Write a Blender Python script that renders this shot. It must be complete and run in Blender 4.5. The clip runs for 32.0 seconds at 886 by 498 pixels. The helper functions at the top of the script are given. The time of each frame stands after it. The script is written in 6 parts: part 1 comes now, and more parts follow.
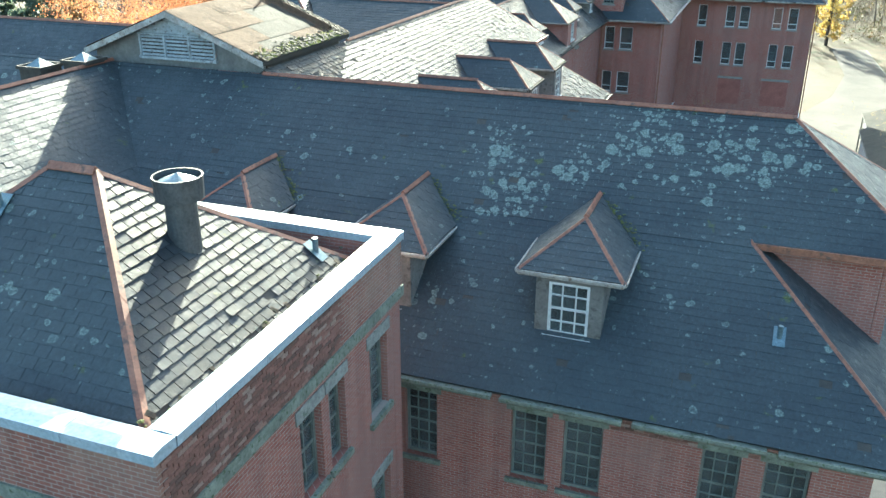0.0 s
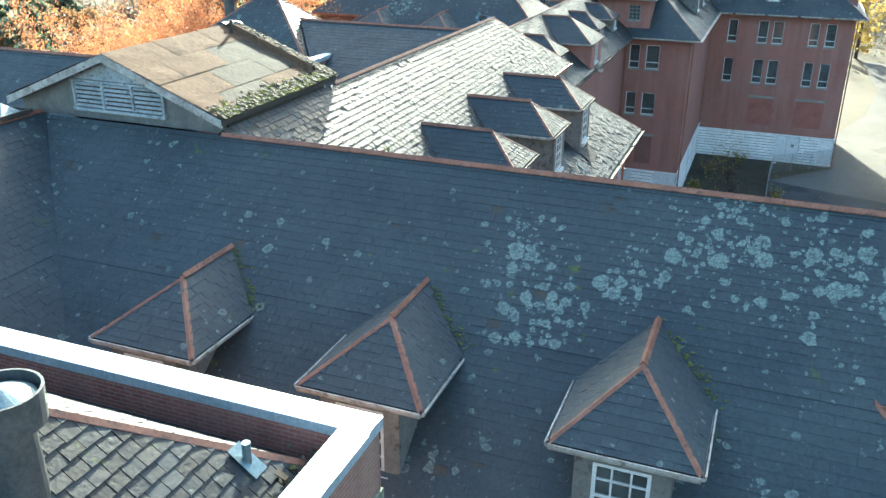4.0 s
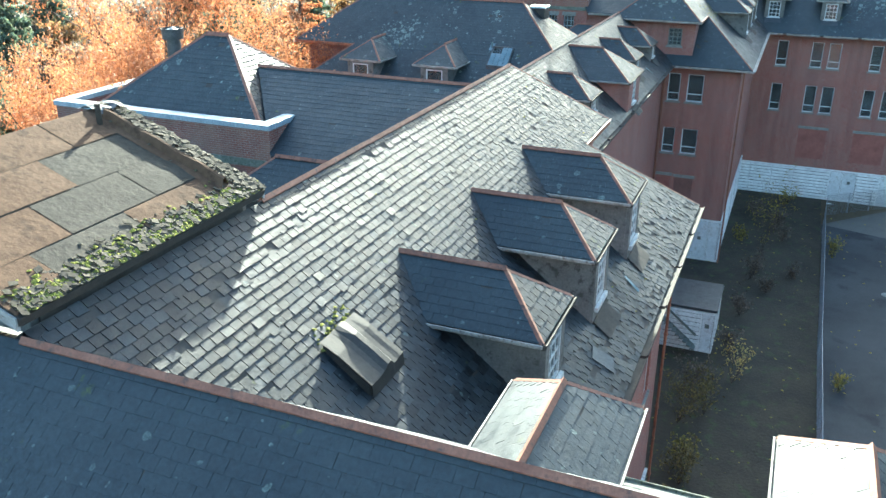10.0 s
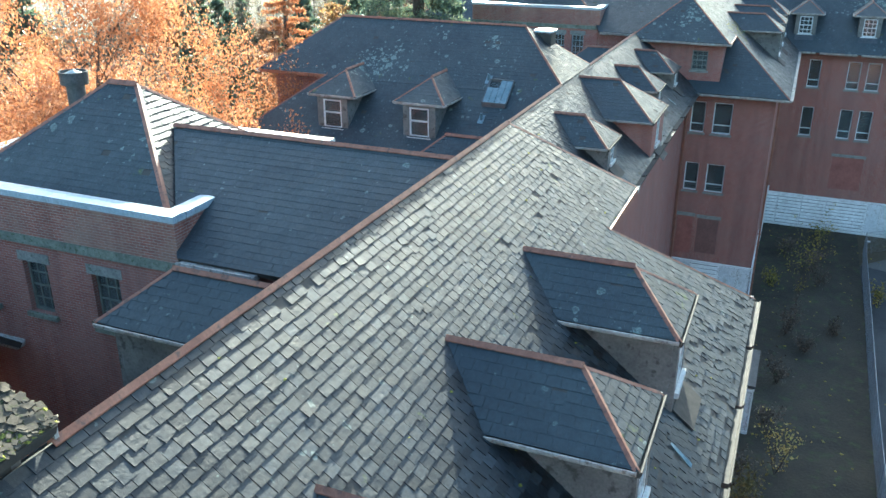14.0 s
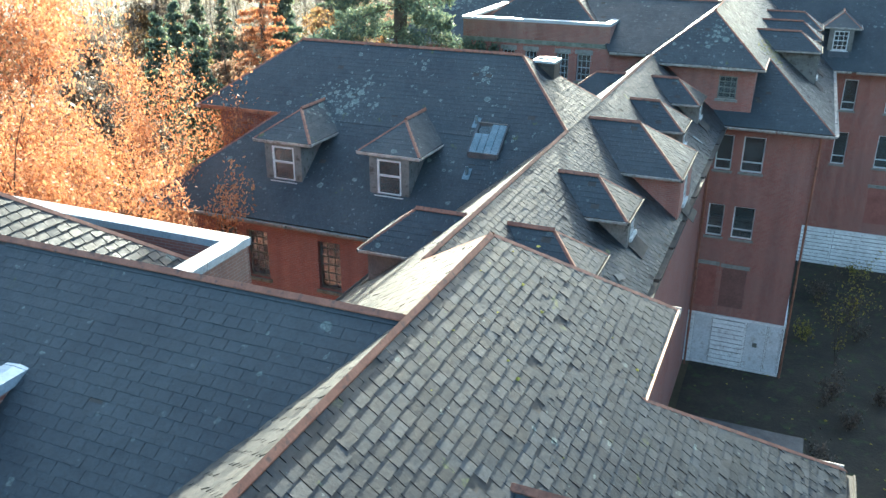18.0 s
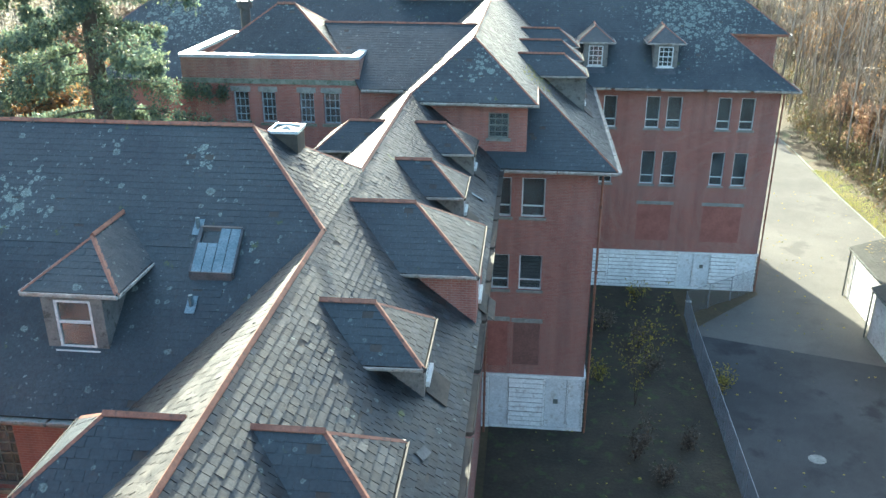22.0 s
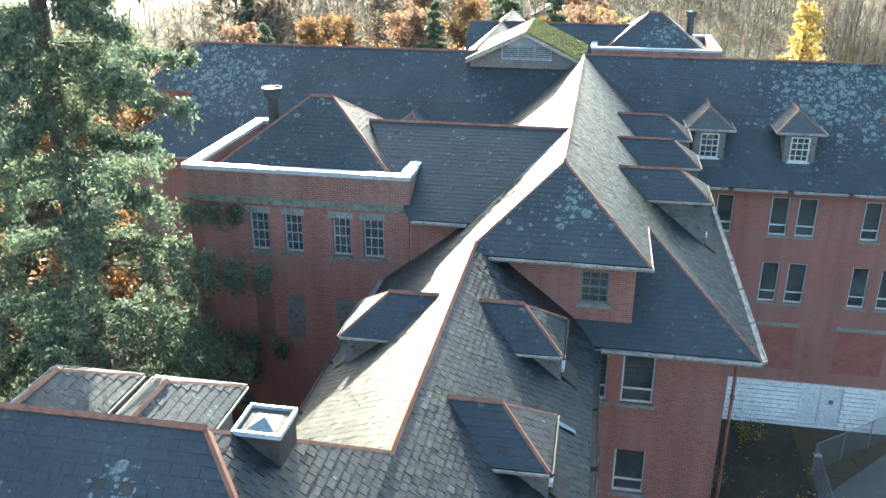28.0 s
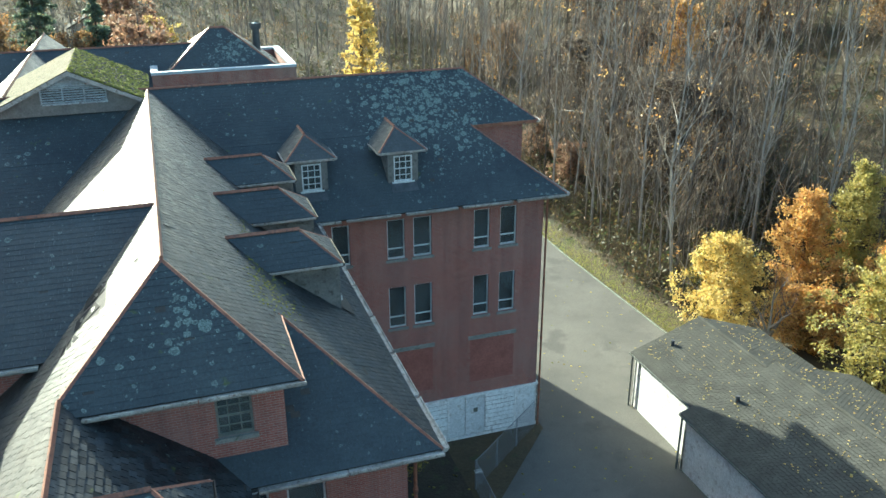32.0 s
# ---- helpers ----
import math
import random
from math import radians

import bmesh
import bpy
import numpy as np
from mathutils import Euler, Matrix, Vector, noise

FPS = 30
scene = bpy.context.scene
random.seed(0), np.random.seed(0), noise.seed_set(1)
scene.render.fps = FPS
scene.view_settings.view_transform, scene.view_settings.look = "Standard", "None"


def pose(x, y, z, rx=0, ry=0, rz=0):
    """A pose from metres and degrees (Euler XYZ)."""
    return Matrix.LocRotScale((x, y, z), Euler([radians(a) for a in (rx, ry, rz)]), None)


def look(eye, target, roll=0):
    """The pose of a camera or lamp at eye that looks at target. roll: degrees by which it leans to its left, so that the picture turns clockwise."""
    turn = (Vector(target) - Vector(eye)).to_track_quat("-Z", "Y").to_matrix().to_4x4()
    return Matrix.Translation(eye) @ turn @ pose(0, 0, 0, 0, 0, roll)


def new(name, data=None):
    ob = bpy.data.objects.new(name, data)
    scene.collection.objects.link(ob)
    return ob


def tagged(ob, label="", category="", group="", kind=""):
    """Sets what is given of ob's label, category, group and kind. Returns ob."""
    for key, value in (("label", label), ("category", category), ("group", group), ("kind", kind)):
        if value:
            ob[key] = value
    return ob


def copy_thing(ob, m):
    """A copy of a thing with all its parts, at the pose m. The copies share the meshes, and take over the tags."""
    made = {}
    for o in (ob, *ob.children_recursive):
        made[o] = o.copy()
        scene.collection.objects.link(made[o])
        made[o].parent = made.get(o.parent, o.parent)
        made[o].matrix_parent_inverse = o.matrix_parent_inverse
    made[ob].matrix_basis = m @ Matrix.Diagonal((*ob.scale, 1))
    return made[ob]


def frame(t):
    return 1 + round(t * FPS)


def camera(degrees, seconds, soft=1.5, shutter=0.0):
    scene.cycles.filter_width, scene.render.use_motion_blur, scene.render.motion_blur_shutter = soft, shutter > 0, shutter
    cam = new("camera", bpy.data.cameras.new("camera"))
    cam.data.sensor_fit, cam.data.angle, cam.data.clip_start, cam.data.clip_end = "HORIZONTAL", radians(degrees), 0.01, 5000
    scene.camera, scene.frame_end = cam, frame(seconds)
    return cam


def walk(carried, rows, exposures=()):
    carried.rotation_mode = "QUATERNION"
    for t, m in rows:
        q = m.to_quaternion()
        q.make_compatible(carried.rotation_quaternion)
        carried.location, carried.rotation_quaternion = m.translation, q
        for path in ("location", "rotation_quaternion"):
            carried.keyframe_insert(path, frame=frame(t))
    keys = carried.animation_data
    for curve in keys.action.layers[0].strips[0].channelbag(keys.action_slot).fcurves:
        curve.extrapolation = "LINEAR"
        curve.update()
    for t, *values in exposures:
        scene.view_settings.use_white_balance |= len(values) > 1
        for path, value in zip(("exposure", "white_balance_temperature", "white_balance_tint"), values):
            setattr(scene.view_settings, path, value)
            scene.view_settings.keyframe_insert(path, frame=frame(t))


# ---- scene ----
cam = camera(55.28, 32.0)
# seconds, x, y, z, yaw, pitch, roll
PATH = [
    (0.0, -1.109, -10.506, 24.903, 20.38, -23.19, 0.07),
    (0.5, -1.360, -9.830, 24.935, 20.39, -23.17, 0.13),
    (1.0, -1.599, -9.126, 24.973, 20.50, -23.15, 0.19),
    (1.5, -1.837, -8.380, 25.005, 20.62, -23.12, 0.24),
    (2.0, -2.084, -7.609, 25.033, 20.74, -23.09, 0.28),
    (2.5, -2.338, -6.845, 25.067, 20.86, -23.07, 0.30),
    (3.0, -2.597, -6.096, 25.104, 20.98, -23.06, 0.30),
    (3.5, -2.870, -5.351, 25.135, 21.10, -23.06, 0.31),
    (5.5, -3.967, -2.136, 25.222, 21.52, -23.01, 0.33),
    (6.0, -4.217, -1.297, 25.286, 21.65, -22.99, 0.33),
    (6.5, -4.479, -0.475, 25.322, 21.77, -22.98, 0.34),
    (7.0, -4.756, 0.334, 25.341, 21.89, -22.98, 0.35),
    (7.5, -5.045, 1.132, 25.353, 21.96, -22.98, 0.37),
    (8.0, -5.331, 1.926, 25.356, 22.07, -22.97, 0.38),
    (8.5, -5.606, 2.731, 25.349, 22.15, -22.97, 0.37),
    (9.0, -5.865, 3.559, 25.337, 22.24, -22.96, 0.35),
    (9.5, -6.104, 4.395, 25.321, 22.34, -22.94, 0.32),
    (10.0, -6.334, 5.230, 25.305, 22.40, -22.92, 0.30),
    (10.5, -6.568, 6.079, 25.289, 22.46, -22.90, 0.29),
    (11.0, -6.823, 6.964, 25.281, 22.51, -22.85, 0.28),
    (11.5, -7.114, 7.912, 25.275, 22.50, -22.80, 0.27),
    (12.0, -7.436, 8.933, 25.267, 22.57, -22.75, 0.23),
    (12.5, -7.771, 9.989, 25.264, 22.61, -22.70, 0.18),
    (13.0, -8.103, 11.036, 25.263, 22.69, -22.66, 0.12),
    (13.5, -8.423, 12.044, 25.245, 22.71, -22.62, 0.07),
    (14.0, -8.714, 13.007, 25.222, 22.72, -22.59, 0.05),
    (14.5, -8.966, 13.929, 25.228, 22.78, -22.58, 0.08),
    (16.5, -10.168, 17.756, 25.129, 22.77, -22.65, 0.15),
    (17.0, -10.463, 18.822, 25.161, 22.80, -22.68, 0.17),
    (17.5, -10.772, 19.889, 25.191, 22.80, -22.70, 0.17),
    (18.0, -11.101, 20.963, 25.245, 22.73, -22.70, 0.15),
    (18.5, -11.449, 22.035, 25.346, 22.70, -22.67, 0.12),
    (19.0, -11.812, 23.091, 25.464, 22.55, -22.63, 0.09),
    (19.5, -12.166, 24.131, 25.558, 22.48, -22.57, 0.05),
    (20.0, -12.480, 25.165, 25.612, 16.13, -22.53, 0.03),
    (20.5, -12.733, 26.193, 25.633, 12.29, -22.50, 0.02),
    (21.0, -12.933, 27.234, 25.635, 6.25, -22.50, 0.02),
    (21.5, -13.094, 28.313, 25.628, 5.94, -22.51, 0.03),
    (22.0, -13.206, 29.394, 25.617, 5.72, -22.51, 0.04),
    (22.5, -13.289, 30.471, 25.586, 5.48, -22.48, 0.03),
    (22.8, -13.336, 31.122, 25.576, 7.50, -22.46, 0.02),
    (23.0, -13.367, 31.557, 25.569, 10.08, -22.44, 0.01),
    (23.5, -13.441, 32.618, 25.688, 12.08, -22.39, -0.01),
    (24.0, -13.528, 33.644, 26.020, 11.93, -22.35, -0.02),
    (24.5, -13.636, 34.654, 26.507, 11.60, -22.31, -0.02),
    (25.0, -13.757, 35.651, 27.025, 11.44, -22.29, -0.02),
    (25.5, -13.896, 36.631, 27.474, 11.18, -22.26, -0.01),
    (27.5, -14.594, 40.454, 27.848, 10.48, -22.27, 0.14),
    (28.0, -14.818, 41.359, 27.914, 10.43, -22.22, 0.14),
    (28.5, -15.027, 42.226, 27.980, 7.03, -22.20, 0.10),
    (29.0, -15.196, 43.072, 28.053, 2.69, -22.22, 0.04),
    (29.5, -15.327, 43.926, 28.130, -0.86, -22.26, -0.01),
    (30.0, -15.425, 44.784, 28.197, -3.84, -22.32, -0.06),
    (30.5, -15.480, 45.625, 28.257, -8.08, -22.38, -0.11),
    (31.0, -15.470, 46.469, 28.324, -12.20, -22.45, -0.15),
    (31.5, -15.405, 47.337, 28.406, -15.60, -22.54, -0.18),
    (32.0, -15.310, 48.223, 28.502, -18.68, -22.65, -0.22),
]
walk(cam, [(t, pose(x, y, z, 90 + p, 0, w) @ pose(0, 0, 0, 0, 0, r)) for t, x, y, z, w, p, r in PATH],
     [(0, 2.69, 6050, -8), (8, 2.69, 5850, -8), (13, 2.59, 5700, -8), (18, 2.59, 6000, -5), (20.5, 2.64, 6100, -5), (23, 2.89, 6150, -5), (25.5, 2.94, 6200, -4), (28, 2.79, 6250, -2), (30.2, 2.69, 6400, 7), (30.9, 2.14, 5950, -11), (32, 2.04, 5950, -11)])

# ---- light ----
SUN_AZ, SUN_EL = 19.4, 21.5          # degrees west of north (+y), and above the horizon
world = bpy.data.worlds.new("sky")
scene.world = world
world.use_nodes = True
wn = world.node_tree.nodes
sky = wn.new("ShaderNodeTexSky")
sky.sky_type, sky.sun_disc = "NISHITA", False
sky.sun_elevation, sky.sun_rotation = radians(SUN_EL), radians(-SUN_AZ)
sky.dust_density = 2.5
wn["Background"].inputs["Strength"].default_value = 0.125
world.node_tree.links.new(sky.outputs[0], wn["Background"].inputs[0])
lamp = bpy.data.lights.new("sun", "SUN")
lamp.energy, lamp.angle, lamp.color = 5.0, radians(0.53), (1.0, 0.90, 0.76)
sun = new("sun", lamp)
a, e = radians(SUN_AZ), radians(SUN_EL)
sun.matrix_world = look((0, 0, 60), (60 * math.sin(a) * math.cos(e), -60 * math.cos(a) * math.cos(e), 60 - 60 * math.sin(e)))

# ---- materials ----


def material(name, colour, rough=0.8, metal=0.0, spec=0.5):
    m = bpy.data.materials.new(name)
    m.use_nodes = True
    b = m.node_tree.nodes["Principled BSDF"]
    b.inputs["Base Color"].default_value = (*colour, 1)
    b.inputs["Roughness"].default_value = rough
    b.inputs["Metallic"].default_value = metal
    b.inputs["Specular IOR Level"].default_value = spec
    return m, m.node_tree.nodes, m.node_tree.links, b


def node(nodes, kind, **inputs):
    n = nodes.new("ShaderNode" + kind)
    for key, value in inputs.items():
        n.inputs[key.replace("_", " ")].default_value = value
    return n


def place(nodes):
    return nodes.new("ShaderNodeNewGeometry").outputs["Position"]


def noise_of(nodes, links, vector, scale, detail=4.0, rough=0.6):
    n = node(nodes, "TexNoise", Scale=scale, Detail=detail, Roughness=rough)
    links.new(vector, n.inputs["Vector"])
    return n.outputs["Fac"]


def ramp(nodes, links, fac, stops):
    n = nodes.new("ShaderNodeValToRGB")
    el = n.color_ramp.elements
    while len(el) < len(stops):
        el.new(0.5)
    for item, (at, colour) in zip(el, stops):
        item.position = at
        item.color = (*colour, 1) if len(colour) == 3 else colour
    links.new(fac, n.inputs["Fac"])
    return n.outputs["Color"]


def mix(nodes, links, fac, one, two, how="MIX"):
    n = nodes.new("ShaderNodeMix")
    n.data_type, n.blend_type = "RGBA", how
    for socket, value in ((n.inputs["Factor"], fac), (n.inputs[6], one), (n.inputs[7], two)):
        if isinstance(value, bpy.types.NodeSocket):
            links.new(value, socket)
        elif isinstance(value, tuple):
            socket.default_value = (*value, 1)
        else:
            socket.default_value = value
    return n.outputs[2]


def maths(nodes, links, how, one, two=0.0):
    n = nodes.new("ShaderNodeMath")
    n.operation = how
    for socket, value in zip(n.inputs, (one, two)):
        if isinstance(value, bpy.types.NodeSocket):
            links.new(value, socket)
        else:
            socket.default_value = value
    return n.outputs[0]


def bump(nodes, links, b, height, strength=0.3, distance=0.02):
    n = node(nodes, "Bump", Strength=strength, Distance=distance)
    links.new(height, n.inputs["Height"])
    links.new(n.outputs[0], b.inputs["Normal"])


# where lichen grows thickest on the roofs: centre and reach
COLONIES = [(-7.4, 11.0, 18.2, 1.25), (-5.2, 10.9, 18.1, 1.0), (-6.6, 10.0, 17.5, 1.0), (-3.6, 11.6, 18.6, 1.5), (-1.5, 11.5, 18.6, 1.4), (0.2, 11.9, 18.8, 1.0), (-22.4, 51.8, 18.8, 0.7), (-26.3, 76.2, 19.9, 1.1), (-1.6, 91.6, 18.4, 4.6), (-27.5, 50.3, 17.6, 1.5), (-14.6, -1.6, 19.0, 1.6), (-10.6, 106.5, 19.2, 1.8), (-15.0, 69.5, 18.0, 1.5), (-38.0, 91.0, 18.0, 4.0)]


def slate_material(name, dark, light, lichen=0.0, moss=0.0, rough=0.42, brown=0.0, shine=0.5, spread=1.0):
    """Slate: every piece has its own tone; lichen grows in round pale rosettes, moss in cushions."""
    m, n, l, b = material(name, dark, rough, 0.0, shine)
    p = place(n)
    isle = n.new("ShaderNodeNewGeometry").outputs["Random Per Island"]
    own = n.new("ShaderNodeObjectInfo").outputs["Random"]
    pick = maths(n, l, "FRACT", maths(n, l, "ADD", isle, maths(n, l, "MULTIPLY", own, 7.3)))
    mid = tuple((x + y) / 2 for x, y in zip(dark, light))
    tone = ramp(n, l, pick, [(0.0, tuple(x * (1 - 0.2 * spread) for x in dark)), (0.15, dark), (0.6, mid), (0.92, light), (1.0, tuple(x * (1 + 0.12 * spread) for x in light))])
    cloud = ramp(n, l, noise_of(n, l, p, 0.35, 5), [(0.3, (0.7, 0.72, 0.76)), (0.7, (1.22, 1.18, 1.12))])
    grain = ramp(n, l, noise_of(n, l, p, 14, 6, 0.7), [(0.25, (0.6, 0.6, 0.6)), (0.75, (1.35, 1.35, 1.35))])
    colour = mix(n, l, 1.0, mix(n, l, 1.0, tone, cloud, "MULTIPLY"), grain, "MULTIPLY")
    if brown:
        stain = ramp(n, l, noise_of(n, l, p, 0.9, 5), [(0.45, (0, 0, 0)), (0.68, (1, 1, 1))])
        colour = mix(n, l, maths(n, l, "MULTIPLY", stain, brown), colour, (0.085, 0.070, 0.052))
    if lichen:
        near = None
        for x, y, z, r in COLONIES if lichen >= 1 else ():
            d = n.new("ShaderNodeVectorMath")
            d.operation = "DISTANCE"
            l.new(p, d.inputs[0])
            d.inputs[1].default_value = (x, y, z)
            c = node(n, "MapRange", From_Min=r * 1.25, From_Max=r * 0.3)
            l.new(d.outputs["Value"], c.inputs["Value"])
            near = c.outputs[0] if near is None else maths(n, l, "MAXIMUM", near, c.outputs[0])
        patch = ramp(n, l, noise_of(n, l, p, 0.5, 3), [(0.35, (0.45,) * 3), (0.6, (1, 1, 1))])
        amount = maths(n, l, "MULTIPLY", patch, 0.42 * min(1.0, lichen))
        if near is not None:
            amount = maths(n, l, "ADD", amount, maths(n, l, "MULTIPLY", near, 0.62))
        warp = n.new("ShaderNodeVectorMath")
        warp.operation = "ADD"
        wob = node(n, "TexNoise", Scale=7.0, Detail=4.0)
        l.new(p, wob.inputs["Vector"])
        sc = n.new("ShaderNodeVectorMath")
        sc.operation = "SCALE"
        sc.inputs["Scale"].default_value = 0.17
        l.new(wob.outputs["Color"], sc.inputs[0])
        l.new(p, warp.inputs[0])
        l.new(sc.outputs[0], warp.inputs[1])
        cover = None
        for scale, size in ((2.3, 0.60), (4.2, 0.60), (8.0, 0.55)):
            v = node(n, "TexVoronoi", Scale=scale)
            l.new(warp.outputs[0], v.inputs["Vector"])
            sep = n.new("ShaderNodeSeparateColor")
            l.new(v.outputs["Color"], sep.inputs[0])
            over = maths(n, l, "SUBTRACT", maths(n, l, "ADD", sep.outputs[0], amount), 1.0)
            reach = maths(n, l, "MULTIPLY", maths(n, l, "POWER", maths(n, l, "MAXIMUM", over, 0.0), 0.6), size)
            ring = node(n, "MapRange", From_Min=0.02, From_Max=0.06)
            l.new(maths(n, l, "SUBTRACT", reach, v.outputs["Distance"]), ring.inputs["Value"])
            heart = node(n, "MapRange", From_Min=0.10, From_Max=0.24, To_Min=0.45, To_Max=1.0)
            l.new(v.outputs["Distance"], heart.inputs["Value"])
            disc = maths(n, l, "MULTIPLY", ring.outputs[0], heart.outputs[0])
            cover = disc if cover is None else maths(n, l, "MAXIMUM", cover, disc)
        mottle = ramp(n, l, noise_of(n, l, p, 26, 4), [(0.36, (0.07, 0.095, 0.09)), (0.64, (0.21, 0.26, 0.235))])
        ragged = maths(n, l, "MULTIPLY", cover, ramp(n, l, noise_of(n, l, p, 17, 4), [(0.33, (0.2,) * 3), (0.48, (0.95,) * 3)]))
        colour = mix(n, l, ragged, colour, mottle)
    if moss:
        green = ramp(n, l, noise_of(n, l, p, 1.7, 6), [(0.68 - 0.1 * moss, (0, 0, 0)), (0.74 - 0.1 * moss, (0.8,) * 3)])
        tint = ramp(n, l, noise_of(n, l, p, 18, 3), [(0.3, (0.03, 0.045, 0.012)), (0.7, (0.11, 0.13, 0.03))])
        colour = mix(n, l, green, colour, tint)
    l.new(colour, b.inputs["Base Color"])
    gloss = maths(n, l, "ADD", maths(n, l, "MULTIPLY", pick, 0.16), ramp(n, l, noise_of(n, l, p, 3.0, 4), [(0.3, (rough - 0.14,) * 3), (0.7, (rough + 0.1,) * 3)]))
    l.new(gloss, b.inputs["Roughness"])
    bump(n, l, b, noise_of(n, l, p, 12, 6, 0.65), 0.5, 0.02)
    return m


def patchy(name, one, two, scale, rough=0.85, fine=30, metal=0.0, third=None, strength=0.3, distance=0.01):
    m, n, l, b = material(name, one, rough, metal)
    p = place(n)
    colour = ramp(n, l, noise_of(n, l, p, scale, 6, 0.65), [(0.32, one), (0.66, two)])
    if third:
        colour = mix(n, l, ramp(n, l, noise_of(n, l, p, scale * 3.1, 5), [(0.55, (0, 0, 0)), (0.66, (1, 1, 1))]), colour, third)
    grain = ramp(n, l, noise_of(n, l, p, fine, 3), [(0.3, (0.8,) * 3), (0.7, (1.16,) * 3)])
    l.new(mix(n, l, 1.0, colour, grain, "MULTIPLY"), b.inputs["Base Color"])
    bump(n, l, b, noise_of(n, l, p, fine, 4), strength, distance)
    return m


def brick_material(name, one, two, worn, mortar=(0.30, 0.26, 0.23)):
    m, n, l, b = material(name, one, 0.88)
    p = place(n)
    sep = n.new("ShaderNodeSeparateXYZ")
    l.new(p, sep.inputs[0])
    com = n.new("ShaderNodeCombineXYZ")
    l.new(maths(n, l, "ADD", sep.outputs[0], sep.outputs[1]), com.inputs[0])
    l.new(sep.outputs[2], com.inputs[1])
    t = n.new("ShaderNodeTexBrick")
    for key, value in (("Scale", 1.0), ("Mortar Size", 0.007), ("Mortar Smooth", 0.3), ("Brick Width", 0.22), ("Row Height", 0.075)):
        t.inputs[key].default_value = value
    t.inputs["Color1"].default_value, t.inputs["Color2"].default_value, t.inputs["Mortar"].default_value = (*one, 1), (*two, 1), (*mortar, 1)
    l.new(com.outputs[0], t.inputs["Vector"])
    wear = ramp(n, l, noise_of(n, l, p, 0.33, 7, 0.72), [(0.42, (0, 0, 0)), (0.66, (0.7,) * 3)])
    colour = mix(n, l, wear, t.outputs["Color"], worn)
    st = node(n, "Mapping")
    st.inputs["Scale"].default_value = (1.6, 1.6, 0.12)
    l.new(p, st.inputs["Vector"])
    streak = ramp(n, l, noise_of(n, l, st.outputs[0], 1.4, 4), [(0.35, (0.84, 0.83, 0.83)), (0.62, (1.05, 1.05, 1.05))])
    l.new(mix(n, l, 1.0, colour, streak, "MULTIPLY"), b.inputs["Base Color"])
    bump(n, l, b, maths(n, l, "ADD", maths(n, l, "MULTIPLY", t.outputs["Fac"], -0.6), noise_of(n, l, p, 30, 3)), 0.4, 0.012)
    return m


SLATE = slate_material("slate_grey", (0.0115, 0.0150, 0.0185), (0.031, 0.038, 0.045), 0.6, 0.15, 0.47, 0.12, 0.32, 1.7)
# lighter copy of the slate: sunlight on the west slopes put into the colour
SLATE_SUNLIT = slate_material("slate_sunlit", (0.031, 0.032, 0.031), (0.060, 0.058, 0.053), 0.5, 0.15, 0.5, 0.3, 0.4)
SLATE_LICHEN = slate_material("slate_lichen", (0.034, 0.0445, 0.052), (0.038, 0.0495, 0.0575), 1.0, 0.2, 0.55, spread=0.1, shine=0.35)
SLATE_PLAIN = slate_material("slate_blue", (0.032, 0.0425, 0.050), (0.038, 0.0495, 0.058), 0.8, 0.1, 0.52, spread=0.2, shine=0.38)
RUBBLE = patchy("broken_slate", (0.040, 0.035, 0.029), (0.105, 0.088, 0.068), 5.0, 0.85, 24, 0, (0.055, 0.058, 0.030), 0.5, 0.01)
DECK = patchy("roof_boarding", (0.03, 0.028, 0.026), (0.06, 0.052, 0.045), 2.0)
COPPER = patchy("rusted_ridge_metal", (0.17, 0.065, 0.040), (0.27, 0.12, 0.075), 2.2, 0.6, 24, 0.15, (0.10, 0.055, 0.042))
COPING = patchy("painted_coping_metal", (0.30, 0.38, 0.44), (0.42, 0.49, 0.54), 1.2, 0.32, 14, 0.2, (0.32, 0.38, 0.42))
EAVE = patchy("peeling_white_paint", (0.20, 0.18, 0.165), (0.40, 0.39, 0.365), 2.6, 0.75, 22, 0, (0.15, 0.12, 0.10))
BRICK = brick_material("red_brick", (0.21, 0.067, 0.050), (0.28, 0.098, 0.073), (0.24, 0.140, 0.120))
BRICK_DARK = brick_material("weathered_brick", (0.17, 0.065, 0.050), (0.23, 0.09, 0.065), (0.26, 0.19, 0.15))
def brick_piece():
    m, n, l, b = material("single_brick", (0.25, 0.08, 0.06), 0.9)
    own = n.new("ShaderNodeObjectInfo").outputs["Random"]
    colour = ramp(n, l, own, [(0.0, (0.09, 0.052, 0.043)), (0.4, (0.16, 0.076, 0.058)), (0.8, (0.21, 0.10, 0.078)), (1.0, (0.25, 0.18, 0.15))])
    p = place(n)
    l.new(mix(n, l, 1.0, colour, ramp(n, l, noise_of(n, l, p, 24, 4), [(0.3, (0.7,) * 3), (0.7, (1.2,) * 3)]), "MULTIPLY"), b.inputs["Base Color"])
    bump(n, l, b, noise_of(n, l, p, 50, 3), 0.4, 0.006)
    return m


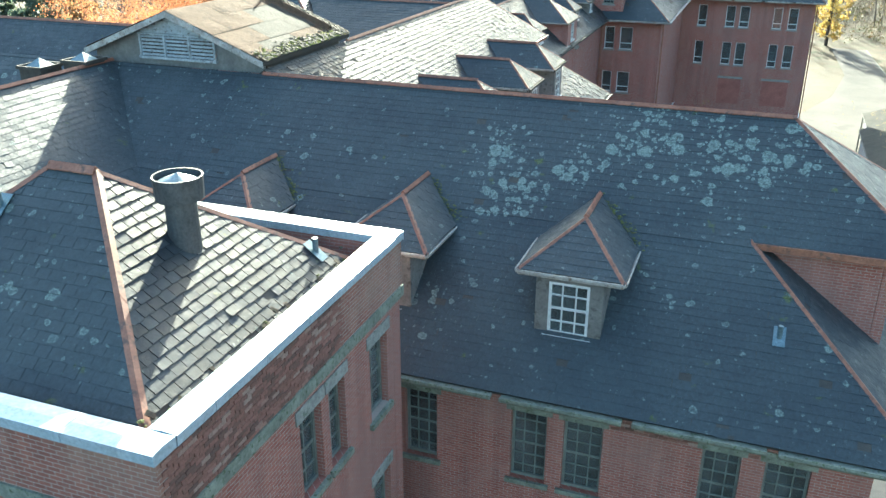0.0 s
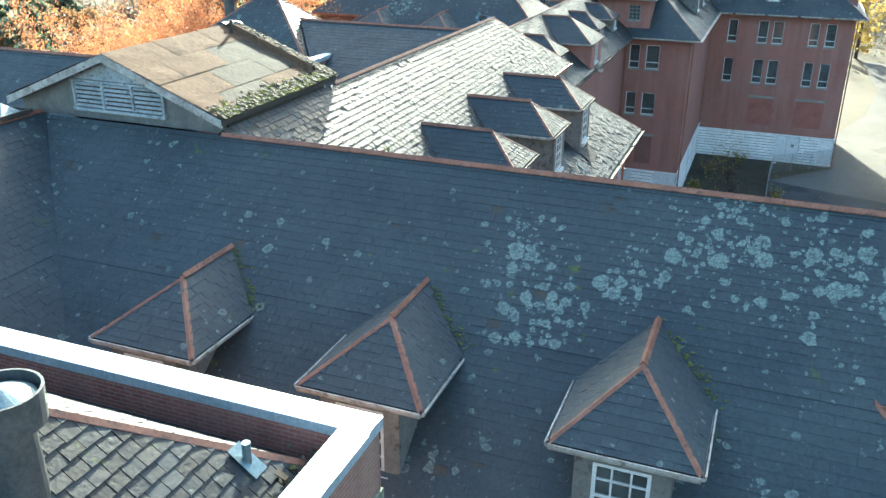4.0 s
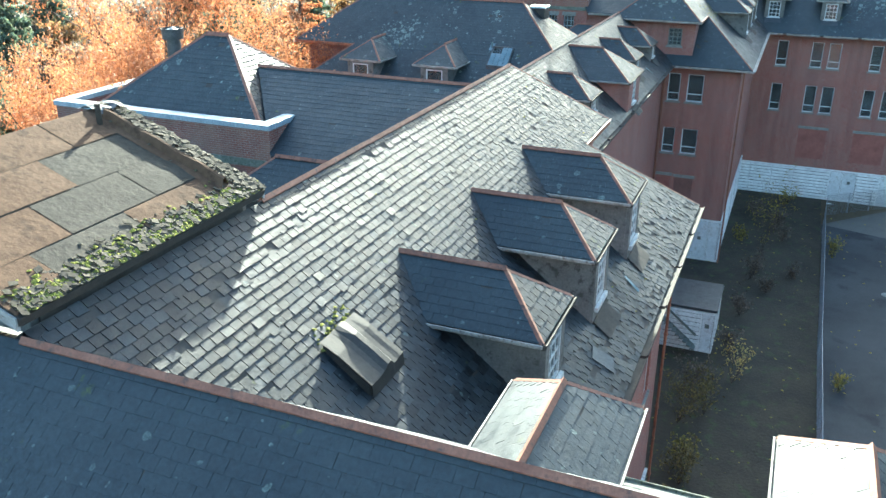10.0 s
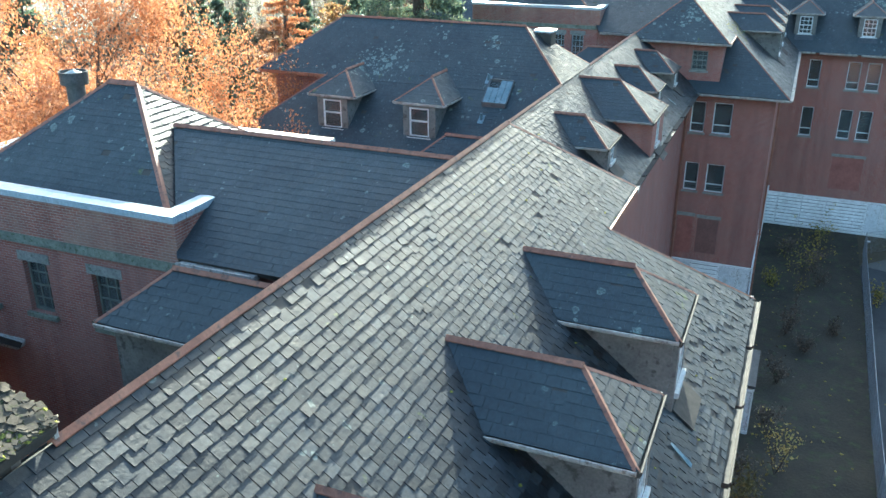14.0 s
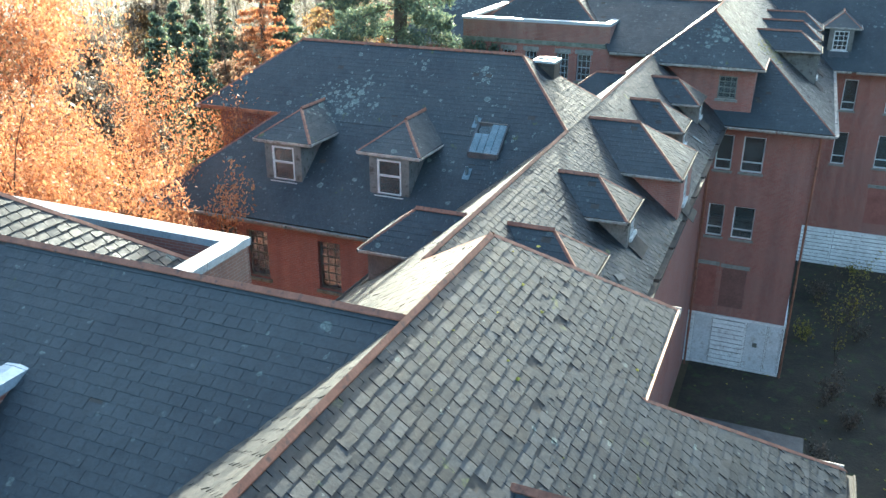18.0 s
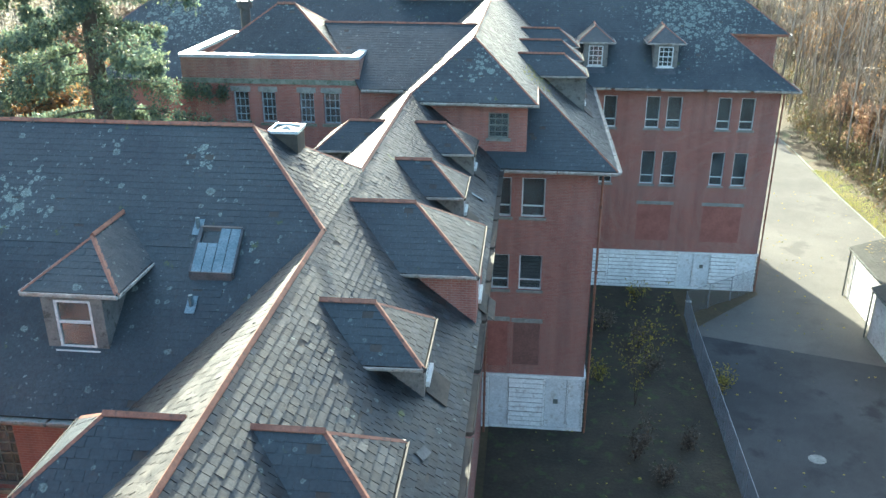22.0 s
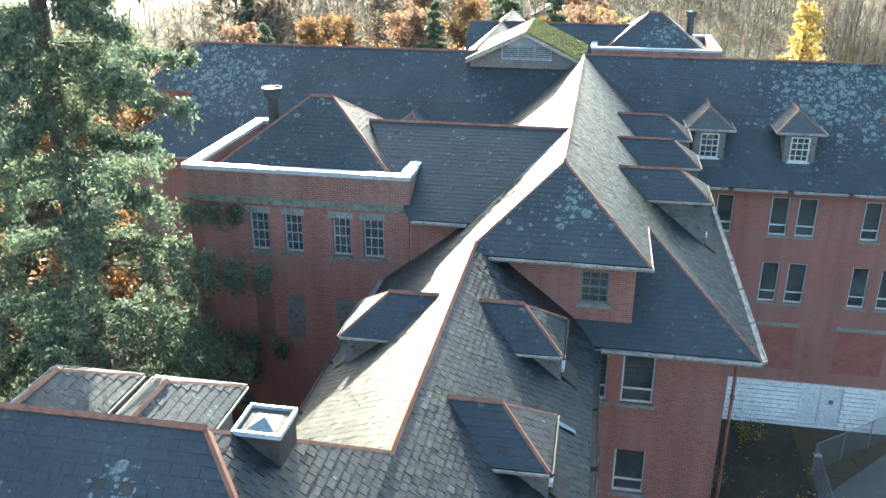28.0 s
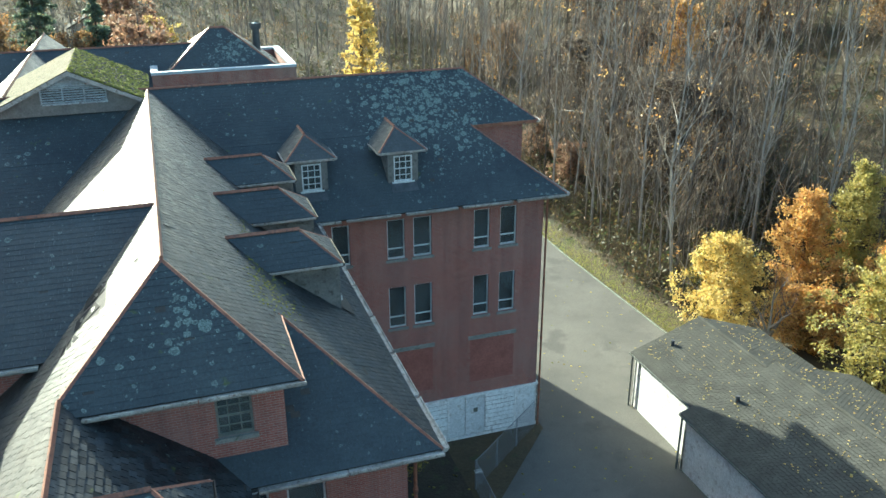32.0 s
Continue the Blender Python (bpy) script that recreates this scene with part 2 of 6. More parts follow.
BRICK_ONE = brick_piece()
PLASTER = patchy("grey_render", (0.10, 0.098, 0.092), (0.17, 0.16, 0.148), 1.6, 0.9, 18, 0, (0.06, 0.058, 0.05))
STONE = patchy("grey_stone", (0.15, 0.155, 0.145), (0.25, 0.25, 0.23), 2.5, 0.85, 20, 0, (0.10, 0.12, 0.09))
MOSSY = patchy("mossy_stone", (0.10, 0.11, 0.09), (0.20, 0.22, 0.18), 3.0, 0.9, 20, 0, (0.05, 0.07, 0.03))
WHITE = patchy("white_boarding", (0.56, 0.57, 0.56), (0.72, 0.73, 0.72), 0.9, 0.75, 9, 0, (0.46, 0.45, 0.43))
FRAME = patchy("white_window_paint", (0.42, 0.43, 0.43), (0.58, 0.59, 0.58), 2.0, 0.6, 18)
FELT = patchy("tan_roofing_felt", (0.092, 0.055, 0.035), (0.124, 0.078, 0.051), 0.9, 0.9, 9, 0, (0.068, 0.043, 0.029), 0.5, 0.03)
FELT_DARK = patchy("dark_roofing_felt", (0.046, 0.041, 0.034), (0.072, 0.063, 0.052), 1.2, 0.85, 9, 0, None, 0.5, 0.03)
MOSS = patchy("moss", (0.10, 0.105, 0.03), (0.30, 0.29, 0.06), 3.0, 0.95, 30, 0, (0.10, 0.09, 0.07), 0.8, 0.03)
MOSS_DARK = patchy("dark_moss", (0.045, 0.055, 0.015), (0.11, 0.12, 0.03), 6.0, 0.95, 30, 0, (0.06, 0.05, 0.03), 0.8, 0.03)
MOSS_DRY = patchy("dry_moss", (0.045, 0.038, 0.028), (0.115, 0.092, 0.066), 6.0, 0.95, 24, 0, (0.085, 0.085, 0.03), 0.8, 0.03)
MOSS_PALE = patchy("pale_dry_moss", (0.11, 0.10, 0.07), (0.20, 0.18, 0.13), 4.0, 0.95, 24, 0, (0.08, 0.075, 0.05), 0.8, 0.03)
LOUVRE = patchy("weathered_louvre_paint", (0.20, 0.23, 0.25), (0.34, 0.37, 0.39), 2.6, 0.8, 16, 0, (0.12, 0.12, 0.12))
PANEL = patchy("grey_white_panel", (0.50, 0.52, 0.53), (0.60, 0.62, 0.63), 1.2, 0.7, 12, 0, (0.42, 0.42, 0.40))
HATCH = patchy("dull_brown_sheet", (0.026, 0.023, 0.020), (0.050, 0.044, 0.039), 2.0, 0.65, 14, 0.2)
IRON = patchy("dark_sheet_iron", (0.045, 0.05, 0.055), (0.09, 0.095, 0.10), 2.5, 0.5, 20, 0.4)
TIN = patchy("galvanised_tin", (0.10, 0.155, 0.18), (0.18, 0.235, 0.26), 2.5, 0.42, 20, 0.5)
SHEET = patchy("grey_tar_sheet", (0.085, 0.085, 0.085), (0.15, 0.15, 0.145), 2.0, 0.5, 12, 0)
RED_BOARD = patchy("red_painted_board", (0.20, 0.070, 0.055), (0.26, 0.10, 0.078), 1.3, 0.7, 12)
BROWN_BOARD = patchy("brown_board", (0.12, 0.06, 0.05), (0.17, 0.085, 0.07), 1.3, 0.7, 12)
ROTTEN = patchy("rotten_eave_board", (0.028, 0.025, 0.022), (0.06, 0.052, 0.044), 3.0, 0.85, 18)
DARKWOOD = patchy("dark_window_paint", (0.09, 0.10, 0.09), (0.16, 0.17, 0.15), 2.0, 0.7, 18)
SOIL = patchy("damp_soil", (0.022, 0.019, 0.013), (0.050, 0.040, 0.026), 0.5, 0.95, 6, 0, (0.045, 0.055, 0.02), 0.8, 0.05)
GRASS_FLOOR = patchy("leafy_ground", (0.040, 0.034, 0.018), (0.095, 0.068, 0.036), 0.16, 0.95, 5, 0, (0.045, 0.055, 0.02), 0.8, 0.05)
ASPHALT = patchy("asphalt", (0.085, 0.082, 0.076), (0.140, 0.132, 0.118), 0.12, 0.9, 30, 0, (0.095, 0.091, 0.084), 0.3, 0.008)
# darker copy of the lane's asphalt; the yard's shade put into the colour
ASPHALT_SHADED = patchy("shaded_asphalt", (0.040, 0.041, 0.043), (0.072, 0.073, 0.074), 0.16, 0.85, 30, 0, (0.040, 0.041, 0.043), 0.3, 0.008)
for m in (ASPHALT, ASPHALT_SHADED):
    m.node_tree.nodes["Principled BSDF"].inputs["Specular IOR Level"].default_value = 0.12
SHINGLE = patchy("tar_shingle", (0.046, 0.046, 0.041), (0.082, 0.081, 0.072), 1.2, 0.92, 20)
BARK = patchy("bark", (0.05, 0.04, 0.033), (0.11, 0.09, 0.072), 3.0, 0.95, 16)
BIRCH = patchy("pale_bark", (0.10, 0.085, 0.072), (0.22, 0.195, 0.165), 0.8, 0.95, 16)
PALE = patchy("silver_bark", (0.17, 0.155, 0.135), (0.34, 0.315, 0.28), 0.8, 0.95, 16)
# near-black colour for the unlit inside of holes in the roof
HOLE_SHADE = patchy("hole_shade", (0.004, 0.004, 0.004), (0.010, 0.009, 0.008), 3.0, 0.95)
for m in (FELT, FELT_DARK, SHINGLE, RUBBLE, MOSS, MOSS_PALE):
    m.node_tree.nodes["Principled BSDF"].inputs["Specular IOR Level"].default_value = 0.08
WIRE = patchy("galvanised_wire", (0.20, 0.22, 0.24), (0.30, 0.32, 0.34), 3.0, 0.5, 20, 0.5)


def leaf_material(name, colours):
    m, n, l, b = material(name, colours[0], 0.6)
    isle = n.new("ShaderNodeNewGeometry").outputs["Random Per Island"]
    step = 1.0 / (len(colours) - 1)
    l.new(ramp(n, l, isle, [(i * step, c) for i, c in enumerate(colours)]), b.inputs["Base Color"])
    t = n.new("ShaderNodeBsdfTranslucent")
    l.new(ramp(n, l, isle, [(i * step, tuple(min(1, 1.5 * x) for x in c)) for i, c in enumerate(colours)]), t.inputs["Color"])
    s = node(n, "MixShader", Fac=0.4)
    l.new(b.outputs[0], s.inputs[1])
    l.new(t.outputs[0], s.inputs[2])
    l.new(s.outputs[0], n["Material Output"].inputs["Surface"])
    return m


LEAF_ORANGE = leaf_material("larch_needles", [(0.26, 0.095, 0.04), (0.37, 0.15, 0.065), (0.43, 0.205, 0.10), (0.29, 0.15, 0.08)])
LEAF_GOLD = leaf_material("golden_leaves", [(0.38, 0.25, 0.06), (0.50, 0.35, 0.10), (0.45, 0.36, 0.12), (0.33, 0.28, 0.10)])
LEAF_RUST = leaf_material("rust_leaves", [(0.34, 0.16, 0.05), (0.50, 0.27, 0.08), (0.56, 0.36, 0.11), (0.34, 0.22, 0.10)])
LEAF_GRASS = leaf_material("grass_blades", [(0.12, 0.15, 0.03), (0.20, 0.21, 0.05), (0.28, 0.25, 0.08), (0.15, 0.17, 0.04)])
LEAF_OLIVE = leaf_material("olive_leaves", [(0.25, 0.20, 0.05), (0.35, 0.28, 0.08), (0.31, 0.28, 0.09), (0.20, 0.19, 0.06)])
LEAF_BROWN = leaf_material("withered_leaves", [(0.13, 0.065, 0.03), (0.20, 0.11, 0.05), (0.28, 0.16, 0.06), (0.12, 0.10, 0.05)])
LEAF_FIR = leaf_material("fir_needles", [(0.045, 0.072, 0.058), (0.068, 0.10, 0.074), (0.095, 0.13, 0.085), (0.15, 0.165, 0.09)])
LEAF_DRY = leaf_material("dry_twigs", [(0.045, 0.034, 0.026), (0.085, 0.066, 0.05), (0.16, 0.125, 0.095), (0.07, 0.058, 0.046)])
LEAF_BRUSH = leaf_material("brush_twigs", [(0.030, 0.024, 0.018), (0.055, 0.042, 0.030), (0.085, 0.062, 0.042), (0.05, 0.048, 0.03)])
LEAF_UNDER = leaf_material("undergrowth_leaves", [(0.035, 0.045, 0.02), (0.06, 0.07, 0.03), (0.10, 0.085, 0.035), (0.13, 0.075, 0.03)])
LEAF_RUSSET = leaf_material("russet_leaves", [(0.17, 0.095, 0.06), (0.25, 0.14, 0.09), (0.23, 0.155, 0.11), (0.19, 0.135, 0.075)])
LEAF_YARD = leaf_material("yard_leaves", [(0.05, 0.05, 0.018), (0.10, 0.085, 0.03), (0.17, 0.13, 0.04), (0.07, 0.05, 0.025)])
LEAF_WEED = leaf_material("weed_leaves", [(0.08, 0.09, 0.02), (0.20, 0.17, 0.04), (0.32, 0.25, 0.04), (0.10, 0.08, 0.03)])


def glass_material():
    m, n, l, b = material("window_glass", (0.02, 0.025, 0.03), 0.06)
    n.remove(b)
    clear, shine = node(n, "BsdfTransparent", Color=(0.55, 0.6, 0.6, 1)), node(n, "BsdfGlossy", Roughness=0.05)
    edge, s = node(n, "Fresnel", IOR=1.5), n.new("ShaderNodeMixShader")
    l.new(edge.outputs[0], s.inputs[0])
    l.new(clear.outputs[0], s.inputs[1])
    l.new(shine.outputs[0], s.inputs[2])
    # grey diffuse layer mixed over the glass, stronger in patches
    pane_grey, film = node(n, "BsdfDiffuse", Color=(0.42, 0.45, 0.45, 1)), n.new("ShaderNodeMixShader")
    l.new(ramp(n, l, noise_of(n, l, place(n), 1.3, 5), [(0.3, (0.03,) * 3), (0.7, (0.15,) * 3)]), film.inputs[0])
    l.new(s.outputs[0], film.inputs[1])
    l.new(pane_grey.outputs[0], film.inputs[2])
    l.new(film.outputs[0], n["Material Output"].inputs["Surface"])
    return m


GLASS = glass_material()

# ---- building blocks ----


def mesh_object(name, verts, faces, mat, parent=None, label=""):
    me = bpy.data.meshes.new(name)
    me.from_pydata([tuple(v) for v in verts], [], faces)
    me.materials.append(mat)
    me.update()
    ob = new(name, me)
    if parent is not None:
        ob.parent = parent
        ob.matrix_parent_inverse = Matrix.Identity(4) if not parent.parent and parent.matrix_basis == Matrix.Identity(4) else parent.matrix_basis.inverted()
    if label:
        tagged(ob, label)
    return ob


class Kit:
    """Collects solid pieces for one mesh."""

    def __init__(self):
        self.v, self.f = [], []

    def solid(self, ring_a, ring_b):
        """A prism between two rings of the same length, closed at both ends."""
        k, n = len(self.v), len(ring_a)
        self.v += [tuple(p) for p in ring_a] + [tuple(p) for p in ring_b]
        self.f += [tuple(range(k + n - 1, k - 1, -1)), tuple(range(k + n, k + 2 * n))]
        self.f += [(k + i, k + (i + 1) % n, k + n + (i + 1) % n, k + n + i) for i in range(n)]
        return self

    def box(self, lo, hi):
        (x0, y0, z0), (x1, y1, z1) = [min(p) for p in zip(lo, hi)], [max(p) for p in zip(lo, hi)]
        return self.solid([(x0, y0, z0), (x1, y0, z0), (x1, y1, z0), (x0, y1, z0)], [(x0, y0, z1), (x1, y0, z1), (x1, y1, z1), (x0, y1, z1)])

    def rod(self, p, q, r0, r1=None, sides=5):
        p, q = Vector(p), Vector(q)
        d = (q - p).normalized()
        s = d.orthogonal().normalized()
        t = d.cross(s)
        r1 = r0 if r1 is None else r1
        turn = [(math.cos(2 * math.pi * i / sides), math.sin(2 * math.pi * i / sides)) for i in range(sides)]
        return self.solid([p + r0 * (c * s + w * t) for c, w in turn], [q + r1 * (c * s + w * t) for c, w in turn])

    def made(self, name, mat, parent=None, label=""):
        return mesh_object(name, self.v, self.f, mat, parent, label)


def thing(name, label, category, at=(0, 0, 0), group="", kind=""):
    ob = new(name)
    ob.location = at
    bpy.context.view_layer.update()
    return tagged(ob, label, category, group, kind)


def slab(poly, thick):
    """A planar polygon with thickness below it."""
    poly = [Vector(p) for p in poly]
    n = (poly[1] - poly[0]).cross(poly[2] - poly[0]).normalized()
    if n.z < 0:
        poly, n = poly[::-1], -n
    return Kit().solid([p - n * thick for p in poly], poly)


WIDE, COURSE = 0.262, 0.205
TIGHT = {"slate_lichen", "slate_blue"}     # well-kept slopes, whose courses lie close


def clipped(rect, lines):
    """A convex outline cut by half planes a*u + b*v <= c."""
    for a, b, c in lines:
        out = []
        for i, p in enumerate(rect):
            q = rect[(i + 1) % len(rect)]
            dp, dq = a * p[0] + b * p[1] - c, a * q[0] + b * q[1] - c
            if dp <= 0:
                out.append(p)
            if dp * dq < 0:
                s = dp / (dp - dq)
                out.append((p[0] + s * (q[0] - p[0]), p[1] + s * (q[1] - p[1])))
        rect = out
        if len(rect) < 3:
            return []
    return rect


SLATE_KINDS = {}


def slate_kinds(mat):
    """A few single slates that the pieces laid one by one share."""
    if mat.name not in SLATE_KINDS:
        rng = random.Random(5)
        kinds = []
        for i in range(6):
            w, c = WIDE / 2 - 0.008, COURSE * 1.1
            j = [rng.uniform(-0.012, 0.012) for _ in range(4)]
            top = [(-w + j[0], j[1], 0.024), (w + j[2], j[3], 0.024), (w, c, 0.008), (-w, c, 0.008)]
            me = bpy.data.meshes.new("slate")
            me.from_pydata(top + [(x, y, z - 0.013) for x, y, z in top], [], [(0, 1, 2, 3), (1, 0, 4, 5), (2, 1, 5, 6), (0, 3, 7, 4)])
            me.materials.append(mat)
            kinds.append(me)
        SLATE_KINDS[mat.name] = kinds
    return SLATE_KINDS[mat.name]


def roof_face(parent, poly, mat, seed, rough=0.35, gone=0.004, single=None, wild=None):
    """One planar slope: boarding with courses of slates on it. poly is convex. single: (u0, u1, v0, v1), a stretch whose slates are pieces of
    their own. wild: (u0, u1, v0, v1, share), a stretch where that share of the slates is lost or slipped."""
    deck = slab(poly, 0.14).made("roof_slope", DECK, parent)
    poly = [Vector(p) for p in poly]
    n = (poly[1] - poly[0]).cross(poly[2] - poly[0]).normalized()
    if n.z < 0:
        n = -n
        poly = poly[::-1]
    u = Vector((0, 0, 1)).cross(n).normalized()
    v = n.cross(u)
    o = poly[0]
    flat = [((p - o).dot(u) + o.dot(u), (p - o).dot(v) + o.z / v.z) for p in poly]
    base = o - u * o.dot(u) - v * (o.z / v.z)
    lines = []
    for i, p in enumerate(flat):
        q = flat[(i + 1) % len(flat)]
        a, b = q[1] - p[1], p[0] - q[0]
        k = math.hypot(a, b)
        if k > 1e-6:
            lines.append((a / k, b / k, (a * p[0] + b * p[1]) / k))
    rng = np.random.RandomState(seed)
    us, vs = [p[0] for p in flat], [p[1] for p in flat]
    rows = np.arange(math.floor(min(vs) / COURSE), math.ceil(max(vs) / COURSE))
    cols = np.arange(math.floor(min(us) / WIDE) - 1, math.ceil(max(us) / WIDE) + 1)
    R, C = [g.ravel() for g in np.meshgrid(rows, cols, indexing="ij")]
    cu = (C + 0.5 * (R % 2)) * WIDE + 0.02 * np.sin(R * 12.9)
    cv = R * COURSE
    N = len(cu)
    calm = 0.22 if mat.name in TIGHT else 1.0
    half = WIDE / 2 - 0.005 * calm + rng.uniform(-0.009, 0.003, N) * calm
    spin = rng.normal(0, 0.012, N) * (1 + 6 * (rng.rand(N) < 0.03)) * (rough / 0.35)
    drop = np.where(rng.rand(N) < 0.02 * rough / 0.35 * calm, rng.uniform(0.02, 0.12, N), 0.0) + rng.uniform(0, 0.020, N) * calm
    lift = rng.uniform(-0.004 * (1 - calm), 0.010 * calm, N) + np.where(rng.rand(N) < 0.03 * rough / 0.35 * calm, 0.010, 0.0)
    lost = rng.rand(N) < gone
    tip = rng.uniform(0.2, 1.4, N)
    if wild is not None:
        zone = (cu > wild[0]) & (cu < wild[1]) & (cv > wild[2]) & (cv < wild[3])
        r = rng.rand(N)
        lost |= zone & (r < wild[4] * 0.4)
        drop = np.where(zone & (r > 1 - wild[4]), drop + rng.uniform(0.02, 0.16, N), drop)
        spin = np.where(zone, spin * 2, spin)
        lift = np.where(zone, lift + rng.uniform(0, 0.012, N), lift)
    top = COURSE * 1.12
    loc = np.stack([np.stack([-half, np.zeros(N) - drop], -1), np.stack([half, np.zeros(N) - drop], -1), np.stack([half, np.full(N, top) - drop], -1), np.stack([-half, np.full(N, top) - drop], -1)], 1)
    ca, sa = np.cos(spin)[:, None], np.sin(spin)[:, None]
    pu = cu[:, None] + loc[..., 0] * ca - loc[..., 1] * sa
    pv = cv[:, None] + loc[..., 0] * sa + loc[..., 1] * ca
    inside, cut = np.ones(N, bool), np.zeros(N, bool)
    for a, b, c in lines:
        d = a * pu + b * pv - c
        inside &= (d <= 0.03).all(1)
        cut |= (d > 0.03).any(1)
    touch = np.ones(N, bool)
    for a, b, c in lines:
        touch &= ((a * pu + b * pv - c) < -0.02).any(1)
    whole = inside & ~lost
    edge = touch & ~inside & ~lost
    own = np.zeros(N, bool)
    if single is not None:
        own = whole & (cu > single[0]) & (cu < single[1]) & (cv > single[2]) & (cv < single[3])
        whole &= ~own
    B, U, V, W = [np.array(x) for x in (base, u, v, n)]
    ids = np.flatnonzero(whole)
    edge_h = 0.012 + 0.008 * calm
    h = np.stack([edge_h + lift[ids], edge_h + lift[ids] * tip[ids], np.full(len(ids), 0.007), np.full(len(ids), 0.007)], -1)
    P = B + pu[ids][..., None] * U + pv[ids][..., None] * V + h[..., None] * W
    Q = P - W * (0.010 + 0.006 * calm)
    verts = np.concatenate([P, Q], 1).reshape(-1, 3)
    k = np.arange(len(ids))[:, None] * 8
    quads = np.concatenate([k + np.array(q) for q in ((0, 1, 2, 3), (1, 0, 4, 5), (2, 1, 5, 6), (0, 3, 7, 4))], 1).reshape(-1, 4)
    verts, faces = verts.tolist(), quads.tolist()
    for i in np.flatnonzero(edge):
        ring = clipped([(pu[i, j], pv[i, j]) for j in range(4)], lines)
        if len(ring) < 3:
            continue
        k = len(verts)
        for x, y in ring:
            t = min(1.0, max(0.0, (y - cv[i]) / top))
            verts.append(list(B + x * U + y * V + (0.022 * (1 - t) + 0.008 * t) * W))
        for x, y in ring:
            verts.append(list(B + x * U + y * V - 0.01 * W))
        m = len(ring)
        faces.append(list(range(k, k + m)))
        faces += [[k + (j + 1) % m, k + j, k + m + j, k + m + (j + 1) % m] for j in range(m)]
    tagged(mesh_object("slating", verts, faces, mat, deck), kind="stuff")
    kinds = slate_kinds(mat) if own.any() else ()
    for i in np.flatnonzero(own):
        ob = new("slate", kinds[i % 6])
        at = base + u * float(cu[i]) + v * float(cv[i] - drop[i]) + n * float(lift[i])
        ob.parent = deck
        turn = Matrix((u, v, n)).transposed().to_4x4()
        ob.matrix_basis = Matrix.Translation(at) @ turn @ Matrix.Rotation(float(spin[i]), 4, "Z")
    return deck


def ridge_cap(parent, p, q, left, right, wide=0.085, mat=None, name="ridge_cap", lift=0.065):
    """Folded metal caps in lengths along p-q; left and right are the downhill directions of the two slopes."""
    p, q, left, right = Vector(p), Vector(q), Vector(left).normalized(), Vector(right).normalized()
    up = -(left + right)
    up = up.normalized() if up.length > 1e-3 else Vector((0, 0, 1))
    if up.z < 0:
        up = -up
    length = (q - p).length
    count = max(1, round(length / 2.4))
    rng = random.Random(int(1000 * abs(p.x + q.y)) + 7)
    for i in range(count):
        a, b = p.lerp(q, i / count), p.lerp(q, (i + 1) / count + (0.02 / length if i < count - 1 else 0))
        k = up * (lift + 0.004 * (i % 2) + rng.uniform(0, 0.006))
        ring = [left * wide, up * 0.03, right * wide, right * wide - up * 0.02, -up * 0.02, left * wide - up * 0.02]
        Kit().solid([a + k + r for r in ring], [b + k + r for r in ring]).made(name, mat or COPPER, parent)


def eave(parent, p, q, out, mat=None, deep=0.17, wide=0.20):
    """A boxed gutter in lengths along an eave; out points away from the wall."""
    p, q, out = Vector(p), Vector(q), Vector(out).normalized()
    count = max(1, round((q - p).length / 3.0))
    rng = random.Random(int(100 * abs(p.x * 3 + p.y + q.x)) + 3)
    for i in range(count):
        a, b = p.lerp(q, i / count + 0.003), p.lerp(q, (i + 1) / count - 0.003)
        dz, dz2 = rng.uniform(-0.015, 0.01), rng.uniform(-0.015, 0.01)
        ring = [(-0.12, -deep), (wide * 0.6, -deep), (wide, -deep * 0.45), (wide, 0.0), (wide - 0.03, 0.0), (wide - 0.05, -0.05), (-0.12, -0.05)]
        Kit().solid([a + out * x + Vector((0, 0, z + dz)) for x, z in ring], [b + out * x + Vector((0, 0, z + dz2)) for x, z in ring]).made("gutter", mat or EAVE, parent)


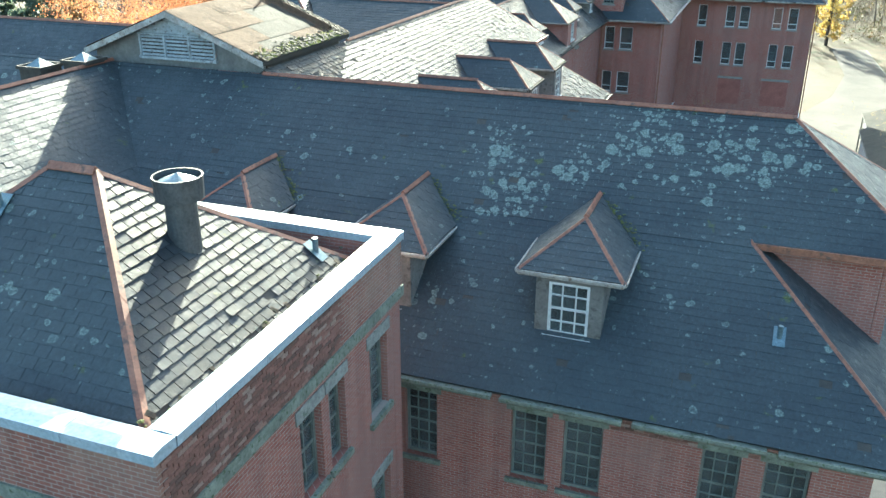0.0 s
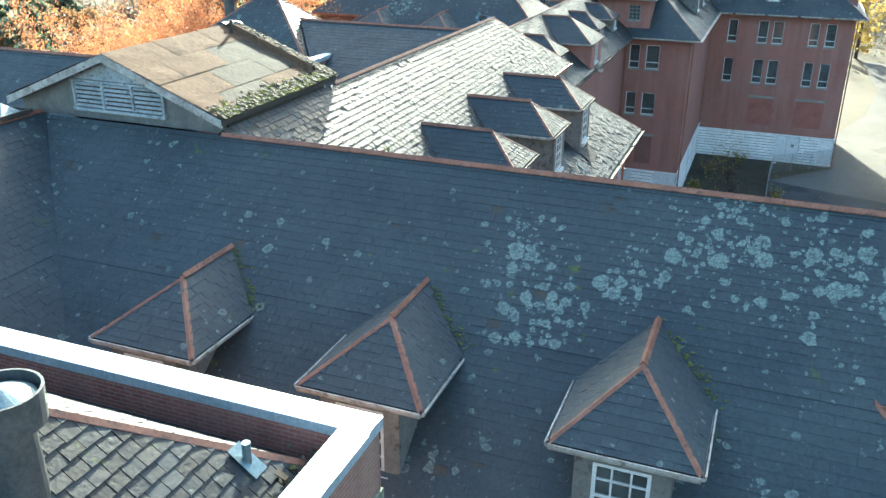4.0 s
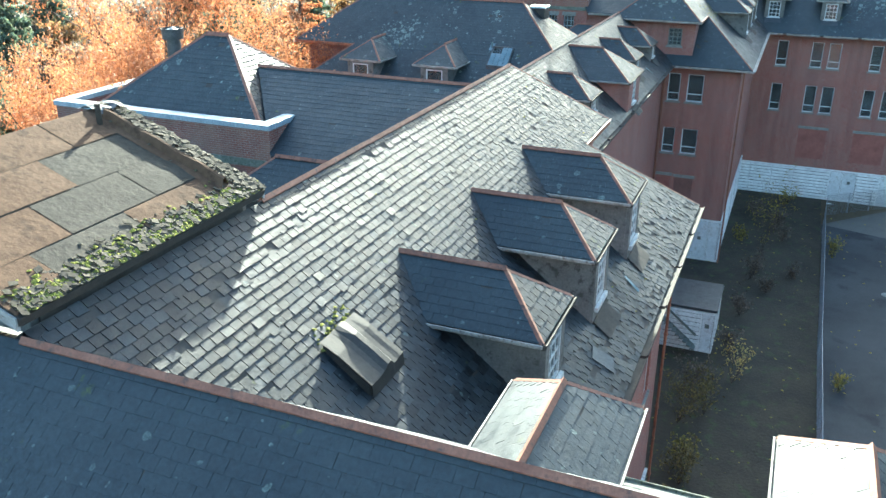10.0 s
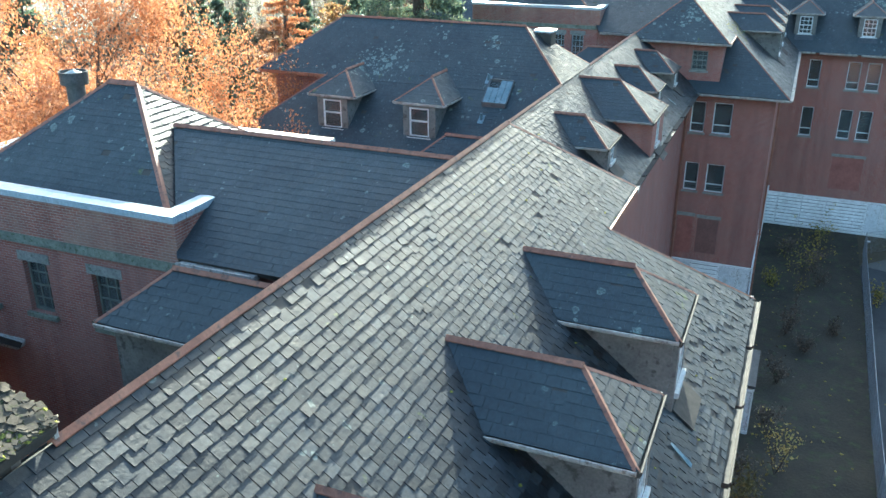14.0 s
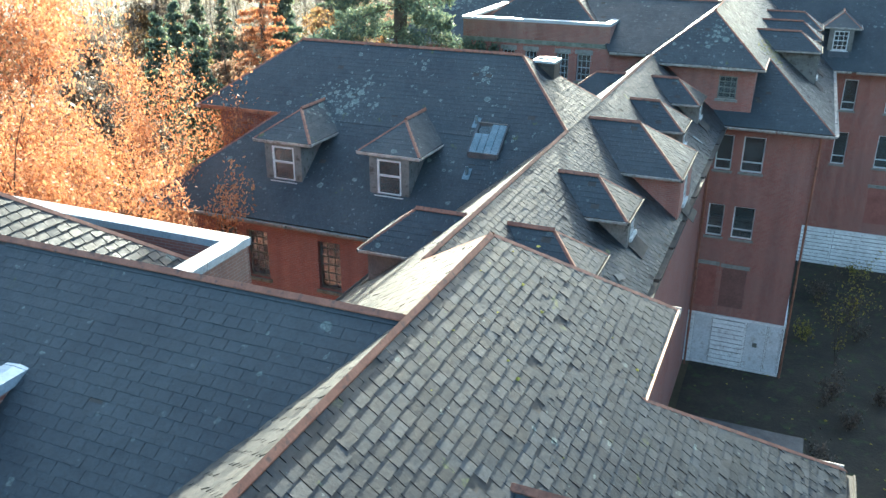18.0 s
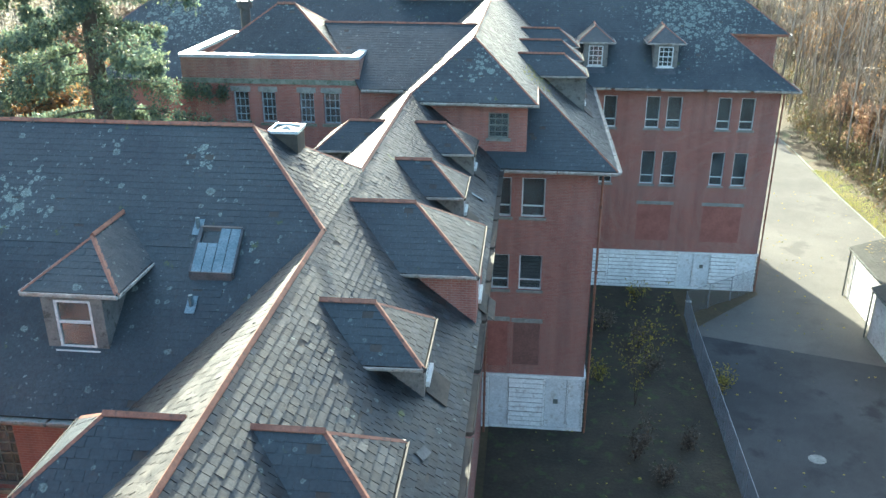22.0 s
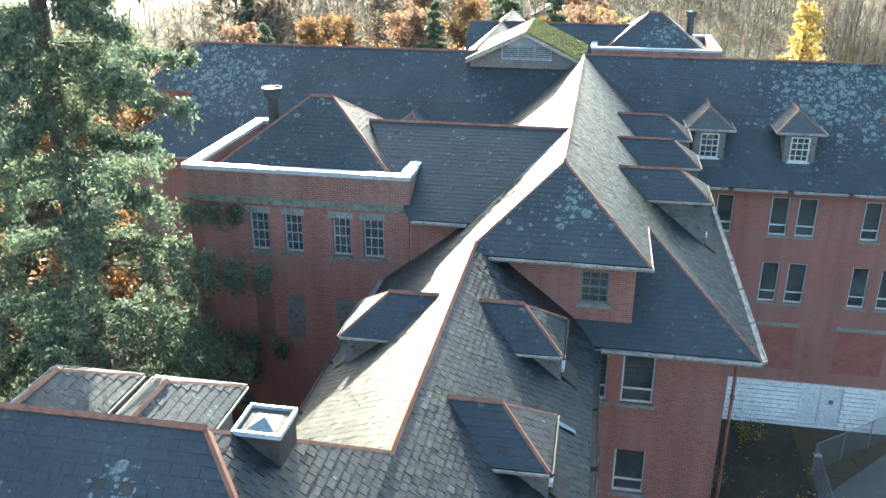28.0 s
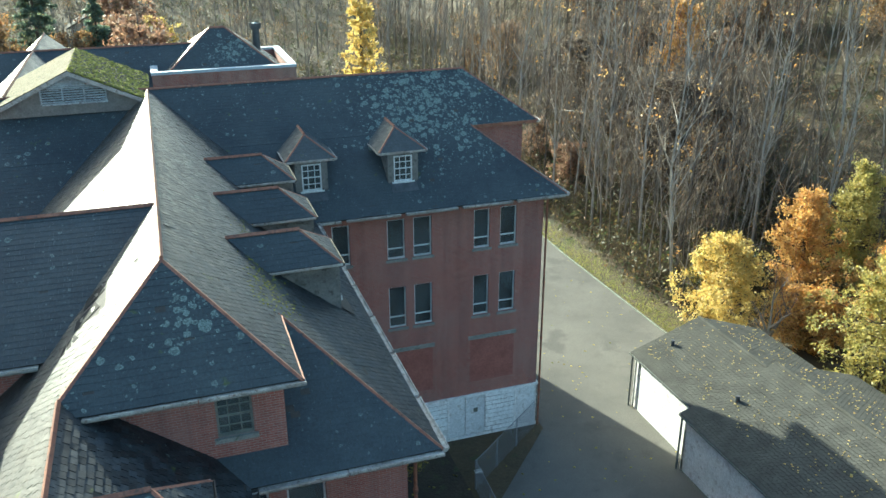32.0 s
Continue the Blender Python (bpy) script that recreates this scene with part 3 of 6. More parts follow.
def wall(parent, axis, face, lo, hi, z0, z1, openings=(), out=1, thick=0.35, mat=None, name="wall", label="", tops=None):
    """A wall whose outer face lies at axis = face, looking to out (+1 or -1) along that axis, with openings (a0, a1, b0, b1) through it."""
    mat = mat or BRICK
    A = sorted({lo, hi, *[x for o in openings for x in o[:2]]})
    Z = sorted({z0, z1, *[x for o in openings for x in o[2:4]]})
    A, Z = [x for x in A if lo <= x <= hi], [x for x in Z if z0 <= x <= z1]

    def open_at(i, j):
        if not (0 <= i < len(A) - 1 and 0 <= j < len(Z) - 1):
            return True
        a, z = (A[i] + A[i + 1]) / 2, (Z[j] + Z[j + 1]) / 2
        return any(o[0] < a < o[1] and o[2] < z < o[3] for o in openings)

    verts, faces, index = [], [], {}

    def vert(a, z, deep):
        key = (round(a, 4), round(z, 4), deep)
        if key not in index:
            index[key] = len(verts)
            d = face - out * thick * deep
            verts.append((d, a, z) if axis == "x" else (a, d, z))
        return index[key]

    for i in range(len(A) - 1):
        for j in range(len(Z) - 1):
            if open_at(i, j):
                continue
            a0, a1, b0, b1 = A[i], A[i + 1], Z[j], Z[j + 1]
            ring = [(a0, b0), (a1, b0), (a1, b1), (a0, b1)]
            faces.append([vert(*r, 0) for r in ring])
            faces.append([vert(*r, 1) for r in ring][::-1])
            for (di, dj), (r, s) in zip(((0, -1), (1, 0), (0, 1), (-1, 0)), ((ring[0], ring[1]), (ring[1], ring[2]), (ring[2], ring[3]), (ring[3], ring[0]))):
                if open_at(i + di, j + dj):
                    faces.append([vert(*s, 0), vert(*r, 0), vert(*r, 1), vert(*s, 1)])
    ob = mesh_object(name, verts, faces, mat, parent, label)
    bm = bmesh.new()
    bm.from_mesh(ob.data)
    bmesh.ops.recalc_face_normals(bm, faces=bm.faces)
    bm.to_mesh(ob.data)
    bm.free()
    return ob


def window(parent, axis, face, a0, a1, z0, z1, out=1, cols=2, rows=2, style="sash", deep=0.14, mat=None, name="window", lintel=None, sill=STONE, rail=0.5):
    """A window set into an opening: frame with glazing bars, panes, sill and lintel."""
    mat = mat or FRAME
    d = face - out * deep

    def at(a, k, z):
        return (d + out * k, a, z) if axis == "x" else (a, d + out * k, z)

    kit = Kit()
    b = 0.065
    outer = [(a0, z0), (a1, z0), (a1, z1), (a0, z1)]
    inner = [(a0 + b, z0 + b * 1.3), (a1 - b, z0 + b * 1.3), (a1 - b, z1 - b), (a0 + b, z1 - b)]
    kit.v = [at(p, k, z) for k in (-0.03, 0.05) for ring in (outer, inner) for p, z in ring]
    for i in range(4):
        j = (i + 1) % 4
        kit.f += [(i, j, 4 + j, 4 + i), (8 + j, 8 + i, 12 + i, 12 + j), (j, i, 8 + i, 8 + j), (4 + i, 4 + j, 12 + j, 12 + i)]
    frame_ob = kit.made(name, mat, parent)
    t = 0.016
    if style == "sash":
        for i in range(1, cols):
            a = a0 + (a1 - a0) * i / cols
            Kit().box(at(a - t, -0.012, z0 + b * 1.3), at(a + t, 0.022, z1 - b)).made("glazing_bar", mat, frame_ob)
        for j in range(1, rows):
            z = z0 + (z1 - z0) * j / rows
            k = t * (1.8 if 2 * j == rows else 1)
            Kit().box(at(a0 + b, -0.014, z - k), at(a1 - b, 0.026, z + k)).made("glazing_bar", mat, frame_ob)
    else:
        z = z0 + (z1 - z0) * rail
        Kit().box(at(a0 + b, -0.014, z - 0.035), at(a1 - b, 0.04, z + 0.035)).made("meeting_rail", mat, frame_ob)
    if style == "sash":
        bounds = [(a0, a1, z0, z1)]
    else:
        z = z0 + (z1 - z0) * rail
        bounds = [(a0, a1, z0, z), (a0, a1, z, z1)]
    for p0, p1, q0, q1 in bounds:
        Kit().box(at(p0 + b * 0.5, -0.008, q0 + b * 0.5), at(p1 - b * 0.5, 0.0, q1 - b * 0.5)).made("pane", GLASS, frame_ob).visible_shadow = False
    if sill is not None:
        Kit().box(at(a0 - 0.1, -0.05, z0 - 0.13), at(a1 + 0.1, deep + 0.09, z0 - 0.002)).made("sill", sill, frame_ob)
    if lintel is not None:
        Kit().box(at(a0 - 0.12, deep - 0.12, z1 + 0.002), at(a1 + 0.12, deep + 0.025, z1 + 0.27)).made("lintel", lintel, frame_ob)
    return frame_ob

# ---- the ground ----
GROUND = -0.8


def sheet(name, x0, x1, y0, y1, z, mat, label, category, cells=1, rise=None, thick=0.3):
    verts, faces = [], []
    n = cells
    for j in range(n + 1):
        for i in range(n + 1):
            x, y = x0 + (x1 - x0) * i / n, y0 + (y1 - y0) * j / n
            verts.append((x, y, z + (rise(x, y) if rise else 0)))
    for j in range(n):
        for i in range(n):
            k = j * (n + 1) + i
            faces.append((k, k + 1, k + n + 2, k + n + 1))
    return tagged(mesh_object(name, verts, faces, mat), label, category, kind="structure")


def smooth(t):
    t = min(1.0, max(0.0, t))
    return t * t * (3 - 2 * t)


def hill(x, y):
    """The wooded bank rises beyond the lane and to the north; the park falls gently to the west."""
    side = smooth((x - 19.0 + 0.10 * (y - 95)) / 120.0) * 46.0
    back = smooth((y - 135.0) / 260.0) * 34.0
    west = -smooth((-38.0 - x) / 120.0) * 7.0
    return max(side, back * smooth((x + 260) / 200.0)) + west + 0.25 * math.sin(x * 0.21) * math.sin(y * 0.17) * smooth((math.hypot(x + 10, y - 45) - 75) / 30)


def ground_grid():
    xs = sorted(set([-1500, -900, -500, -300] + list(range(-200, 221, 8)) + [300, 500, 900, 1500]))
    ys = sorted(set([-800, -400, -200, -100, -50] + list(range(-20, 321, 8)) + [400, 600, 1000, 1600]))
    verts = [(x, y, GROUND - 0.03 + hill(x, y)) for y in ys for x in xs]
    w = len(xs)
    faces = [(j * w + i, j * w + i + 1, (j + 1) * w + i + 1, (j + 1) * w + i) for j in range(len(ys) - 1) for i in range(w - 1)]
    ob = mesh_object("ground", verts, faces, GRASS_FLOOR)
    for p in ob.data.polygons:
        p.use_smooth = True
    return tagged(ob, "leaf-strewn grassy ground rising to a wooded bank", "ground", kind="structure")


ground_grid()
sheet("courtyard", -14.6, -2.2, 19.0, 87.0, GROUND + 0.0, SOIL, "dark damp soil of the courtyard with weeds and litter", "yard", 8)
sheet("courtyard", -36.0, -22.0, 20.0, 86.0, GROUND + 0.0, SOIL, "dark damp soil of the western courtyard in shade", "yard", 8)


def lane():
    """Asphalt of the yard, coloured darker for its shade, and of the lane that curves off behind the building."""
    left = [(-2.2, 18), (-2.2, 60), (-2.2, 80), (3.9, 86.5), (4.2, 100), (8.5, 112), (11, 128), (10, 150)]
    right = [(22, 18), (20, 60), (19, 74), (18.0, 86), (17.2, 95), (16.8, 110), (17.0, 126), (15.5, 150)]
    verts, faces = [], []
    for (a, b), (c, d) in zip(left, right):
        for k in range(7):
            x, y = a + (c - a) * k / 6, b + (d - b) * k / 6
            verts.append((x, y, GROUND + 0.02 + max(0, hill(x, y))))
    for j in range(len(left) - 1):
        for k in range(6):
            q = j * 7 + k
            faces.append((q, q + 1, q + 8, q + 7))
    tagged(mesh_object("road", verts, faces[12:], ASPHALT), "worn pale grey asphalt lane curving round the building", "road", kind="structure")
    tagged(mesh_object("road", verts, faces[:12], ASPHALT_SHADED), "asphalt of the yard beyond the fence, darkened for its shade", "road", kind="structure")
    kit = Kit()
    for (a, b), (c, d) in zip(right[3:], right[4:]):
        for k in range(6):
            p = Vector((a + (c - a) * k / 6, b + (d - b) * k / 6, GROUND + 0.02))
            q = Vector((a + (c - a) * (k + 0.985) / 6, b + (d - b) * (k + 0.985) / 6, GROUND + 0.02))
            p.z += max(0, hill(p.x, p.y))
            q.z += max(0, hill(q.x, q.y))
            s = (q - p).cross(Vector((0, 0, 1))).normalized() * 0.15
            up = Vector((0, 0, 0.05))
            kit.solid([p, p + s, p + s + up, p + up], [q, q + s, q + s + up, q + up])
    tagged(kit.made("kerb", MOSSY), "low mossy concrete kerb along the lane", "kerb", kind="structure")


lane()

# ---- halls: long blocks with slate roofs ----


def hall(name, label, axis, c, zr, hw, ze, lo, hi, ends=(None, None), mats=(SLATE, SLATE), zu=17.1, seed=1, wild=(None, None), single=(None, None), cap=True, gutters=(True, True), gone=0.004, ridge_span=None, torn=(None, None), gutter_mat=None, rough=0.35, flush=False, sides=None):
    """A block whose ridge runs along axis at the other coordinate c. Slopes at -hw and +hw; an end is None (runs into its neighbour) or
    'gablet': a skirt hip below, an overhanging hipped gablet with an attic window above.
    flush: at a gablet end the first slope runs on level into the lower neighbour, whose ridge meets it LEVEL metres from the main ridge."""
    b = thing(name, label, "building", group="hospital blocks")
    k = (zr - ze) / hw
    d = (zu - ze) / k
    hu = hw - d
    ai = 3.3
    zj = zr - k * LEVEL
    back = (zj - zu) / (zr - zu) * ai

    def P(off, s, z):
        return (c + off, s, z) if axis == "y" else (s, c + off, z)

    def D(off, s, z):
        return Vector((off, s, z)) if axis == "y" else Vector((s, off, z))

    for n, sgn in enumerate((-1, 1)):
        up_lo, low_lo, mid_lo, rid_lo = lo, lo, lo, lo
        up_hi, low_hi, mid_hi, rid_hi = hi, hi, hi, hi
        if ends[0]:
            mid_lo, rid_lo = lo + d, lo + ai
        if ends[1]:
            mid_hi, rid_hi = hi - d, hi - ai
        if sides:
            (low_lo, low_hi), (up_lo, up_hi) = sides[n], sides[n]
            mid_lo, rid_lo, mid_hi, rid_hi = low_lo, low_lo, low_hi, low_hi
        level = flush and sgn < 0
        if level and ends[0]:
            low_lo = mid_lo = up_lo = lo + back
        if level and ends[1]:
            low_hi = mid_hi = up_hi = hi - back
        low = [P(sgn * hw, low_lo, ze), P(sgn * hw, low_hi, ze), P(sgn * hu, mid_hi, zu), P(sgn * hu, mid_lo, zu)]
        top = [P(sgn * hu, up_lo, zu), P(sgn * hu, up_hi, zu), P(0, rid_hi, zr), P(0, rid_lo, zr)]
        if level and ends[1]:
            top.insert(2, P(-LEVEL, up_hi, zj))
        if level and ends[0]:
            top.append(P(-LEVEL, up_lo, zj))
        roof_face(b, low, mats[n], seed + n, rough=rough, wild=wild[n], single=single[n], gone=gone)
        roof_face(b, top, mats[n], seed + 10 + n, rough=rough, gone=gone, wild=torn[n])
        if gutters[n]:
            eave(b, P(sgn * hw, low_lo, ze), P(sgn * hw, low_hi, ze), D(sgn, 0, 0), gutter_mat)
    r0, r1 = lo + (ai if ends[0] else 0), hi - (ai if ends[1] else 0)
    if cap:
        for s0, s1 in ridge_span or [(r0, r1)]:
            ridge_cap(b, P(0, s0, zr), P(0, s1, zr), D(-1, 0, -k), D(1, 0, -k))
    for n, (end, E, s) in enumerate(((ends[0], lo, -1), (ends[1], hi, 1))):
        if not end:
            continue
        skirt = [P(-hw, E, ze), P(hw, E, ze), P(hu, E - s * d, zu), P(-hu, E - s * d, zu)]
        hip = [P(-hu, E, zu), P(hu, E, zu), P(0, E - s * ai, zr)]
        if flush:
            skirt[0], skirt[3] = P(-LEVEL, E, ze), P(-LEVEL, E - s * d, zu)
            hip = [P(LEVEL_FOOT, E, zu), P(hu, E, zu), P(0, E - s * ai, zr), P(-LEVEL, E - s * back, zj)]
        roof_face(b, skirt, SLATE_PLAIN, seed + 20 + n)
        roof_face(b, hip, SLATE_LICHEN, seed + 30 + n)
        eave(b, P(1.35 if flush else -hw, E, ze), P(hw, E, ze), D(0, s, 0))
        eave(b, P(LEVEL_FOOT + 0.1 if flush else -hu - 0.1, E, zu), P(hu + 0.1, E, zu), D(0, s, 0), deep=0.14, wide=0.14)
        kh = (zr - zu) / ai
        if flush:
            ridge_cap(b, P(-LEVEL, E - s * back, zj), P(0, E - s * ai, zr), D(-1, 0, -k), D(0, s, -kh), 0.125, name="hip_cap")
        for sgn in (1,) if flush else (-1, 1):
            ridge_cap(b, P(sgn * hu, E, zu), P(0, E - s * ai, zr), D(sgn, 0, -k), D(0, s, -kh), 0.125, name="hip_cap")
            ridge_cap(b, P(sgn * hw, E, ze), P(sgn * hu, E - s * d, zu), D(sgn, 0, -k), D(0, s, -k), 0.11, name="hip_cap")
            # soffit edge of the overhanging gablet roof
            kit = Kit()
            p, q = Vector(P(sgn * hu, E, zu)), Vector(P(sgn * hu, E - s * d, zu))
            o = D(sgn, 0, 0) * 0.06
            z = Vector((0, 0, -0.16))
            kit.solid([p - o, p + o, p + o + z, p - o + z], [q - o, q + o, q + o + z, q - o + z])
            kit.made("edge_board", COPPER, b)
        # attic wall under the gablet
        w, face = hu - 0.42, E - s * 0.75
        zs = ze + k * 0.75 - 0.5
        x0 = c + 0.85 * (1 if axis == "y" else 0) if axis == "y" else c - 0.45
        opening = (x0, x0 + 0.95, 15.3, 16.5)
        wall(b, "y" if axis == "y" else "x", face, c - (2.1 if flush else w), c + w, zs, zu + 0.05, [opening], out=s, thick=0.25, name="attic_wall")
        window(b, "y" if axis == "y" else "x", face, *opening, out=s, cols=3, rows=4, mat=DARKWOOD, deep=0.1)
        for sgn in (1,) if flush else (-1, 1):
            a0, a1 = sorted((face - s * 0.26, E - s * (d + 0.3)))
            wall(b, "x" if axis == "y" else "y", c + sgn * w, a0, a1, zs, zu + 0.05, out=sgn, thick=0.2, name="attic_cheek")
        # soffit
        Kit().box(P(-2.2 if flush else -hu + 0.03, E - s * 0.02, zu - 0.10), P(hu - 0.03, E - s * 0.74, zu - 0.05)).made("soffit", EAVE, b)
    return b


def body(b, x0, x1, y0, y1, z1, south=(), east=(), north=(), west=(), z0=GROUND - 0.2, mat=None, skirting=("south", "east"), base=1.75):
    """Four brick walls with openings, and a white boarded basement on some sides."""
    wall(b, "y", y0, x0, x1, z0, z1, south, out=-1, mat=mat)
    wall(b, "y", y1, x0, x1, z0, z1, north, out=1, mat=mat)
    wall(b, "x", x1, y0 + 0.36, y1 - 0.36, z0, z1, east, out=1, mat=mat)
    wall(b, "x", x0, y0 + 0.36, y1 - 0.36, z0, z1, west, out=-1, mat=mat)
    rng = random.Random(int(x0 * 7 + y0))
    for side in skirting:
        axis, face, a, e, out = {"south": ("y", y0, x0, x1, -1), "east": ("x", x1, y0, y1, 1)}[side]
        boarding(b, axis, face, a, e, GROUND + 0.15, base, out, rng)


def boarding(b, axis, face, lo, hi, z0, z1, out, rng):
    """White lap boards in bays, between plain doors and panels with narrow frames."""
    def box(kit, a0, a1, q0, q1, t0, t1):
        f0, f1 = face + out * t0, face + out * t1
        return kit.box((f0, a0, q0) if axis == "x" else (a0, f0, q0), (f1, a1, q1) if axis == "x" else (a1, f1, q1))

    for q0, q1, t1 in ((z1, z1 + 0.12, 0.13), (z0 - 0.35, z0, 0.09)):
        box(Kit(), lo - 0.06, hi + 0.06, q0, q1, 0.003, t1).made("basement_trim", WHITE, b)
    box(Kit(), lo, hi, z0 + 0.004, z1 - 0.004, 0.003, 0.02).made("backing_board", DARKWOOD, b)
    a = lo
    while a < hi - 0.3:
        w = min(rng.choice((1.05, 1.2, 1.9, 2.6, 3.1)), hi - a)
        if w < 1.5:
            door = box(Kit(), a + 0.05, a + w - 0.05, z0 + 0.02, z1 - 0.05, 0.024, 0.05 + rng.uniform(0, 0.015)).made("plain_panel", PANEL, b)
            for e0, e1 in ((a + 0.003, a + 0.035), (a + w - 0.035, a + w - 0.003)):
                box(Kit(), e0, e1, z0 + 0.005, z1 - 0.01, 0.024, 0.10).made("batten", WHITE, b)
            if rng.random() < 0.4:
                c = a + w * 0.5
                box(Kit(), c - 0.13, c + 0.13, z0 + 1.5, z0 + 1.78, 0.068, 0.08).made("vent_plate", DARKWOOD, door)
        else:
            z = z0
            while z < z1 - 0.08:
                t = min(0.29, z1 - z)
                f = 0.045 + rng.uniform(-0.006, 0.012)
                s0, s1 = rng.uniform(-0.012, 0.012), rng.uniform(-0.012, 0.012)
                ring = [(0.024, 0.075), (f + 0.06, 0.075), (f, t), (0.024, t)]
                e0, e1 = a + 0.015 + rng.uniform(0, 0.02), a + w - 0.03
                p = [((face + out * x, e0, z + s0 + y) if axis == "x" else (e0, face + out * x, z + s0 + y)) for x, y in ring]
                q = [((face + out * x, e1, z + s1 + y) if axis == "x" else (e1, face + out * x, z + s1 + y)) for x, y in ring]
                if rng.random() > 0.03:
                    Kit().solid(p, q).made("lap_board", WHITE, b)
                z += t
            box(Kit(), a + w - 0.07, a + w + 0.0, z0 + 0.005, z1 - 0.01, 0.024, 0.105).made("batten", WHITE, b)
        a += w


def hung(b, axis, face, spots, out, heights, **kw):
    for a0, a1 in spots:
        for z0, z1 in heights:
            window(b, axis, face, a0, a1, z0, z1, out=out, **kw)


def openings(spots, rows):
    return [(a0, a1, z0, z1) for a0, a1 in spots for z0, z1 in rows]


def blocked(b, axis, face, a0, a1, z0, z1, out, mat, lintel=True):
    """A window bay closed with painted board, with its old lintel."""
    f0, f1 = face - out * 0.03, face + out * 0.012
    box = lambda k, p0, p1, q0, q1, g0, g1: k.box((g0, p0, q0) if axis == "x" else (p0, g0, q0), (g1, p1, q1) if axis == "x" else (p1, g1, q1))
    ob = box(Kit(), a0, a1, z0, z1, f0, f1).made("boarded_window", mat, b)
    if lintel:
        box(Kit(), a0 - 0.12, a1 + 0.12, z1 + 0.003, z1 + 0.24, f0, face + out * 0.03).made("lintel", STONE, ob)


UP, MID = (11.2, 13.2), (7.3, 9.4)
ZR, ZE = 19.55, 14.06
LEVEL, LEVEL_FOOT = 2.70, -2.33      # how far the link's ridge lies west of the main ridge, and where the gablet's eave meets the link

# front wing, across the first part of the way
w1 = hall("hospital_wing", "long brick hospital wing with a lichen-spotted slate roof", "x", 12.65, 19.42, 7.08, 14.15, -36.0, 3.3, (None, "gablet"),
          (SLATE_LICHEN, SLATE_PLAIN), seed=100, ridge_span=[(-15.8, 0.0)], gutter_mat=MOSSY)
W1_BAYS = [(-8.42, -7.55), (-5.6, -4.7), (-4.3, -3.35), (-1.1, -0.25), (0.25, 1.2)]
body(w1, -35.0, 2.4, 6.4, 18.9, ZE + 0.35, south=openings(W1_BAYS, [(11.2, 13.2), (7.3, 9.4)]), skirting=("east",))
hung(w1, "y", 6.4, W1_BAYS, -1, [(11.2, 13.2), (7.3, 9.4)], cols=3, rows=6, mat=DARKWOOD, lintel=MOSSY, sill=MOSSY, deep=0.2)

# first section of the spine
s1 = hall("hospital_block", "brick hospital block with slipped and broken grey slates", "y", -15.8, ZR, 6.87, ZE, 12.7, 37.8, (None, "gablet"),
          (SLATE_SUNLIT, SLATE), seed=200, wild=(None, (12.0, 37.8, 19.2, 24.2, 0.2)), single=(None, (24.0, 36.0, 24.6, 25.9)), gone=0.008, ridge_span=[(18.6, 34.4)], gutter_mat=ROTTEN, rough=0.6, flush=True)
body(s1, -21.9, -9.75, 18.0, 37.0, ZE + 0.35, east=openings([(20.2, 21.2), (24.8, 25.8), (29.2, 30.2), (33.6, 34.6)], [UP, MID]))
hung(s1, "x", -9.75, [(20.2, 21.2), (24.8, 25.8), (29.2, 30.2), (33.6, 34.6)], 1, [UP, MID], style="hung", rail=0.28)

# low link between the two sections
LX, LZ, LH, LE = -18.50, 17.395, 4.17, 14.06
link = hall("hospital_link", "lower linking block with slates coloured paler on the sunlit slope", "y", LX, LZ, LH, LE, 34.5, 69.0, (None, None), (SLATE_SUNLIT, SLATE), zu=15.8, seed=300,
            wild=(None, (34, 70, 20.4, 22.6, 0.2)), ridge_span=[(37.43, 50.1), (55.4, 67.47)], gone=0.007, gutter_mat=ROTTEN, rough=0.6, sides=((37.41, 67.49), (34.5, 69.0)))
body(link, -22.0, -15.0, 37.2, 67.8, LE + 0.35, skirting=())

# middle wing, to the west of the link; its eastern hip runs on into the link's slope
w2 = hall("hospital_wing", "brick hospital wing with hipped lichen-grey slate roof", "x", 52.75, 19.5, 7.15, ZE, -34.3, -21.05, ("gablet", None), (SLATE_LICHEN, SLATE_PLAIN), seed=400, gutter_mat=STONE)
for sgn, mat in ((-1, SLATE_LICHEN), (1, SLATE_PLAIN)):
    roof_face(w2, [(-21.05, 52.75 + sgn * 7.15, ZE), (-14.4, 52.75 + sgn * 7.15, ZE), (-21.05, 52.75, 19.5)], mat, 431 + sgn)
roof_face(w2, [(-21.05, 52.75, 19.5), (-18.45, 50.0, 17.44), (-18.45, 55.5, 17.44)], SLATE, 440)
for sgn in (-1, 1):
    ridge_cap(w2, (-18.45, 52.75 + sgn * 2.75, 17.44), (-21.05, 52.75, 19.5), (0, sgn, -0.76), (1, 0, -0.79), 0.125, name="hip_cap")
W2_BAYS = [(-31.4, -30.55), (-30.1, -29.15), (-26.9, -25.95), (-24.2, -23.3)]
body(w2, -33.4, -19.6, 46.4, 59.1, ZE + 0.35, south=openings(W2_BAYS, [UP, (7.7, 9.6)]), skirting=())
hung(w2, "y", 46.4, W2_BAYS, -1, [UP, (7.7, 9.6)], cols=3, rows=6, mat=DARKWOOD, sill=MOSSY, deep=0.2)

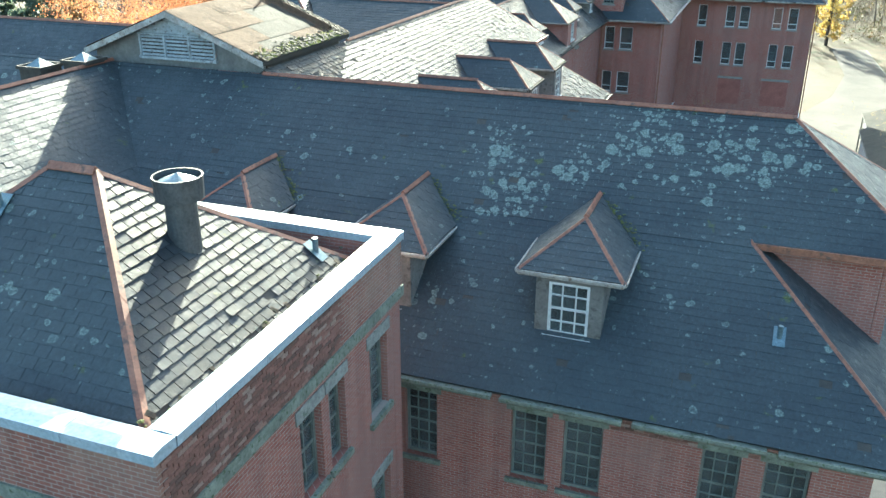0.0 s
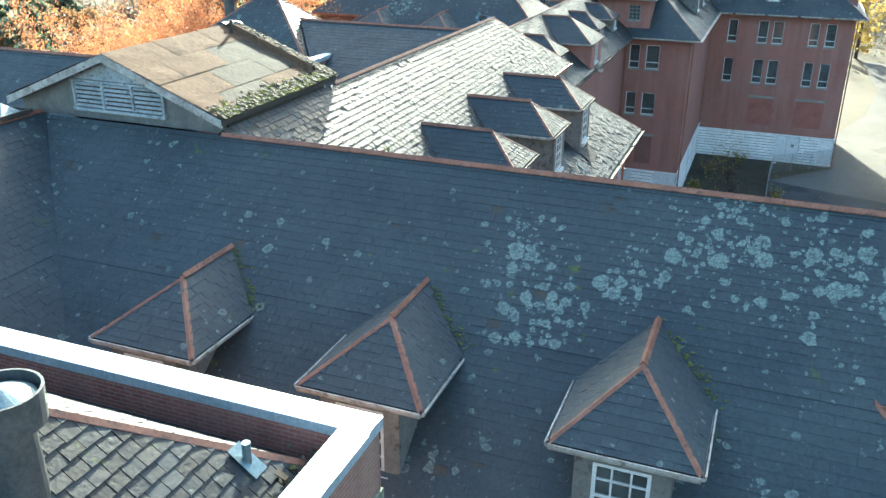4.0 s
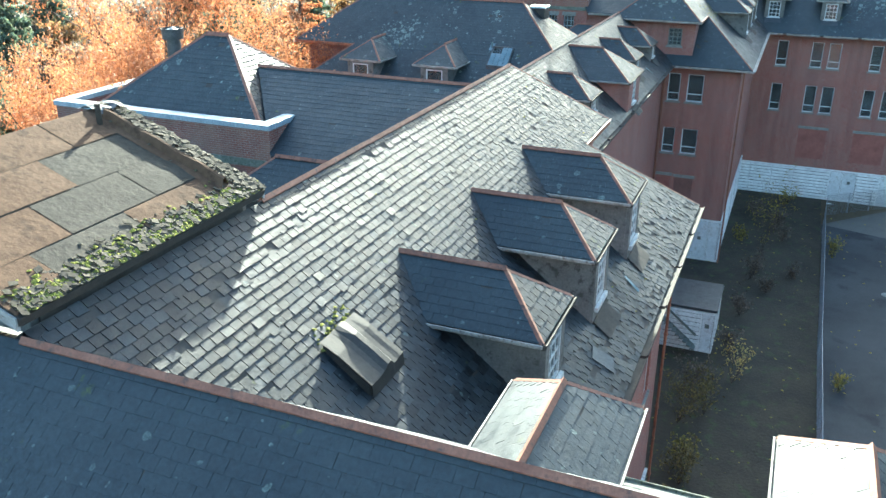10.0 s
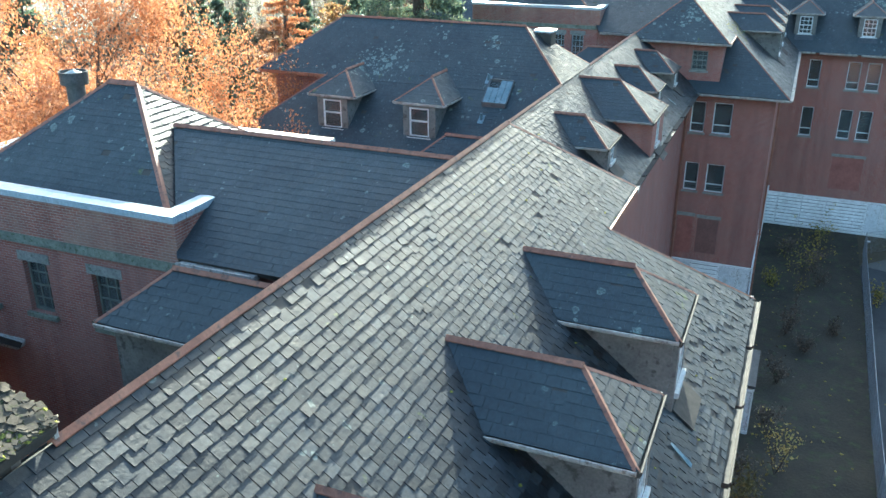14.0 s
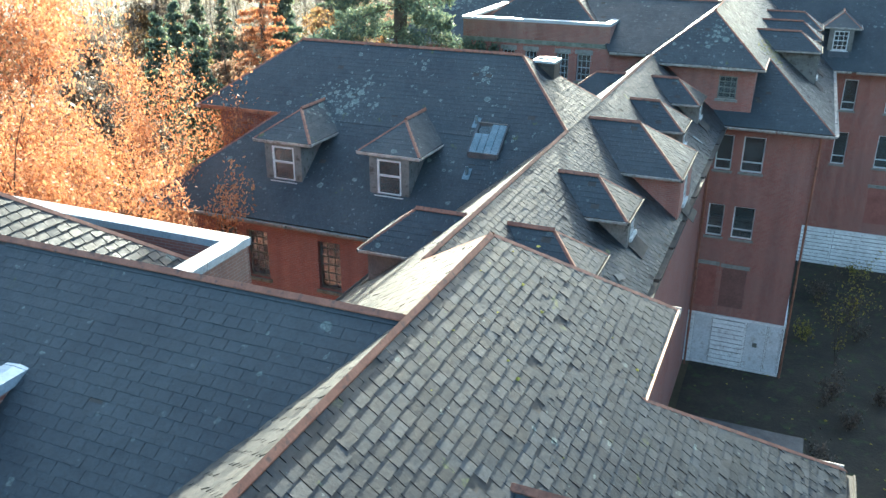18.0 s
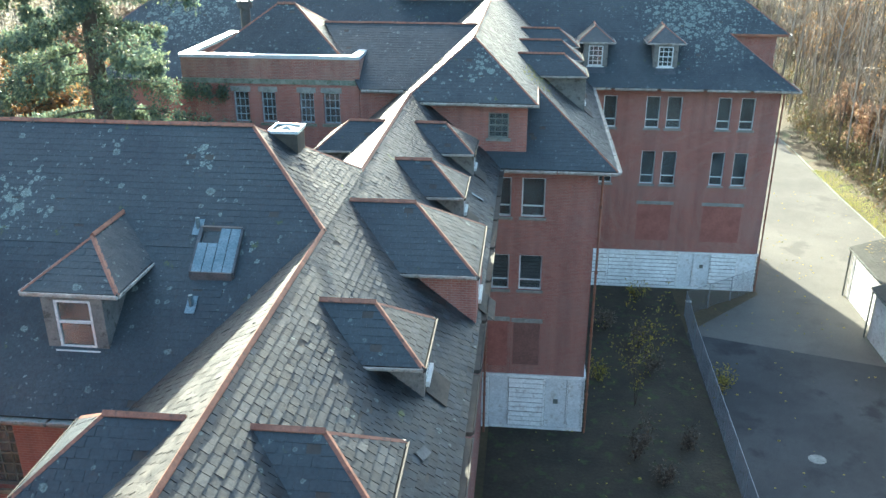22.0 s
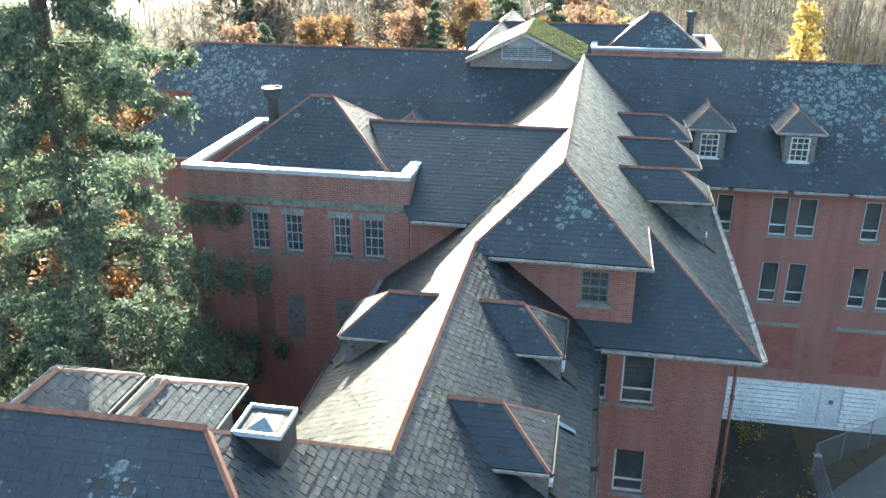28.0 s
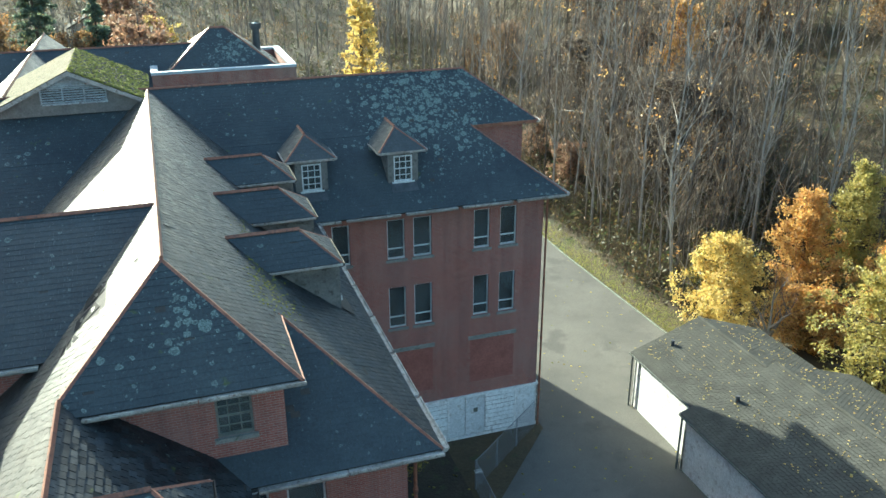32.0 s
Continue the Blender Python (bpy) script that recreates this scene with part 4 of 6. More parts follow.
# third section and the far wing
s3 = hall("hospital_block", "brick hospital block with overhanging hipped gablet", "y", -15.8, ZR, 6.87, ZE, 67.1, 93.2, ("gablet", None), (SLATE_SUNLIT, SLATE), seed=500, torn=((-72.4, -70.6, 28.2, 29.2, 2.2), None),
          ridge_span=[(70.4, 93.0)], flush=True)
S3_BAYS = [(-14.65, -13.78), (-13.28, -12.15)]
S3_ROWS = [(11.3, 13.3), (7.4, 9.3)]
body(s3, -21.9, -9.7, 68.2, 92.0, ZE + 0.35, south=openings(S3_BAYS, S3_ROWS), base=2.4)
hung(s3, "y", 68.2, S3_BAYS, -1, S3_ROWS, style="hung", rail=0.28, deep=0.16)
blocked(s3, "y", 68.2, -14.75, -13.75, 3.0, 5.6, -1, RED_BOARD)
blocked(s3, "y", 68.2, -13.45, -12.1, 3.1, 5.55, -1, BROWN_BOARD)
# ragged holes in the slates beside the gablet; black sheets paint their unlit inside
for y0, y1, z0, z1 in ((70.7, 71.5, 17.55, 18.15), (71.6, 72.4, 17.75, 18.25), (69.9, 70.5, 17.3, 17.7)):
    west = lambda y, z: (-15.8 - (ZR - z) / 0.799 - 0.02, y, z + 0.012)
    slab([west(y0, z0), west(y1 - 0.15, z0 + 0.05), west(y1, z1 - 0.1), west(y0 + 0.25, z1)], 0.008).made("hole_shade_sheet", HOLE_SHADE, s3, "near-black sheet standing for the dark inside of a hole in the slates")
w3 = hall("hospital_wing", "four-storey red brick hospital wing with white boarded basement", "x", 93.2, 19.55, 7.1, ZE, -43.5, 4.4, ("gablet", "gablet"), (SLATE_LICHEN, SLATE_PLAIN), seed=600)
W3_BAYS = [(-8.0, -7.1), (-5.15, -4.2), (-3.75, -2.75), (-0.4, 0.5), (1.1, 2.05)]
W3_ROWS = [(11.1, 13.3), (7.1, 9.5)]
body(w3, -42.6, 3.6, 87.2, 99.2, ZE + 0.35, south=openings(W3_BAYS, W3_ROWS), base=1.95)
hung(w3, "y", 87.2, W3_BAYS, -1, W3_ROWS, style="hung", rail=0.26, deep=0.16)
for a0, a1 in ((-5.1, -2.75), (-0.55, 2.1)):
    blocked(w3, "y", 87.2, a0, a1, 2.9, 5.6, -1, RED_BOARD)

# block south of the front wing, and a wing far to the west
s0 = hall("hospital_block", "slate-roofed hospital block running south from the wing", "y", -21.6, 19.5, 6.87, ZE, -20.0, 12.6, (None, None), (SLATE_PLAIN, SLATE_PLAIN), seed=700)
body(s0, -27.6, -15.6, -19.0, 6.0, ZE + 0.35, skirting=())
wx = hall("hospital_wing", "dark slate roof of a further wing to the west", "x", 21.2, 19.1, 6.0, ZE, -60.0, -27.0, (None, None), (SLATE_PLAIN, SLATE_PLAIN), seed=800)
body(wx, -59.0, -27.5, 16.0, 26.4, ZE + 0.35, skirting=())

# ---- dormers ----


def dormer(name, label, half, tip, apex, zr, ze, k, win, front=EAVE, mat=SLATE_PLAIN, tipmat=None, wallmat=PLASTER, seed=50, cols=3, rows=4, style="sash", lip=None):
    """Hipped dormer facing -y, measured from a point on the main ridge above it."""
    t = thing(name, label, "dormer", group="roof dormers")
    ob, oe = -zr / k, -ze / k
    for sgn in (-1, 1):
        roof_face(t, [(sgn * half, -tip, ze), (0, -apex, zr), (0, -ob, zr), (sgn * half, -oe, ze)], mat, seed + sgn)
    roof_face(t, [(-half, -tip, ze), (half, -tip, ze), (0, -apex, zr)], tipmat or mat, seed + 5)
    kh, ks = (zr - ze) / (tip - apex), (zr - ze) / half
    ridge_cap(t, (0, -ob, zr), (0, -apex, zr), (-1, 0, -ks), (1, 0, -ks), 0.085)
    for sgn in (-1, 1):
        ridge_cap(t, (sgn * half, -tip, ze), (0, -apex, zr), (sgn, 0, -ks), (0, -1, -kh), 0.11, name="hip_cap")
        eave(t, (sgn * half, -tip, ze), (sgn * half, -oe, ze), (sgn, 0, 0), front, 0.10, 0.07)
    eave(t, (-half, -tip, ze), (half, -tip, ze), (0, -1, 0), lip or front, 0.12, 0.08)
    w, f = half - 0.45, tip - 0.04
    zb = -k * f
    a = win[0] / 2
    zt = ze - 0.10
    hole = (-a, a, max(zb + 0.02, zt - 0.12 - win[1]), zt - 0.12)
    wall(t, "y", -f, -w, w, zb - 0.3, zt, [hole], out=-1, thick=0.12, mat=wallmat, name="front_wall")
    window(t, "y", -f, *hole, out=-1, cols=cols, rows=rows, deep=0.06, sill=FRAME, style=style, rail=0.55)
    for sgn in (-1, 1):
        ring = [(sgn * w, -f + 0.125, zb - 0.2), (sgn * w, -f + 0.125, zt), (sgn * w, -oe + 0.15, zt), (sgn * w, -oe + 0.15, -k * (oe - 0.15) - 0.2)]
        Kit().solid(ring, [(x - sgn * 0.1, y, z) for x, y, z in ring]).made("cheek", wallmat, t)
    Kit().box((-half + 0.06, -tip + 0.04, ze - 0.12), (half - 0.06, -oe + 0.1, ze - 0.085)).made("soffit", front, t)
    # apron of sheet metal below the window
    p = [(-a - 0.2, -f - 0.02, zb + 0.075), (a + 0.2, -f - 0.02, zb + 0.075), (a + 0.2, -f - 0.5, zb + 0.075 - 0.5 * k), (-a - 0.2, -f - 0.5, zb + 0.075 - 0.5 * k)]
    slab(p, 0.015).made("apron", lip or IRON, t)
    return t


def dormers(first, spots):
    for n, (x, y, z, turn) in enumerate(spots):
        if n == 0:
            first.matrix_basis = pose(x, y, z, 0, 0, turn)
        else:
            copy_thing(first, pose(x, y, z, 0, 0, turn))


main = dormer("dormer", "hipped slate dormer with rusted hips and a twelve-pane window", 1.24, 5.72, 4.2, -1.88, -2.78, 0.78, (0.96, 1.35))
dormers(main, [(-14.06, 12.65, 19.5, 0), (-9.25, 12.65, 19.5, 0), (-4.49, 12.65, 19.5, 0), 
               (-4.13, 93.2, 19.55, 0), (-8.75, 93.2, 19.55, 0), (-25.2, 92.1, 18.72, 0)])
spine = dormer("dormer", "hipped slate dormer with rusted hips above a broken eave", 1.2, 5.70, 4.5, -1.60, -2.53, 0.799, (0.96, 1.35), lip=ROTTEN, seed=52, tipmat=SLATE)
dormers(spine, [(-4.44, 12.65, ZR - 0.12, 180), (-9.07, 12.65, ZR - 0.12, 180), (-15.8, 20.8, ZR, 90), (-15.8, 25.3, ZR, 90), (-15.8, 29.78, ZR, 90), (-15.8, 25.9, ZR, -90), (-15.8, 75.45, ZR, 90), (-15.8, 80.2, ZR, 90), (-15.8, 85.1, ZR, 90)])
paired = dormer("dormer", "hipped slate dormer with a white two-pane sash window", 1.24, 5.72, 4.2, -1.88, -2.78, 0.78, (0.96, 1.35), style="hung", seed=56, mat=SLATE_LICHEN)
dormers(paired, [(-24.15, 52.75, 19.5, 0), (-28.6, 52.75, 19.5, 0), (-24.2, 52.75, 19.5, 180), (-27.0, 52.75, 19.5, 180)])
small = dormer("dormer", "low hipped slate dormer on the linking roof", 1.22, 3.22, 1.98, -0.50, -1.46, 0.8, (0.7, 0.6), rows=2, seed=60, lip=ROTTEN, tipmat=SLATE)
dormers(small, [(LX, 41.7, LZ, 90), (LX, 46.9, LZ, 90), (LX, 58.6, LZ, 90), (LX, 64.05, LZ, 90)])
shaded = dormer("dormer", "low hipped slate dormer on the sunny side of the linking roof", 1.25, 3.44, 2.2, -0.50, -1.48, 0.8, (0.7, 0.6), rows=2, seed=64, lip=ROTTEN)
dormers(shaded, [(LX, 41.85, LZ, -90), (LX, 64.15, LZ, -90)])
big = dormer("dormer", "wide hipped slate dormer with brick cheeks", 2.0, 4.1, 2.15, -0.12, -1.52, 0.8, (0.9, 1.2), wallmat=BRICK, seed=70, lip=ROTTEN, tipmat=SLATE)
dormers(big, [(LX, 52.9, LZ, 90)])


# ---- pavilions with parapets ----


def pavilion(x0, x1, y0, y1, windows_s, windows_e, label, stack, seed):
    b = thing("pavilion", label, "building", group="parapet pavilions")
    top = 18.2
    body(b, x0, x1, y0, y1, top, south=windows_s, east=windows_e, skirting=(), mat=BRICK)
    # stone band under the parapet, and a darker parapet course above it
    for axis, face, a, e, out in (("y", y0, x0, x1, -1), ("x", x1, y0, y1, 1), ("y", y1, x0, x1, 1), ("x", x0, y0, y1, -1)):
        def box(k, p0, p1, q0, q1, t0, t1):
            f0, f1 = face + out * t0, face + out * t1
            return k.box((f0, p0, q0) if axis == "x" else (p0, f0, q0), (f1, p1, q1) if axis == "x" else (p1, f1, q1))
        g = 0.075 if axis == "y" else 0
        box(Kit(), a - g, e + g, 16.92, 17.16, 0.003, 0.075).made("stone_band", MOSSY, b)
        box(Kit(), a - g * 0.6, e + g * 0.6, 17.165, top - 0.01, 0.003, 0.04).made("parapet_face", BRICK_DARK, b)
        # coping in lengths
        n = max(2, round((e - a) / 1.35))
        g = 0.09
        for i in range(n):
            p, q = a - g + (e - a + 2 * g) * i / n + 0.006, a - g + (e - a + 2 * g) * (i + 1) / n - 0.006
            if axis == "x":
                p, q = max(p, a + 0.38) if i == 0 else p, min(q, e - 0.38) if i == n - 1 else q
            k = Kit()
            ring = [(-0.36, top), (0.09, top), (0.10, top + 0.17), (-0.13, top + 0.19), (-0.37, top + 0.17)]
            pa = [((face + out * x, p, z) if axis == "x" else (p, face + out * x, z)) for x, z in ring]
            pb = [((face + out * x, q, z) if axis == "x" else (q, face + out * x, z)) for x, z in ring]
            k.solid(pa, pb).made("coping", COPING, b)
    # hipped roof behind the parapet
    i = 0.42
    ax, ay, ex, ey = x0 + i, y0 + i, x1 - i, y1 - i
    cx, cy, ze, zr = (x0 + x1) / 2, (y0 + y1) / 2, 17.72, 20.42
    rx = 0.5
    L, R = (cx - rx, cy, zr), (cx + rx, cy, zr)
    roof_face(b, [(ax, ay, ze), (ex, ay, ze), R, L], SLATE_LICHEN, seed, gone=0.006)
    roof_face(b, [(ax, ey, ze), (ex, ey, ze), R, L], SLATE, seed + 1, gone=0.006)
    roof_face(b, [(ex, ay, ze), (ex, ey, ze), R], SLATE, seed + 2, gone=0.008, rough=0.25, wild=(-200, 200, 28.5, 29.3, 0.2))
    roof_face(b, [(ax, ay, ze), (ax, ey, ze), L], SLATE, seed + 3)
    kx, ky = (zr - ze) / (ex - cx - rx), (zr - ze) / (cy - ay)
    ridge_cap(b, L, R, (0, -1, -ky), (0, 1, -ky), 0.13)
    for p, q, sx, sy in (((ex, ay, ze), R, 1, -1), ((ex, ey, ze), R, 1, 1), ((ax, ay, ze), L, -1, -1), ((ax, ey, ze), L, -1, 1)):
        ridge_cap(b, p, q, (sx, 0, -kx), (0, sy, -ky), 0.15, name="hip_cap", lift=0.075)
    flue(*stack)
    return b


def flue(x, y, z0, z1):
    """Round sheet-iron flue with a wider collar and a conical cap."""
    t = thing("flue", "dark sheet-iron roof flue with flared collar", "flue", (x, y, z0), "roof flues")

    def tube(r_out, r_in, a, e, name, mat, top=None):
        n = 24
        v, f = [], []
        for r, z in ((r_out, a), (top or r_out, e), ((top or r_out) - (r_out - r_in), e), (r_in, a)):
            v += [(x + r * math.cos(2 * math.pi * i / n), y + r * math.sin(2 * math.pi * i / n), z) for i in range(n)]
        for s in range(4):
            for i in range(n):
                j = (i + 1) % n
                f.append((s * n + i, s * n + j, ((s + 1) % 4) * n + j, ((s + 1) % 4) * n + i))
        return mesh_object(name, v, f, mat, t)

    tube(0.29, 0.25, z0, z1 - 0.30, "pipe", IRON, 0.27)
    tube(0.41, 0.38, z1 - 0.40, z1, "collar", IRON, 0.43)
    n = 24
    v = [(x + 0.35 * math.cos(2 * math.pi * i / n), y + 0.35 * math.sin(2 * math.pi * i / n), z1 - 0.10) for i in range(n)] + [(x, y, z1 + 0.05), (x, y, z1 - 0.14)]
    mesh_object("cone_cap", v, [((i, (i + 1) % n, n)) for i in range(n)] + [((i + 1) % n, i, n + 1) for i in range(n)], TIN, t)
    k = Kit().rod((x, y, z1 - 0.4), (x, y, z1 - 0.12), 0.26, 0.33, 18)
    k.made("neck", IRON, t)


A_E = [(-0.05, 0.72, 14.8, 16.5), (1.0, 1.65, 14.8, 16.5), (2.75, 3.6, 14.7, 16.45), (2.75, 3.6, 11.0, 13.1), (-0.05, 0.72, 11.0, 13.0), (1.0, 1.65, 11.0, 13.0)]
pa = pavilion(-16.35, -7.6, -3.55, 4.3, [], A_E, "brick pavilion with white coping and hipped slate roof", (-10.0, 0.62, 18.4, 20.45), 900)
for o in A_E:
    window(pa, "x", -7.6, *o, out=1, cols=2, rows=4, mat=DARKWOOD, lintel=STONE, sill=MOSSY, deep=0.2)
B_S = [(-26.85, -26.0, 14.9, 16.4), (-24.5, -23.6, 14.9, 16.4), (-28.9, -28.05, 14.9, 16.4)]
pb = pavilion(-30.5, -21.65, 27.6, 35.0, B_S, [], "brick parapet pavilion with pale blue coping and slate hip roof", (-29.2, 32.6, 18.4, 20.3), 920)
for o in B_S:
    window(pb, "y", 27.6, *o, out=-1, cols=3, rows=4, mat=DARKWOOD, lintel=STONE, sill=MOSSY, deep=0.2)
C_S = [(-28.2, -27.4, 14.9, 16.5), (-26.75, -26.0, 14.9, 16.5), (-24.75, -24.0, 14.9, 16.5), (-23.5, -22.66, 14.9, 16.5)]
pc = pavilion(-30.75, -21.65, 71.2, 79.0, C_S, [], "brick parapet pavilion beside the great fir", (-29.0, 76.6, 18.4, 20.4), 940)
for o in C_S:
    window(pc, "y", 71.2, *o, out=-1, cols=3, rows=4, mat=LOUVRE, lintel=STONE, sill=MOSSY, deep=0.2)
for a in (-28.2, -26.85, -24.75):
    blocked(pc, "y", 71.2, a, a + 0.75, 11.0, 13.0, -1, BROWN_BOARD if a < -28 else PLASTER, lintel=False)
pd = pavilion(-15.5, -6.55, 104.3, 112.0, [], [], "brick parapet pavilion behind the far wing", (-8.4, 109.0, 18.4, 20.5), 960)

# roofs that join the pavilions to the spine: the southern slope is the flatter one
for y, low, ks, seed in ((31.0, 17.4, 0.57, 1000), (75.2, 16.9, 0.55, 1020)):
    b = thing("hospital_link", "short slate roof joining a pavilion to the block", "building", group="hospital blocks")
    top, kn, x0, x1 = 19.45, 0.80, -24.2, -15.75
    south, north = y - (top - low) / ks, y + (top - 16.6) / kn
    roof_face(b, [(-21.5, south, low), (x1, south, low), (x1, y, top), (x0, y, top)], SLATE_PLAIN, seed)
    roof_face(b, [(x0, north, 16.6), (x1, north, 16.6), (x1, y, top), (x0, y, top)], SLATE_PLAIN, seed + 1)
    ridge_cap(b, (x0, y, top), (x1, y, top), (0, -1, -ks), (0, 1, -kn))
    eave(b, (-21.4, south, low), (-19.3, south, low), (0, -1, 0))
    wall(b, "y", south + 0.5, -21.6, -17.5, 9.0, low + 0.1, out=-1, thick=0.3)
hall("hospital_link", "slate roof joining the far pavilion to the block", "x", 108.2, 19.45, 3.9, 16.4, -25.0, -11.0, (None, None), (SLATE_PLAIN, SLATE_PLAIN), zu=17.6, seed=1040)
hall("hospital_block", "slate-roofed block beyond the far wing", "y", -22.5, 19.5, 5.5, 15.0, 94.0, 116.0, (None, None), (SLATE, SLATE_PLAIN), seed=1060)


# ---- roof monitors with louvres ----


def monitor(y0, y1, mossy, seed, zr=21.22, ze=19.88):
    t = thing("roof_monitor", "louvred roof monitor with " + ("thick moss on its slates" if mossy else "patched tan roofing felt"), "roof monitor", (-19.25, y0, 19.4), "roof monitors")
    cx, hw = -19.25, 3.4
    k = (zr - ze) / hw
    rng = random.Random(seed)
    over = 0.35
    for sgn in (-1, 1):
        poly = [(cx + sgn * (hw + 0.15), y0 - over, ze - 0.15 * k), (cx + sgn * (hw + 0.15), y1 + over, ze - 0.15 * k), (cx, y1 + over, zr), (cx, y0 - over, zr)]
        deck = slab(poly, 0.16).made("roof_slope", DECK, t)
        if mossy:
            roof_face(t, [Vector(p) + Vector((0, 0, 0.03)) for p in poly], MOSS if sgn > 0 else MOSS_PALE, seed)
            continue
        # felt sheets, each a thin panel with rucks
        span = y1 - y0 + 2 * over
        for j in range(4):
            for i in range(4):
                a0 = max(y0 - over, y0 - over + span * (i - 0.45 * (j % 2)) / 3)
                a1 = min(y1 + over, y0 - over + span * (i + 1 - 0.45 * (j % 2)) / 3 - 0.025)
                u0, u1 = j / 4, (j + 1) / 4 - 0.007
                if a1 - a0 < 0.15:
                    continue
                verts, faces = [], []
                q = 10
                for m in range(q + 1):
                    for o in range(q + 1):
                        y = a0 + (a1 - a0) * m / q
                        u = u0 + (u1 - u0) * o / q
                        x = cx + sgn * u * (hw + 0.13)
                        lift = 0.02 + 0.006 * (i + 2 * j) % 0.02 + 0.03 * max(0, noise.noise((y * 1.7 + seed, u * 6, i * 3.1))) * (1 if 0 < m < q and 0 < o < q else 0)
                        verts.append((x, y, zr - (u * (hw + 0.13)) * k + lift))
                for m in range(q):
                    for o in range(q):
                        c0 = m * (q + 1) + o
                        faces.append((c0, c0 + 1, c0 + q + 2, c0 + q + 1))
                dark = (i, j) in ((2, 1), (2, 2), (1, 2), (1, 3))
                ob = mesh_object("felt_sheet", verts, faces, FELT_DARK if dark else FELT, t)
                for f in ob.data.polygons:
                    f.use_smooth = True
    if not mossy:
        # a torn strip of felt folded up along the north verge, and a crumpled cap at its ridge end
        verts, faces = [], []
        q = 14
        for m in range(q + 1):
            u = 0.35 + 2.75 * m / q
            z, y = zr - u * k, y1 + over - 0.72
            ruck = 0.02 * math.sin(m * 1.3) + 0.012 * math.sin(m * 3.1)
            for dy, dz in ((-0.22, 0.035), (-0.03 + ruck, 0.05), (0.04 + ruck, 0.20 + ruck * 0.6), (0.10 + ruck, 0.21), (0.16, 0.04)):
                verts.append((cx + u, y + dy, z + dz))
        for m in range(q):
            for o in range(4):
                c0 = m * 5 + o
                faces.append((c0, c0 + 1, c0 + 6, c0 + 5))
        mesh_object("torn_felt", verts, faces, FELT, t, "torn strip of tan felt folded upward")
        Kit().box((cx + 0.45, y1 + over - 1.02, zr - 0.45 * k - 0.05), (cx + 0.53, y1 + over - 0.94, zr - 0.45 * k + 0.42)).made("stub_post", FELT_DARK, t, "short dark post wrapped in felt")
        verts, faces = [], []
        for m in range(7):
            for o in range(7):
                verts.append((cx - 0.3 + 0.11 * m, y1 + over - 0.75 + 0.11 * o, zr + 0.10 + 0.09 * noise.noise((m * 0.9, o * 0.8, 4.2)) - 0.25 * abs(m - 3) * 0.11))
        faces = [(m * 7 + o, m * 7 + o + 1, m * 7 + o + 8, m * 7 + o + 7) for m in range(6) for o in range(6)]
        mesh_object("crumpled_cap", verts, faces, IRON, t)
    # low side walls between the main slopes and the monitor's eaves
    for sgn in (-1, 1):
        x = cx + sgn * (hw - 0.12)
        Kit().box((x - 0.06, y0 + 0.16, ze - 0.75), (x + 0.06, y1 - 0.16, ze - 0.02)).made("side_wall", ROTTEN, t)
    # gable wall and louvres
    for y, s in ((y0, -1), (y1, 1)):
        ring = [(cx - hw + 0.1, ze - 0.5), (cx + hw - 0.1, ze - 0.5), (cx + hw - 0.1, ze - 0.02), (cx, zr - 0.16), (cx - hw + 0.1, ze - 0.02)]
        Kit().solid([(x, y, z) for x, z in ring], [(x, y - s * 0.15, z) for x, z in ring]).made("gable_wall", SHEET, t)
        lo, hi, z0, z1 = cx - 1.36, cx + 1.54, zr - 1.54, zr - 0.84
        kit = Kit()
        for a in (lo, lo + (hi - lo) / 3, lo + 2 * (hi - lo) / 3, hi):
            kit.box((a - 0.035, y + s * 0.003, z0), (a + 0.035, y + s * 0.09, z1))
        kit.box((lo - 0.06, y + s * 0.003, z0 - 0.08), (hi + 0.06, y + s * 0.12, z0))
        kit.box((lo - 0.06, y + s * 0.003, z1), (hi + 0.06, y + s * 0.10, z1 + 0.06))
        kit.made("louvre_frame", LOUVRE, t)
        # dark sheet behind the slats, standing for the shade of the opening
        Kit().box((lo + 0.036, y + s * 0.003, z0 + 0.003), (hi - 0.036, y + s * 0.008, z1 - 0.003)).made("louvre_shade", ROTTEN, t)
        for b in range(3):
            for i in range(6):
                a0, a1 = lo + (hi - lo) * b / 3 + 0.04, lo + (hi - lo) * (b + 1) / 3 - 0.04
                z = z0 + 0.01 + (z1 - z0) * i / 6
                ring = [(0.02, z + 0.062), (0.075, z + 0.02), (0.075, z + 0.04), (0.02, z + 0.082)]
                Kit().solid([(a0, y + s * d, q) for d, q in ring], [(a1, y + s * d, q) for d, q in ring]).made("louvre_slat", LOUVRE, t)
        for i in range(5):
            z = z1 + 0.07 + i * 0.13
            w = (zr - 0.2 - z) / k - 0.12
            if w > 0.1:
                w = min(w, 1.75)
                ring = [(0.003, z), (0.05, z), (0.03, z + 0.125), (0.003, z + 0.125)]
                Kit().solid([(cx - w, y + s * d, q) for d, q in ring], [(cx + w, y + s * d, q) for d, q in ring]).made("gable_board", LOUVRE, t)
        for sgn in (-1, 1):
            p, q = Vector((cx + sgn * (hw + 0.1), y + s * over, ze - 0.05)), Vector((cx, y + s * over, zr))
            z = Vector((0, 0, -0.2))
            o = Vector((0, s * 0.03, 0))
            Kit().solid([p - o, p + o, p + o + z, p - o + z], [q - o, q + o, q + o + z, q - o + z]).made("verge_board", EAVE, t)
    return t


monitor(12.95, 18.3, False, 11)
monitor(92.1, 98.25, True, 12, 20.95, 19.33)

